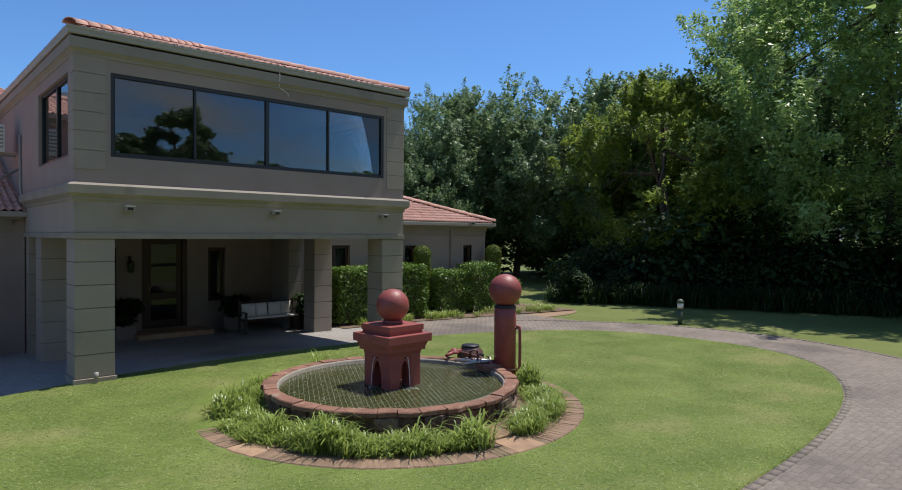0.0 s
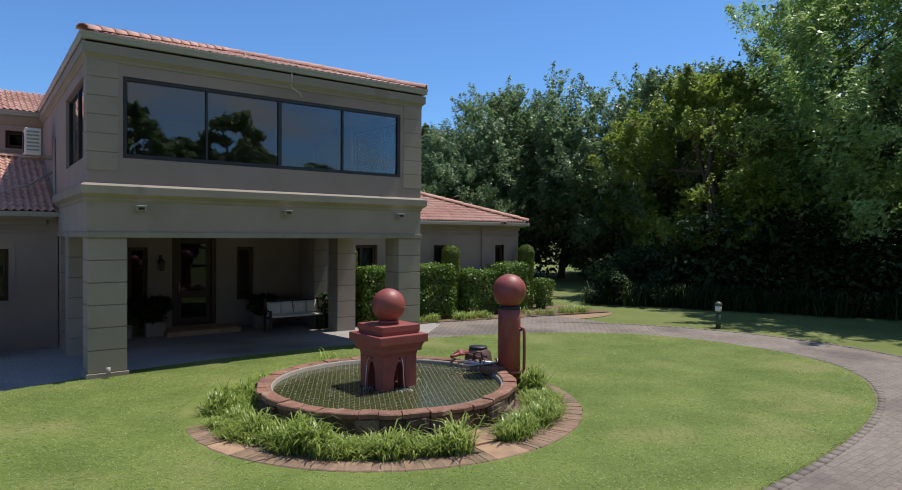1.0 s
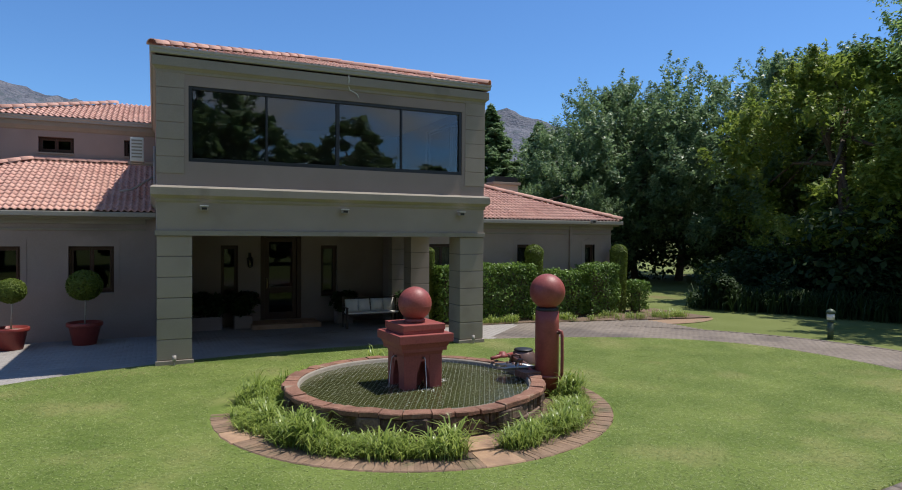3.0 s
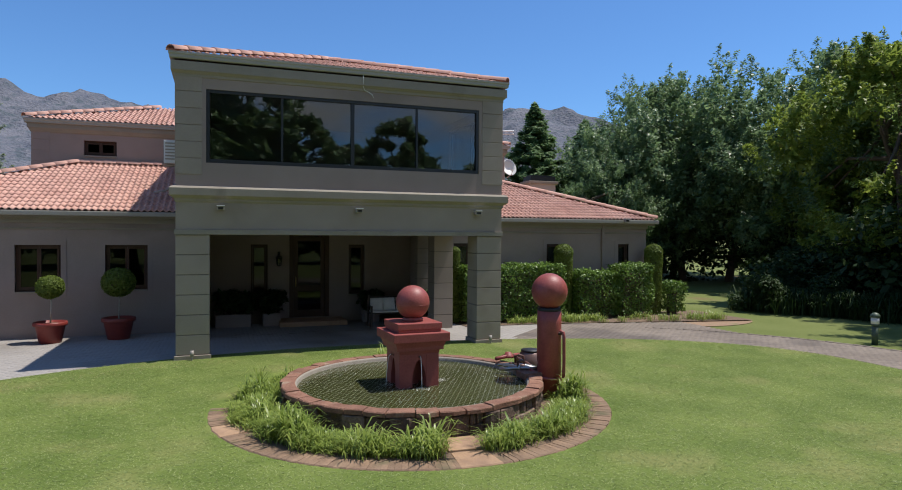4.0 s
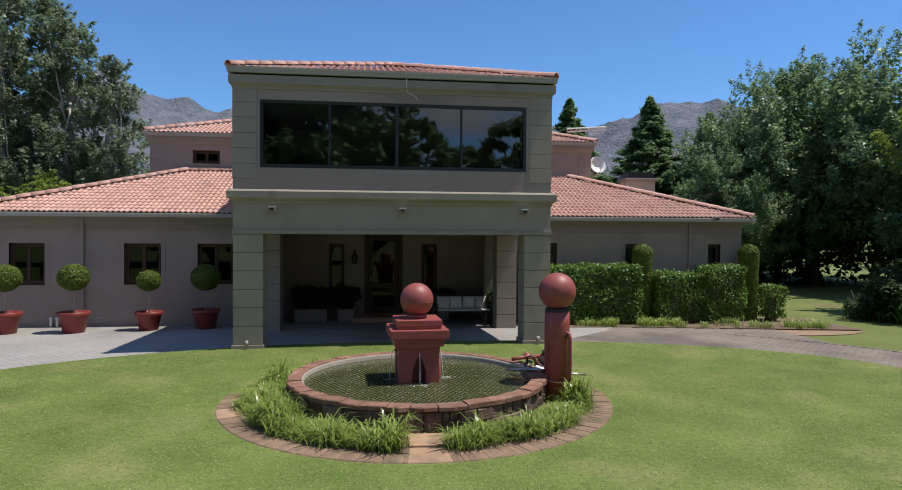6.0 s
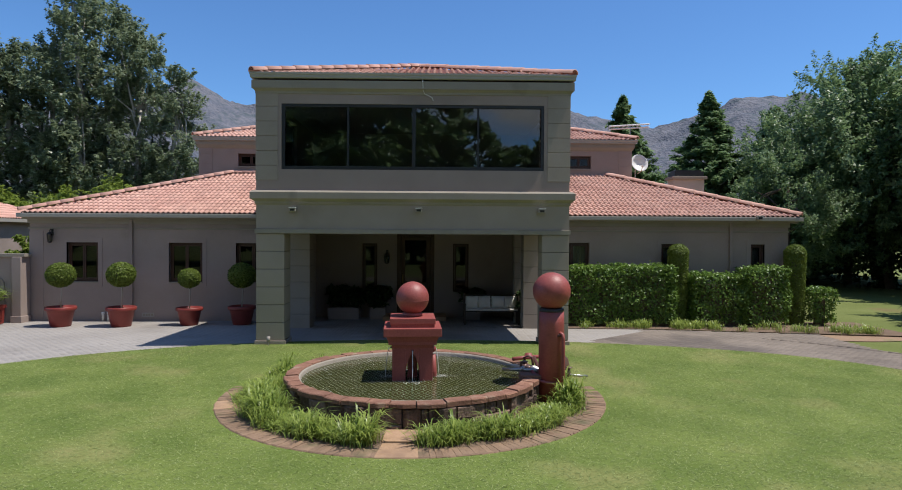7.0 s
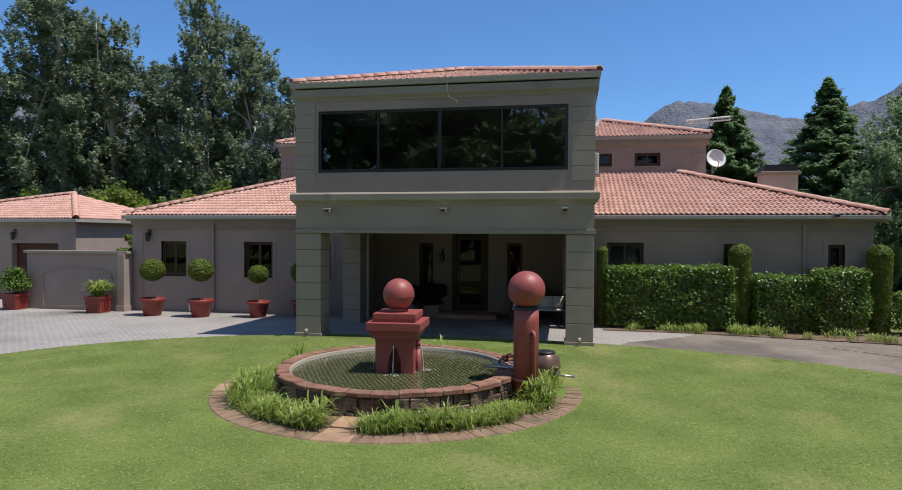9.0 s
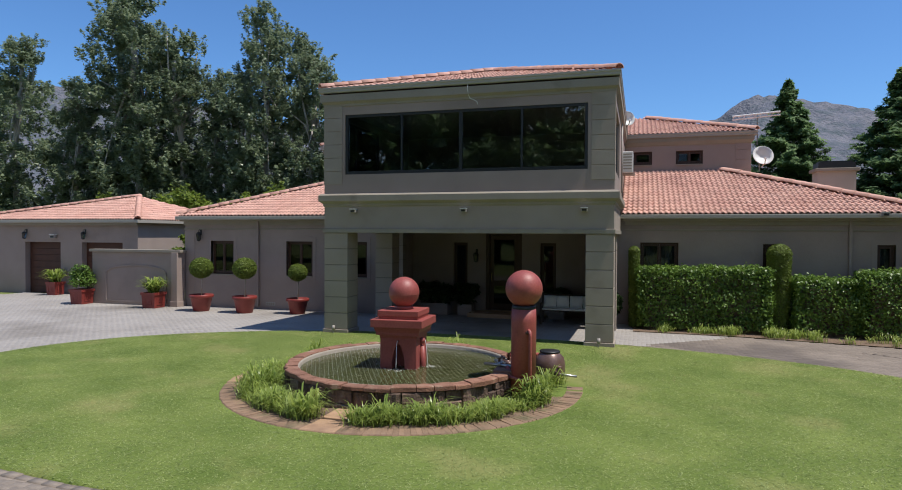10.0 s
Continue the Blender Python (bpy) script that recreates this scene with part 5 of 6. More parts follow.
# pump column with its ball, lever and tank
pump = thing("pump_column", "red cement pump column topped with a large ball", "pump", (8.79, 8.17, 0.0))
part("column_shaft", lathe([(0.205, -0.05), (0.205, 1.3), (0.2, 1.5)], 40), M_RED, pump, smooth=True)
# a black ring stands in for the shade in the gap under the ball
part("gap_shade_ring", lathe([(0.19, 1.49), (0.197, 1.51), (0.197, 1.54), (0.18, 1.56)], 40), M_BLACK, pump, "black ring standing for the shaded gap below the ball", True)
part("ball", ball(0.305, (0, 0, 1.83)), M_RED, pump, "large smooth red cement ball", True)
d = Vector((0.53, -0.85, 0))
up = Vector((0, 0, 1))
part("lever_pipe", tube([d * 0.16 + up * 1.14, d * 0.22 + up * 1.17, d * 0.27 + up * 1.15, d * 0.28 + up * 1.08, d * 0.285 + up * 0.7, d * 0.28 + up * 0.42, d * 0.25 + up * 0.36, d * 0.18 + up * 0.36], 0.028, 10), M_RED, pump, "red painted lever pipe", True)
part("lever_socket", lathe([(0.05, 0), (0.055, 0.03), (0.04, 0.05)], 16, (d.x * 0.19, d.y * 0.19, 1.11)), M_IRON, pump, smooth=True)
part("inlet_pipe", tube([(-0.15, 0.1, 0.5), (-0.35, 0.2, 0.5), (-0.5, 0.28, 0.49), (-0.75, 0.4, 0.47)], 0.03, 10), M_METAL, pump, "bare metal inlet pipe", True)
part("supply_pipe", tube([d * 0.25 + up * 0.36, Vector((0.05, -0.24, 0.36)), Vector((-0.2, -0.12, 0.38)), Vector((-0.22, 0.02, 0.42)), Vector((-0.3, 0.12, 0.5))], 0.03, 10), M_RED, pump, "red painted pipe round the column's foot", True)
part("tap", tube([(-0.46, 0.26, 0.5), (-0.46, 0.26, 0.6), (-0.42, 0.24, 0.64), (-0.36, 0.2, 0.62)], 0.022, 8), M_BRONZE, pump, "small bronze tap", True)
part("inlet_flange", tube([(-0.42, 0.24, 0.5), (-0.46, 0.26, 0.5)], 0.055, 12), M_METAL, pump, smooth=True)
part("iron_arm", tube([(-0.12, 0.2, 0.42), (-0.14, 0.5, 0.5), (-0.1, 1.2, 0.52)], 0.032, 8), M_IRON, pump, "rusty iron arm on the rim", True)
part("cross_bar", tube([(-0.5, 1.08, 0.51), (-0.28, 1.16, 0.52), (0.06, 1.28, 0.52)], 0.035, 8), M_RED, pump, "red iron cross bar", True)
part("iron_hub", lathe([(0.11, 0.5), (0.12, 0.53), (0.07, 0.55), (0.06, 0.59), (0.02, 0.6)], 20, (-0.2, 1.2, 0)), M_RED, pump, "red iron hub wheel", True)
for k in range(3):
    bar = part("manifold_pipe", tube([(-0.64 + 0.05 * k, 0.7 - 0.11 * k, 0.48), (-0.36 + 0.05 * k, 0.56 - 0.11 * k, 0.5), (-0.1, 0.42 - 0.1 * k, 0.48)], 0.026, 8), M_METAL, pump, "bare metal manifold pipe", True)
    part("coupling", tube([(-0.46 + 0.05 * k, 0.61 - 0.11 * k, 0.495), (-0.38 + 0.05 * k, 0.57 - 0.11 * k, 0.5)], 0.042, 10), M_BRONZE, bar, smooth=True)
part("riser", tube([(-0.36, 0.56, 0.5), (-0.36, 0.56, 0.64), (-0.31, 0.53, 0.67), (-0.24, 0.5, 0.65), (-0.22, 0.49, 0.5)], 0.022, 8), M_IRON, pump, "small iron riser elbow", True)
part("rim_block", boxes((-0.5, -0.1, -0.1, 0.25, 0.36, 0.47), bevel=0.015), M_COPING, pump)
tank = thing("pump_tank", "dark bronze round tank beside the pump column", "tank", (9.06, 9.38, 0.03))
part("tank_body", lathe([(0.14, -0.02), (0.22, 0.05), (0.275, 0.2), (0.28, 0.34), (0.25, 0.47), (0.19, 0.53), (0.17, 0.56)], 32), M_BRONZE, tank, smooth=True)
part("lid", lathe([(0.18, 0.555), (0.185, 0.575), (0.17, 0.59), (0.03, 0.6)], 32), M_BLACK, tank, "flat dark lid", True)
part("outlet_pipe", tube([(0.12, -0.24, 0.24), (0.2, -0.34, 0.24), (0.52, -0.4, 0.23)], 0.022, 10), M_METAL, tank, smooth=True)
part("valve", tube([(0.2, -0.34, 0.1), (0.2, -0.34, 0.36)], 0.03, 10), M_BRONZE, tank, smooth=True)
part("valve_wheel", lathe([(0.05, 0.0), (0.06, 0.01), (0.05, 0.02)], 16, (0.2, -0.34, 0.36)), M_BRONZE, tank, smooth=True)

# planted bed, brick edging and stepping flags round the pond
R_OUT, R_IN = 3.2, 2.88
bed = setting(finish("flower_bed", lathe([(RO - 0.2, 0.045), (R_IN + 0.05, 0.045)], 72, (FX, FY, 0), closed=False), M_SOIL, True), "bare soil bed round the pond", "bed")
edging = setting(thing("edging", "", "edging", (FX, FY, 0)), "circular edging of worn red bricks set in the lawn")
part("edging_mortar", lathe([(R_IN, 0.0), (R_IN, 0.039), (R_OUT - 0.02, 0.039), (R_OUT - 0.02, 0.0)], 96, closed=False), M_EDGING, edging, smooth=True)
bricks = [arc_block(R_IN + 0.01, R_OUT - 0.01, -0.0124, 0.0124, 0.0, 0.046, s, 1, 0.01) for s in range(5)]
brick_me = []
for b2 in bricks:
    me = bpy.data.meshes.new("brick")
    b2.to_mesh(me)
    b2.free()
    me.materials.append(M_EDGING)
    brick_me.append(me)
FLAGS = [-91.5, -165, 150, 70]
n_br = 246
for i in range(n_br):
    ang = 360 * i / n_br - 180
    if any(abs((ang - fa + 180) % 360 - 180) < 5.0 for fa in FLAGS):
        continue
    b = new("brick", random.choice(brick_me))
    b.parent = edging
    b.matrix_basis = pose(0, 0, 0.006 + random.uniform(-0.004, 0.004), 0, 0, ang)
for fa in FLAGS:
    flag = part("flagstone", arc_block(R_IN - 0.22, R_OUT - 0.005, radians(-4.8), radians(4.8), 0.0, 0.054, fa, 3, 0.012), M_FLAG, edging)
    flag.matrix_basis = pose(0, 0, 0, 0, 0, fa)
flag = part("flagstone", boxes((2.12, 2.62, -0.24, 0.26, 0.02, 0.068), bevel=0.012), M_FLAG, edging)
flag.matrix_basis = pose(0, 0, 0, 0, 0, FLAGS[0])

rng = np.random.default_rng(11)
low, mid, tall = [], [], []
for i in range(2400):
    ang, r = rng.uniform(-180, 180), math.sqrt(rng.uniform((RO + 0.2) ** 2, (R_IN - 0.12) ** 2))
    off = (ang - FLAGS[0] + 180) % 360 - 180
    if abs(off) * r < 17 + 20 * (2.8 - r):
        continue
    x, y = r * math.cos(radians(ang)), r * math.sin(radians(ang))
    drift = noise.noise(Vector((x * 1.7, y * 1.7, 4.2)))
    front = -91 < ang < -18
    if front:
        keep = 0.5 if drift > -0.12 and r > RO + 0.3 + 0.2 * noise.noise(Vector((x * 2.5, y * 2.5, 9.1))) else 0.05
    elif ang < -91 or ang > 130:
        keep = 0.5 if drift > -0.3 and r > RO + 0.26 else 0.12
        if -124 < ang < -91 and r < RO + 0.42:
            keep = 0.06
    else:
        keep = 0.1
    if rng.random() > keep:
        continue
    c = (FX + x, FY + y, 0.04)
    if drift > 0.2 and rng.random() < 0.3:
        tall.append(c)
    elif drift > 0.0 and not (front and r < RO + 0.45):
        mid.append(c)
    else:
        low.append(c)
tagged(tufts("border_plants", mid, 34, 0.21, 0.2, 0.0075, L_STRAP, 12, 0.075), "dense green strap-leaved border plants with arching tips", "plants", kind="stuff")
tagged(tufts("low_border_plants", low, 30, 0.13, 0.17, 0.0075, L_STRAP, 14, 0.07), "low green strap-leaved border plants", "plants", kind="stuff")
tagged(tufts("tall_border_plants", tall, 22, 0.4, 0.3, 0.012, L_STRAP, 13, 0.06), "taller arching strap-leaved plants among the border", "plants", kind="stuff")

# short grass over the lawn
rng = np.random.default_rng(21)
N = 330000
gx, gy = rng.uniform(-4, 17.0, N), rng.uniform(2.9, 13.5, N)
inside = lawn_reach(gx, gy) < 1.0
clear = (gx - FX) ** 2 + (gy - FY) ** 2 > (R_OUT + 0.02) ** 2
gx, gy = gx[inside & clear], gy[inside & clear]
n = len(gx)
ang = rng.uniform(0, 2 * np.pi, n)
hgt = rng.uniform(0.003, 0.011, n)
w = rng.uniform(0.004, 0.009, n)
base = np.stack([gx, gy, rise(gx, gy) + 0.0365], 1)
side = np.stack([np.cos(ang), np.sin(ang), np.zeros(n)], 1) * w[:, None]
tip = base + np.stack([rng.normal(0, 0.026, n), rng.normal(0, 0.026, n), hgt], 1)
v = np.stack([base - side, base + side, tip], 1).reshape(-1, 3)
L_GRASS = leaf_mat("grass_blades", (0.09, 0.15, 0.03), (0.45, 0.5, 0.19), 0.6, 0.25)
tagged(arrays("grass", v, np.arange(3 * n).reshape(-1, 3), L_GRASS), "short mown grass blades of the lawn", "grass", kind="stuff")

# straw-dry turf towards the house and in a few worn spots
rng = np.random.default_rng(23)
gx, gy = rng.uniform(-3.5, 16.0, 120000), rng.uniform(3.4, 13.3, 120000)
dry = np.array([noise.fractal(Vector((x * 0.5, y * 1.1, 7.7)), 1.0, 2.0, 4) for x, y in zip(gx, gy)])
dry += 0.75 * np.exp(-((gy - 12.0) / 1.1) ** 2) - 0.75 + 0.5 * np.exp(-((gx - 15.2) / 1.0) ** 2 - ((gy - 6.0) / 1.6) ** 2)
keep = (dry > rng.uniform(-0.2, 0.55, len(gx))) & (lawn_reach(gx, gy) < 0.99) & ((gx - FX) ** 2 + (gy - FY) ** 2 > (R_OUT + 0.05) ** 2)
gx, gy = gx[keep], gy[keep]
n = len(gx)
ang = rng.uniform(0, 2 * np.pi, n)
base = np.stack([gx, gy, rise(gx, gy) + 0.039], 1)
side = np.stack([np.cos(ang), np.sin(ang), np.zeros(n)], 1) * rng.uniform(0.004, 0.008, n)[:, None]
tip = base + np.stack([rng.normal(0, 0.026, n), rng.normal(0, 0.026, n), rng.uniform(0.003, 0.009, n)], 1)
L_STRAW = leaf_mat("dry_grass_blades", (0.26, 0.22, 0.09), (0.46, 0.4, 0.2), 0.7, 0.2)
tagged(arrays("dry_grass", np.stack([base - side, base + side, tip], 1).reshape(-1, 3), np.arange(3 * n).reshape(-1, 3), L_STRAW), "straw-coloured dry grass in worn spots of the lawn", "grass", kind="stuff")

# ---- hedges, topiary and beds along the house ----
hedge_bed = bmesh.new()
nx = 24
xs = np.linspace(10.45, 20.2, nx)
rows = [[hedge_bed.verts.new((x, y, rise(x, y) + 0.022)) for y in np.linspace(16.25 - 0.17 * max(0, x - 13.0), 17.9, 5)] for x in xs]
for i in range(nx - 1):
    for j in range(4):
        hedge_bed.faces.new((rows[i][j], rows[i + 1][j], rows[i + 1][j + 1], rows[i][j + 1]))
setting(finish("planting_bed", hedge_bed, M_SOIL, True), "bare earth bed along the house wall", "bed")


def hedge(x0, x1, y0, y1, h, seed, label):
    g = thing("hedge", label, "hedge", ((x0 + x1) / 2, (y0 + y1) / 2, 0), "hedges along the house")
    X, Y = (x1 - x0) / 2, (y1 - y0) / 2
    box_foliage("foliage", -X, X, -Y, Y, 0.12, h, int(9000 * (x1 - x0) * h / 3), 0.058, L_HEDGE, seed, 0.1, g)
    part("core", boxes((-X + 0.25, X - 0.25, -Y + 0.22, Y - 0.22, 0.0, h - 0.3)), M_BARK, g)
    for i in range(int((x1 - x0) / 0.35)):
        x = -X + 0.2 + i * 0.35
        part("stem", tube([(x, random.uniform(-Y, Y) * 0.6, -0.02), (x + random.uniform(-0.1, 0.1), random.uniform(-Y, Y) * 0.6, 0.5)], 0.018, 5), M_BARK, g)
    return g


hedge(10.55, 14.05, 16.7, 17.6, 1.8, 31, "dense clipped green hedge along the house wall")
hedge(14.65, 16.25, 16.75, 17.6, 1.56, 32, "lower clipped green hedge along the house wall")
hedge(16.2, 17.5, 16.7, 17.6, 1.78, 33, "dense clipped green hedge near the house corner")
hedge(18.4, 19.05, 16.9, 17.7, 1.15, 34, "loose green shrub at the house corner")


def column_topiary(x, y, h, r, seed):
    g = thing("topiary_column", "tall clipped conifer column with a rounded top", "topiary", (x, y, 0), "topiary columns")
    rng = np.random.default_rng(seed)
    n = 9000
    z = rng.random(n) ** 0.9
    a = rng.uniform(0, 2 * np.pi, n)
    top = h - r * 0.9
    prof = np.where(z * h < top, r * (0.82 + 0.18 * z), r * np.sqrt(np.clip(1 - ((z * h - top) / (r * 0.9)) ** 2, 0, 1)))
    rr = prof * (1 - 0.12 * rng.random(n) ** 2)
    d = np.stack([np.cos(a), np.sin(a), np.where(z * h < top, 0.1, 0.8)], 1)
    p = np.stack([np.cos(a) * rr, np.sin(a) * rr, 0.05 + z * (h - 0.05)], 1)
    nn = d + rng.normal(size=(n, 3)) * 0.4
    nn /= np.linalg.norm(nn, axis=1, keepdims=True)
    v, f = leaf_quads(p, nn, 0.04, rng, 1.8)
    arrays("foliage", v, f, L_TOPI, g)
    part("trunk", tube([(0, 0, -0.02), (0, 0, h * 0.8)], r * 0.5, 10, r * 0.3), M_BARK, g)


column_topiary(14.31, 17.3, 2.5, 0.32, 41)
column_topiary(18.0, 17.4, 2.5, 0.32, 42)
column_topiary(10.45, 17.3, 2.4, 0.16, 43)
rng = np.random.default_rng(51)
cs = []
for i in range(150):
    x = rng.uniform(10.9, 19.3)
    if math.sin(x * 3.1) + math.sin(x * 7.3) < -0.2:
        continue
    y0 = 16.35 - 0.17 * max(0, x - 13.0)
    cs.append((x, y0 + rng.uniform(0.0, 0.55), 0.02))
tagged(tufts("border_grass", cs, 26, 0.22, 0.15, 0.007, L_STRAP, 52, 0.08), "low tufts of pale green grass edging the bed", "plants", kind="stuff")

# shrubs closing the foot of the trees, tree shade put into their dark colour
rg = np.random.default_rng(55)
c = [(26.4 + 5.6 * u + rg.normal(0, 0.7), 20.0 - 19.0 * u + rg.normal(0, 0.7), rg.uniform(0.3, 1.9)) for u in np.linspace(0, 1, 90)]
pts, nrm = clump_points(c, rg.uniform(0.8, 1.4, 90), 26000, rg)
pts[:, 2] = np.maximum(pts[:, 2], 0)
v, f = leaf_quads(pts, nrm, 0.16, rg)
tagged(arrays("shrubbery", v, f, L_DARK), "dense shrubbery at the foot of the trees, leaf colour darkened as tree shade", "shrubs", kind="stuff")

# strap-leaved row under the trees on the far side, its colour darkened as shade
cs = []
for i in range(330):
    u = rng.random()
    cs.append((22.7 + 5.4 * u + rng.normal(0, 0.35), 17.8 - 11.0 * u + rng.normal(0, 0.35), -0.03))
tagged(tufts("shade_plants", cs, 26, 0.75, 0.5, 0.02, L_DARK, 53, 0.2), "strap-leaved plants under the trees, green darkened as tree shade", "plants", kind="stuff")
# shrubs in the same shade-darkened leaf colour
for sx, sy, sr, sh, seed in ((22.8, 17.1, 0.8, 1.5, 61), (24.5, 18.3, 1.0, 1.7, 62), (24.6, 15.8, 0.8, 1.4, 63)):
    g = thing("shrub", "loose green garden shrub under the trees, leaf colour darkened as shade", "shrub", (sx, sy, -0.03), "garden shrubs")
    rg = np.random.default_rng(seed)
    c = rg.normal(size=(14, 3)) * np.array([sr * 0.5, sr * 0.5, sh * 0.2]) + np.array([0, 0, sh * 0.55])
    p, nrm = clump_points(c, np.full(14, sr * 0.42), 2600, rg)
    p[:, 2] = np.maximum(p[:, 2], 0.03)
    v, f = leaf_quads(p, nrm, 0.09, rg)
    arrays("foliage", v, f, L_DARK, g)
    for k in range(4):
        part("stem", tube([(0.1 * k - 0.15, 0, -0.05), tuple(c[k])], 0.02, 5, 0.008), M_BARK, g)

# ---- trees ----
oaks = [broad_tree("broad leafy tree with dark green glossy foliage", L_OAK, 71, leaves=52000, size=0.1),
        broad_tree("broad leafy tree with dark green glossy foliage", L_OAK, 72, r=4.6, low=1.0, leaves=52000, size=0.1),
        broad_tree("leafy tree with bright yellow-green foliage", L_LIME, 73, h=9.0, r=3.6, low=0.6, leaves=50000, size=0.09)]


def sized(x, y, s, turn, sz=None):
    return pose(x, y, -0.05, 0, 0, turn) @ Matrix.Diagonal((s, s, sz or s, 1))


plain = broad_tree("broad leafy tree across the drive", L_OAK, 74, h=13.0, r=2.8, low=0.4, leaves=13000, size=0.16, clumps=95, core=24, core_size=0.6)
plain["group"] = "trees across the drive"
plain.matrix_basis = sized(-30, -24, 1.5, 0)
PLANTED = [(1, 41.5, 14.5, 1.3, 130), (0, 35.0, -2.0, 1.5, 250), (2, 29.4, 16.6, 1.2, 60), (0, 33.5, 21.8, 1.12, 200),
           (2, 33.0, 19.0, 1.06, 310), (1, 34.0, 25.5, 1.1, 80), (0, 31.5, 32.0, 1.16, 160), (1, 33.5, 30.0, 1.18, 20), (0, 39.0, 21.0, 1.25, 100),
           (2, 33.6, 14.6, 1.0, 170), (1, 32.5, 34.0, 1.15, 40), (1, 25.2, 30.8, 0.66, 250), (1, 31.0, 35.0, 1.14, 290), (0, 40.0, 8.0, 1.4, 210), (1, 35.5, 39.0, 1.25, 185)]
for kind in range(3):
    mine = [p for p in PLANTED if p[0] == kind]
    oaks[kind]["group"] = "trees round the garden"
    for _, x, y, s, turn in mine[1:]:
        copy_thing(oaks[kind], sized(x, y, s, turn, s * 1.1))
    BEHIND = [(-13, -23, 1.12, 40), (-8, -22, 1.16, 110), (-3.5, -24, 1.1, 200), (0.5, -22, 1.12, 280), (4.3, -24, 1.1, 330), (9.3, -23, 0.84, 10), (13.5, -24, 0.7, 70), (17.2, -23, 0.84, 190), (24.5, -24, 0.62, 20), (33, -22, 0.6, 80), (-20, -22, 1.15, 150)]
    for i, (x, y, s, turn) in enumerate(BEHIND):
        if kind == 0:
            copy_thing(plain, sized(x, y, s, turn, s * (0.76 if x > 8 else 0.86 if x > -2 else 1.0)))
    _, x, y, s, turn = mine[0]
    oaks[kind].matrix_basis = sized(x, y, s, turn, s * 1.06)

poplars = [poplar_tree("tall slender poplar with grey-green leaves and pale trunk", s) for s in (81, 82, 83)]
ROW = [(-10.2, 40.0, 13.6), (-12.8, 40.5, 15.8), (-16.6, 40.0, 19.8), (-19.0, 41.5, 20.6), (-24.3, 40.0, 20.8), (-28.8, 40.5, 20.8), (-34.3, 40.0, 20.4), (-40.8, 40.0, 22.0),
       (-15.6, 43.5, 17.0), (-21.8, 41.5, 20.6), (-26.6, 42.5, 19.8), (-31.6, 42.0, 20.4), (-37.6, 44.0, 17.8), (-46.0, 42.0, 19.0)]
for k, (x, y, tall) in enumerate(ROW):
    m = sized(x, y, 0.4 + 0.041 * tall, 47 * k, tall / 18.0)
    if k < 3:
        poplars[k]["group"] = "row of poplars"
        poplars[k].matrix_basis = m
    else:
        copy_thing(poplars[k % 3], m)
fir = fir_tree("dark green conical conifer tree", 91)
fir["group"] = "conifers behind the house"
for x, y, s, turn, sz in ((18.7, 38.6, 1.25, 70, 0.98), (31.0, 43.0, 1.5, 150, 1.0), (41.0, 31.0, 1.2, 210, 1.15), (23.6, 46, 0.8, 20, 0.6)):
    copy_thing(fir, sized(x, y, s, turn, sz))
fir.matrix_basis = sized(24.6, 39.4, 1.5, 0, 1.02)
bush = broad_tree("low rounded tree with bright green foliage", L_LIME, 95, h=5.6, r=2.9, low=0.3, leaves=20000, size=0.1, clumps=60)
bush["group"] = "bright trees behind the roofs"
for x, y, s, turn in ((-16.5, 31, 1.08, 60), (-13.5, 31.5, 1.0, 160), (-21.5, 31, 1.0, 20)):
    copy_thing(bush, sized(x, y, s, turn, s * 0.86))
bush.matrix_basis = sized(-8.6, 30.5, 1.06, 0, 0.92)
yard = broad_tree("small bright green shrub behind the yard wall", L_LIME, 96, h=2.7, r=0.7, low=0.3, leaves=7000, size=0.06, clumps=30, core=16, core_size=0.12)
yard.matrix_basis = sized(-6.8, 19.4, 1.0, 0)

giant = broad_tree("very large leafy tree shading the drive edge", L_GIANT, 75, h=18.0, r=7.0, low=1.2, leaves=170000, size=0.11, clumps=190, core=70, core_size=0.22)
giant.matrix_basis = sized(33.2, 7.9, 1.0, 20)

# distant undergrowth, added near-black as shade, closes the garden below the crowns
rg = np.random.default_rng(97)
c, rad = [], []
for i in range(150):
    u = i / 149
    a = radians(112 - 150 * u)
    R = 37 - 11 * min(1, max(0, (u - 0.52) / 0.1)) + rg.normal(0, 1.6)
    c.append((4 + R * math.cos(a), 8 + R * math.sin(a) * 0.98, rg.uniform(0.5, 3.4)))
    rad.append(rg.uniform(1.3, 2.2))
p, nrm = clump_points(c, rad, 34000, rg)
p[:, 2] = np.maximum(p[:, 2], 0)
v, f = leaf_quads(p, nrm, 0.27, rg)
tagged(arrays("undergrowth", v, f, L_DARK), "undergrowth added below the garden trees, coloured dark as their shade", "undergrowth", kind="stuff")

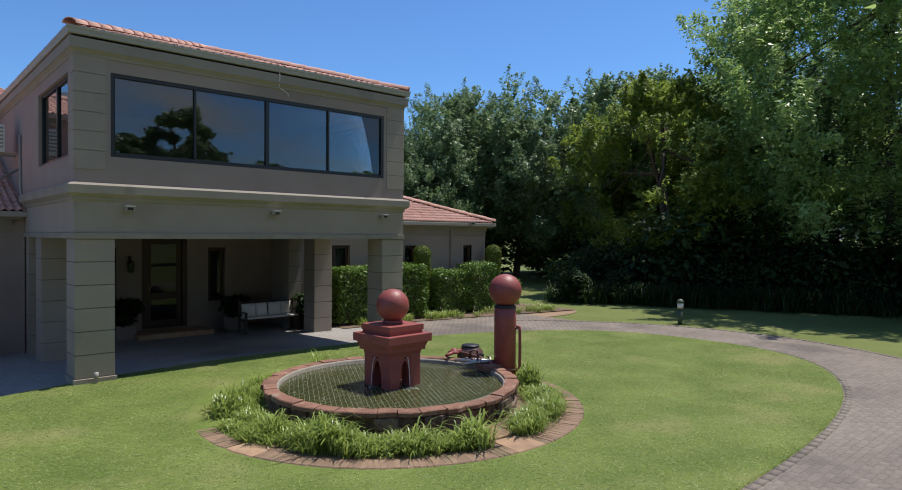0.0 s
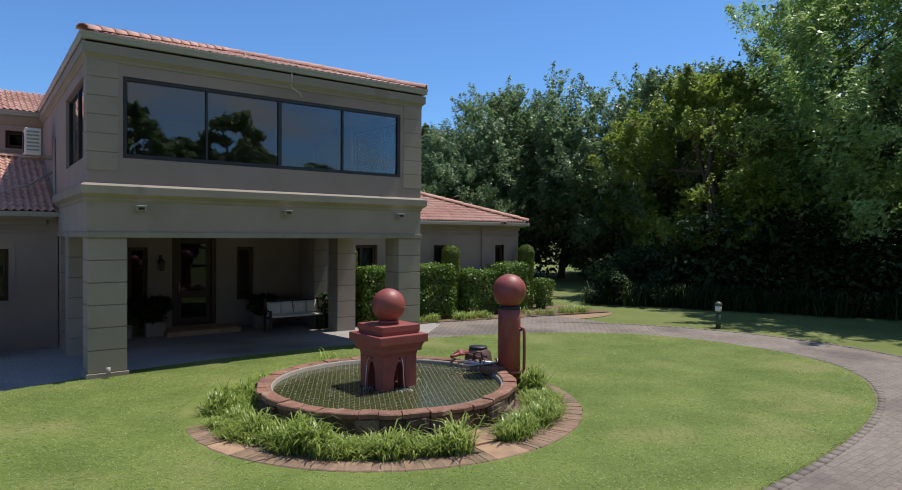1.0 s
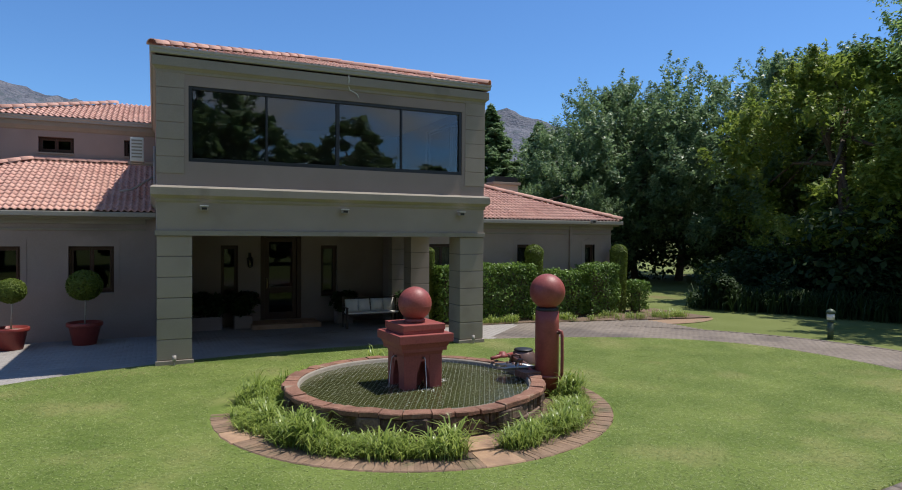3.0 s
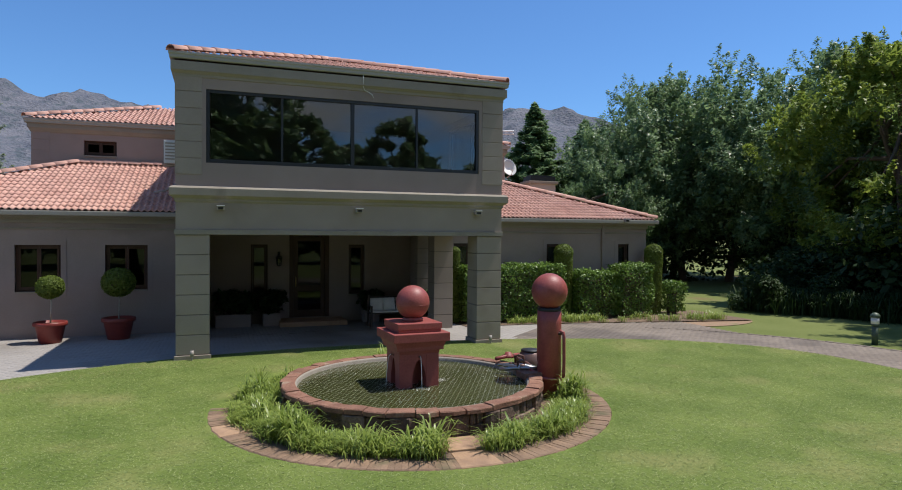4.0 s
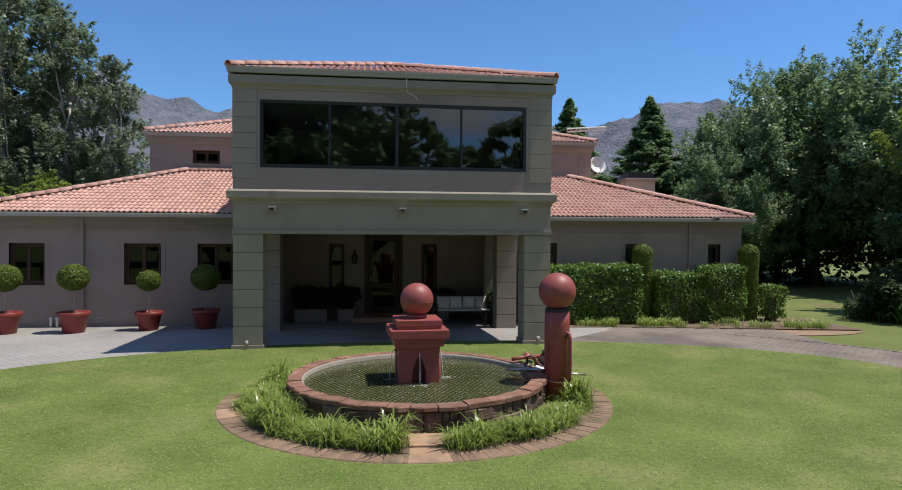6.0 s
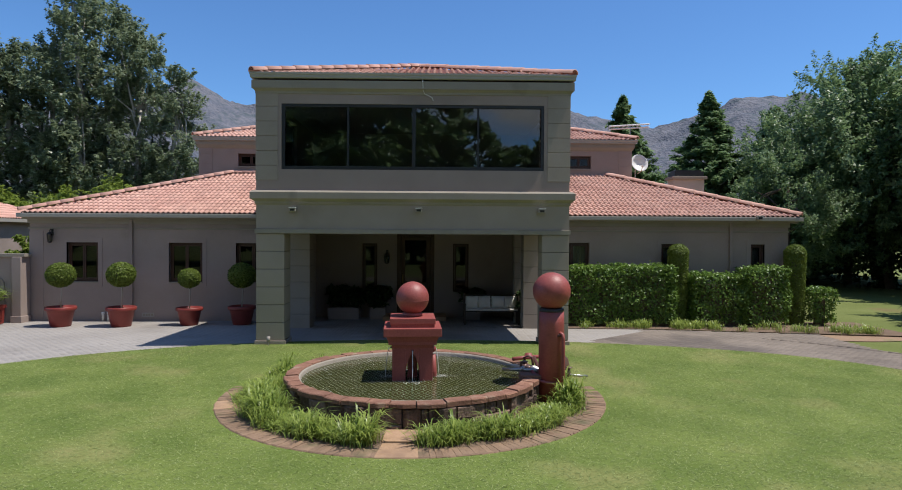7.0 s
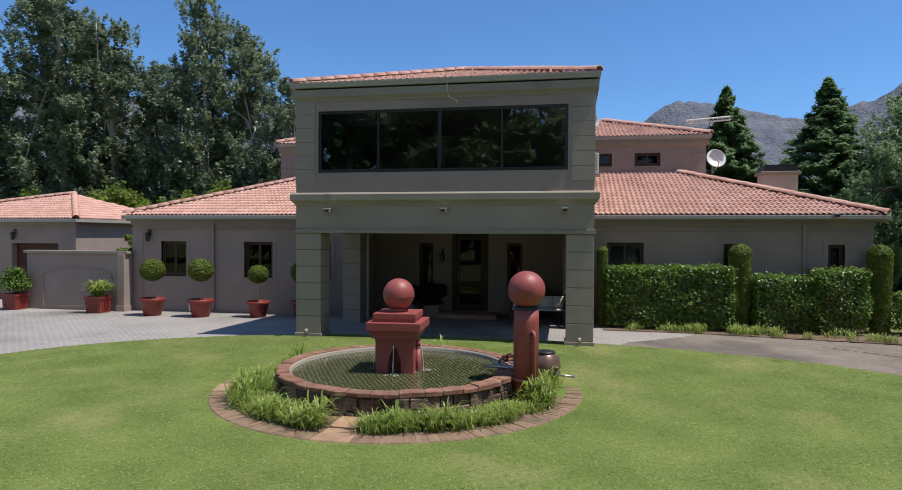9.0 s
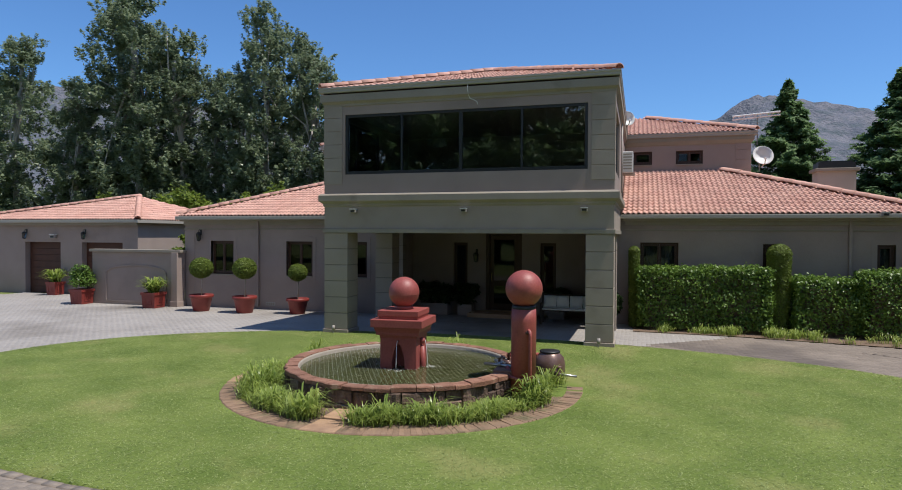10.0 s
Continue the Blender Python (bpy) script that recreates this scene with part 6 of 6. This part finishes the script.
# ---- mountains, distance haze in their colour ----
ang = np.linspace(-1.45, 1.45, 420)
rr = np.linspace(0, 1, 60)
v = []
for s in rr:
    for a in ang:
        deg = math.degrees(a)
        el = 8.8 + 3.5 * math.exp(-((deg - 21.5) / 4.2) ** 2) + 2.1 * math.exp(-((deg - 11) / 6.5) ** 2) + 2.4 * math.exp(-((deg + 10.5) / 5.0) ** 2) + 2.2 * math.exp(-((deg + 27.5) / 5.5) ** 2) - 0.2 * math.exp(-((deg + 3) / 5) ** 2) + 2.0 * math.exp(-((deg - 45) / 14) ** 2)
        R = 1300 + 1100 * s
        px, py = -R * math.sin(a), R * math.cos(a)
        n1 = noise.fractal(Vector((deg * 0.16, s * 3.0, 1.7)), 1.0, 2.0, 6)
        n2 = noise.ridged_multi_fractal(Vector((px * 0.0035, py * 0.0035, 0.3)), 1.0, 2.1, 5, 1.0, 2.0)
        hgt = math.tan(radians(el)) * 2400 * (s ** 0.75) * (1 + 0.05 * n1) + (n2 - 1.0) * 48 * s ** 0.5
        v.append((px, py, hgt - 6))
n = len(ang)
f = [(i * n + j, i * n + j + 1, (i + 1) * n + j + 1, (i + 1) * n + j) for i in range(len(rr) - 1) for j in range(n - 1)]
setting(arrays("mountain", v, f, M_ROCK), "bare rocky mountains in the distance, haze painted into their blue-grey colour", "mountain")

# ---- pots, lamps, furniture ----


def topiary_pot(x, y, s, ball_r, ball_z, seed):
    g = thing("potted_topiary", "clipped ball topiary in a round red pot", "plant pot", (x, y, 0.012), "potted topiary balls")
    part("pot", lathe([(0.25 * s, 0), (0.27 * s, 0.02), (0.36 * s, 0.46 * s), (0.365 * s, 0.47 * s), (0.41 * s, 0.48 * s), (0.415 * s, 0.5 * s), (0.415 * s, 0.56 * s), (0.4 * s, 0.58 * s), (0.365 * s, 0.575 * s), (0.35 * s, 0.5 * s)], 36), M_POT, g, smooth=True)
    part("soil", lathe([(0.355 * s, 0.5 * s), (0.2 * s, 0.53 * s)], 24), M_SOIL, g)
    part("stem", tube([(0, 0, 0.5 * s), (0.02, 0.01, (0.5 * s + ball_z) / 2), (0, 0, ball_z)], 0.02, 7), M_PALEBARK, g, smooth=True)
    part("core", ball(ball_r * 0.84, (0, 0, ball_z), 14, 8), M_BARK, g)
    ball_foliage("foliage", (0, 0, ball_z), ball_r, 5200, 0.045, L_TOPI, seed, g, 0.92)
    return g


topiary_pot(-4.07, 16.65, 1.0, 0.385, 1.5, 101)
topiary_pot(-2.32, 16.65, 1.0, 0.39, 1.52, 102)
topiary_pot(-0.46, 16.95, 0.92, 0.31, 1.4, 103)
topiary_pot(1.05, 17.1, 0.98, 0.4, 1.48, 104)


def box_pot(x, y, w, h, seed, leafy, name="potted_plant"):
    g = thing(name, "green shrub in a square red pot with relief panels" if leafy else "leafy fern in a square red pot with relief panels", "plant pot", (x, y, 0.012), "square red pots")
    t = w / 2
    bm = bmesh.new()
    cols = [[bm.verts.new((sx * o, sy * o, z)) for sx, sy in ((-1, -1), (1, -1), (1, 1), (-1, 1))] for o, z in ((t * 0.86, 0), (t * 0.95, h - 0.09), (t * 1.04, h - 0.09), (t * 1.04, h), (t * 0.9, h), (t * 0.9, h - 0.08))]
    for p, q in zip(cols, cols[1:]):
        for i in range(4):
            bm.faces.new((p[i], p[(i + 1) % 4], q[(i + 1) % 4], q[i]))
    bm.faces.new(list(reversed(cols[0])))
    part("pot", bm, M_POT, g)
    for k in range(4):
        ob = part("relief", boxes((-t * 0.5, t * 0.5, -t * 0.945, -t * 0.88, h * 0.2, h * 0.24), (-t * 0.5, t * 0.5, -t * 0.955, -t * 0.88, h * 0.68, h * 0.72), (-t * 0.5, -t * 0.45, -t * 0.95, -t * 0.88, h * 0.24, h * 0.68), (t * 0.45, t * 0.5, -t * 0.95, -t * 0.88, h * 0.24, h * 0.68), (-t * 0.15, t * 0.15, -t * 0.95, -t * 0.88, h * 0.36, h * 0.56), bevel=0.006), M_POT, g)
        ob.matrix_basis = pose(0, 0, 0, 0, 0, 90 * k)
    part("soil", boxes((-t * 0.88, t * 0.88, -t * 0.88, t * 0.88, h - 0.12, h - 0.07)), M_SOIL, g)
    rg = np.random.default_rng(seed)
    if leafy:
        c = rg.normal(size=(16, 3)) * np.array([0.13, 0.13, 0.15]) + np.array([0, 0, h + 0.42])
        p, nrm = clump_points(c, np.full(16, 0.25), 3400, rg)
        p[:, 2] = np.maximum(p[:, 2], h - 0.06)
        v, f = leaf_quads(p, nrm, 0.06, rg)
    else:
        roots = np.zeros((150, 3)) + np.array([0, 0, h - 0.08]) + np.concatenate([rg.normal(0, 0.07, (150, 2)), np.zeros((150, 1))], 1)
        v, f = blades(roots, rg.uniform(0.3, 0.72, 150), 0.5, 0.03, rg)
    arrays("foliage", v, f, L_HEDGE if leafy else L_STRAP, g)
    return g


box_pot(-6.35, 16.95, 0.6, 0.56, 111, False)
box_pot(-9.85, 17.15, 0.6, 0.56, 112, True)
box_pot(-13.9, 19.6, 0.52, 0.56, 113, False)


def wall_lantern(x, y, z):
    g = thing("wall_lantern", "black iron wall lantern with glass sides", "lantern", (x, y, z), "wall lanterns")
    part("bracket", tube([(0, 0, 0.2), (0, -0.08, 0.26), (0, -0.13, 0.22), (0, -0.13, 0.16)], 0.012, 6), M_BLACK, g)
    part("backplate", boxes((-0.04, 0.04, -0.015, 0.0, 0.06, 0.28), bevel=0.006), M_BLACK, g)
    part("roof", lathe([(0.1, 0.1), (0.06, 0.15), (0.02, 0.17)], 6, (0, -0.13, 0)), M_BLACK, g)
    part("glass", lathe([(0.06, -0.12), (0.085, 0.1)], 6, (0, -0.13, 0)), M_CLEAR, g, "clear glass sides")
    for i in range(6):
        a = math.pi * i / 3
        part("bar", tube([(0.065 * math.cos(a), -0.13 + 0.065 * math.sin(a), -0.13), (0.09 * math.cos(a), -0.13 + 0.09 * math.sin(a), 0.11)], 0.008, 5), M_BLACK, g)
    part("base", lathe([(0.03, -0.17), (0.07, -0.14), (0.07, -0.12)], 6, (0, -0.13, 0)), M_BLACK, g)


wall_lantern(-5.05, WY - 0.003, 2.6)
wall_lantern(-16.1, GAY - 0.003, 2.6)
wall_lantern(-12.75, GAY - 0.003, 2.6)
wall_lantern(5.25, PORCH_Y - 0.003, 1.95)


def flood(x, y, z, s=1.0):
    g = thing("floodlight", "small white floodlight fixed to the beam", "floodlight", (x, y, z), "floodlights")
    part("mount", boxes((-0.03 * s, 0.03 * s, -0.06, 0.0, -0.02, 0.03), bevel=0.005), M_BLACK, g)
    part("housing", boxes((-0.085 * s, 0.085 * s, -0.17, -0.05, -0.05 * s, 0.045 * s), bevel=0.012), M_PIPE, g)
    part("visor", boxes((-0.095 * s, 0.095 * s, -0.2, -0.04, 0.047 * s, 0.062 * s), bevel=0.004), M_WHITE, g, "white top visor")
    part("lens", boxes((-0.06 * s, 0.06 * s, -0.178, -0.171, -0.035 * s, 0.02 * s)), M_BLACK, g, "dark lens")


for x in (3.54, 6.48, 9.37):
    flood(x, PY - 0.002, 3.31, 0.85)
flood(16.9, EY - 0.06, 3.32)
flood(-14.45, GAY - 0.003, 2.55, 1.6)

# loose cable hanging from the cornice
cable = tagged(thing("loose_cable", "", "cable"), "loose pale cable hanging from the cornice")
part("cable", tube([(6.56, PY - 0.1, 6.36), (6.56, PY - 0.12, 6.25), (6.57, PY - 0.05, 6.12), (6.6, PY - 0.04, 6.04), (6.7, PY - 0.04, 6.0), (6.78, PY - 0.05, 5.95), (6.8, PY - 0.06, 5.88)], 0.011, 6), M_CURTAIN, cable, smooth=True)

# spikes of the column base lamps
for x in (2.98, 9.72):
    g = thing("ground_spotlight", "small grey spotlight at the column's foot", "spotlight", (x, PY - 0.12, 0.14), "column spotlights")
    part("stake", tube([(0, 0, 0.0), (0, 0, 0.1)], 0.015, 6), M_PIPE, g)
    part("head", tube([(0, 0, 0.08), (0, 0.02, 0.2)], 0.04, 10), M_PIPE, g, smooth=True)


def air_unit(x, y, z, sx, clear=0.0):
    g = thing("air_conditioner", "white outdoor air-conditioning unit on the side wall", "air conditioner", (x, y, z), "air-conditioning units")
    part("case", boxes((0, sx * 0.34, -0.42, 0.42, 0, 0.66) if sx > 0 else (sx * 0.34, 0, -0.42, 0.42, 0, 0.66), bevel=0.02), M_WHITE, g)
    part("grille", tube([(sx * 0.35, 0.0, 0.33), (sx * 0.36, 0.0, 0.33)], 0.26, 24), M_BLACK, g, "dark round fan grille")
    for i in range(6):
        part("slat", boxes((0.04, abs(sx) * 0.3, -0.432, -0.421, 0.1 + i * 0.09, 0.14 + i * 0.09) if sx > 0 else (-0.3, -0.04, -0.432, -0.421, 0.1 + i * 0.09, 0.14 + i * 0.09)), M_GUTTER, g)
    for yb in (-0.3, 0.26):
        part("bracket", boxes((min(-sx * clear, sx * 0.4), max(-sx * clear, sx * 0.4), yb, yb + 0.04, -0.04, 0)), M_PIPE, g)


air_unit(PX0 - 0.3, 18.9, 4.78, -1, 0.3)
air_unit(PX1, 19.0, 4.7, 1)
pipe = tagged(thing("conduit", "", "pipe"), "pale conduit pipes running down to the roof")
part("pipe", tube([(PX0 - 0.03, 18.3, 5.2), (PX0 - 0.03, 18.3, 3.95), (PX0 - 0.05, 17.9, 3.6), (PX0 - 0.05, 17.5, 3.5)], 0.03, 8), M_PIPE, pipe, smooth=True)
part("pipe", tube([(PX0 - 0.02, 18.6, 4.4), (PX0 - 0.6, 18.6, 4.0), (PX0 - 0.9, 18.6, 3.95)], 0.03, 8), M_PIPE, pipe, smooth=True)
part("pipe", tube([(PX1 + 0.02, 17.8, 6.1), (PX1 + 0.02, 17.8, 4.0)], 0.03, 8), M_PIPE, pipe, smooth=True)


def dish(x, y, z, r, tilt, turn, label):
    g = thing("satellite_dish", label, "satellite dish", (x, y, z), rz=turn)
    b = lathe([(0.0001, 0.0), (r * 0.35, 0.02 * r / 0.4), (r * 0.7, 0.09 * r / 0.4), (r, 0.19 * r / 0.4), (r * 1.01, 0.2 * r / 0.4), (r * 0.99, 0.21 * r / 0.4), (r * 0.68, 0.1 * r / 0.4), (0.0001, 0.012)], 36, closed=False)
    bmesh.ops.rotate(b, verts=b.verts, matrix=Matrix.Rotation(radians(tilt), 3, "X"))
    part("reflector", b, M_WHITE, g, smooth=True)
    part("arm", tube([(0, 0, -r), (0, -r * 0.9, -r * 0.75), (0, -r * 1.15, -r * 0.3)], 0.018, 6), M_METAL, g)
    part("receiver", boxes((-0.04, 0.04, -r * 1.25, -r * 1.05, -r * 0.35, -r * 0.15), bevel=0.01), M_WHITE, g)
    part("mast", tube([(0, 0.05, 0), (0, 0.18, -0.05), (0, 0.18, -r * 1.4)], 0.025, 8), M_METAL, g)


dish(14.72, 22.7, 5.53, 0.35, 72, 10, "large white satellite dish on the upper wall")
dish(PX1 + 0.1, 19.4, 6.5, 0.24, 80, 25, "small pinkish satellite dish beside the gutter")

ant = thing("aerial", "bare metal television aerial on the roof", "aerial", (14.75, 23.8, 6.2))
part("mast", tube([(0, 0, -0.1), (0, 0, 1.1)], 0.022, 8), M_METAL, ant)
part("boom", tube([(-0.85, 0.1, 1.02), (0.75, -0.1, 1.1)], 0.034, 8), M_WHITE, ant)
part("boom", tube([(-0.85, 0.1, 0.9), (0.75, -0.1, 0.98)], 0.03, 8), M_WHITE, ant)
for i in range(9):
    x = -0.8 + i * 0.19
    part("rod", tube([(x, -0.35, 1.03 + 0.05 * x), (x, 0.35, 1.03 + 0.05 * x)], 0.008, 6), M_WHITE, ant)

# garden bollard light
bol = thing("bollard_light", "short green post light with a pale domed head", "bollard light", (19.65, 10.44, -0.03))
M_GREEN = mat("green_paint", (0.05, 0.08, 0.05), (0.08, 0.11, 0.07), 6, 60, 0.5, 0.05)
part("post", lathe([(0.075, 0.0), (0.075, 0.5)], 20), M_GREEN, bol, smooth=True)
part("collar", lathe([(0.09, 0.5), (0.1, 0.53), (0.09, 0.55)], 20), M_GREEN, bol, smooth=True)
part("lens", lathe([(0.095, 0.55), (0.1, 0.72)], 20), M_WHITE, bol, "pale frosted lens", True)
part("dome", lathe([(0.12, 0.72), (0.11, 0.78), (0.07, 0.83), (0.01, 0.85)], 20), M_GREEN, bol, "domed top", True)

# porch bench with four cushions
bench = thing("bench", "dark slatted bench along the porch wall", "bench", (8.57, 17.3, 0.0))
M_DARKWOOD = mat("bench_wood", (0.03, 0.02, 0.014), (0.06, 0.04, 0.028), 4, 40, 0.55, 0.1)
for i in range(4):
    part("seat_slat", boxes((-0.85, 0.85, -0.25 + i * 0.125, -0.14 + i * 0.125, 0.42, 0.45), bevel=0.006), M_DARKWOOD, bench)
for i in range(3):
    part("back_slat", boxes((-0.85, 0.85, 0.24, 0.265, 0.52 + i * 0.14, 0.62 + i * 0.14), bevel=0.006), M_DARKWOOD, bench)
for sx in (-0.82, 0.82):
    for sy, hh in ((-0.22, 0.62), (0.22, 0.95)):
        part("leg", boxes((sx - 0.03, sx + 0.03, sy - 0.03, sy + 0.03, 0.0, hh), bevel=0.006), M_DARKWOOD, bench)
    part("armrest", boxes((sx - 0.035, sx + 0.035, -0.25, 0.25, 0.62, 0.65), bevel=0.008), M_DARKWOOD, bench)
part("seat_pad", boxes((-0.8, 0.8, -0.24, 0.2, 0.452, 0.5), bevel=0.02), M_CUSHION, bench, "pale seat pad")
for i in range(4):
    c = tagged(thing("cushion", "", "cushion", (7.97 + i * 0.4, 17.38, 0.5), "bench cushions", rz=random.uniform(-9, 9)), "square off-white scatter cushion on the bench")
    bm = boxes((-0.19, 0.19, -0.05, 0.05, 0.0, 0.37))
    bmesh.ops.subdivide_edges(bm, edges=bm.edges, cuts=4, use_grid_fill=True)
    for vv in bm.verts:
        e = (1 - (vv.co.x / 0.19) ** 2) * (1 - ((vv.co.z - 0.185) / 0.185) ** 2)
        vv.co.y *= 0.35 + 1.1 * max(0, e) ** 0.5
    bmesh.ops.rotate(bm, verts=bm.verts, matrix=Matrix.Rotation(radians(-14), 3, "X"))
    part("cover", bm, M_CUSHION, c, smooth=True)

# leafy planters beside the front door, porch shade put into the leaf colour
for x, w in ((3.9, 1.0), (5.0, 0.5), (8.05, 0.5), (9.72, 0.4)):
    g = thing("porch_planter", "low plastered planter on the porch, its leaves coloured dark as porch shade", "planter", (x, 18.55 if x < 9 else 17.2, -0.01), "porch planters")
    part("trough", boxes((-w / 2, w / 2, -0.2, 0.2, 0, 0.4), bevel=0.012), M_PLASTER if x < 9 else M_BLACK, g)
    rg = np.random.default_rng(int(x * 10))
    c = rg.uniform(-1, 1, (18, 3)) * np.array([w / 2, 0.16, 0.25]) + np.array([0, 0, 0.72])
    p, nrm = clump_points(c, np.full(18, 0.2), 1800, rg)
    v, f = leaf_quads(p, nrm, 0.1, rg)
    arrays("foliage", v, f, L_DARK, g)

# air bricks and small pipes low on the wing wall
vent = setting(thing("air_brick", "", "vent", (-2.1, WY - 0.012, 0.2)), "pale air brick low in the wall")
part("frame", boxes((-0.19, 0.19, 0, 0.01, -0.06, 0.06)), M_GUTTER, vent)
for i in range(4):
    part("slot", boxes((-0.16 + i * 0.085, -0.1 + i * 0.085, -0.004, 0.002, -0.035, 0.035)), M_TRIM, vent)
for dx in (0.0, 0.17):
    s = tagged(thing("standpipe", "", "pipe", (-3.42 + dx, WY - 0.15, 0.0), "standpipes"), "short white capped standpipe by the wall")
    part("pipe", tube([(0, 0, -0.01), (0, 0, 0.22), (0.0, -0.02, 0.27)], 0.035, 10), M_WHITE, s, smooth=True)
    part("cap", lathe([(0.045, 0.24), (0.045, 0.3)], 14), M_WHITE, s, smooth=True)
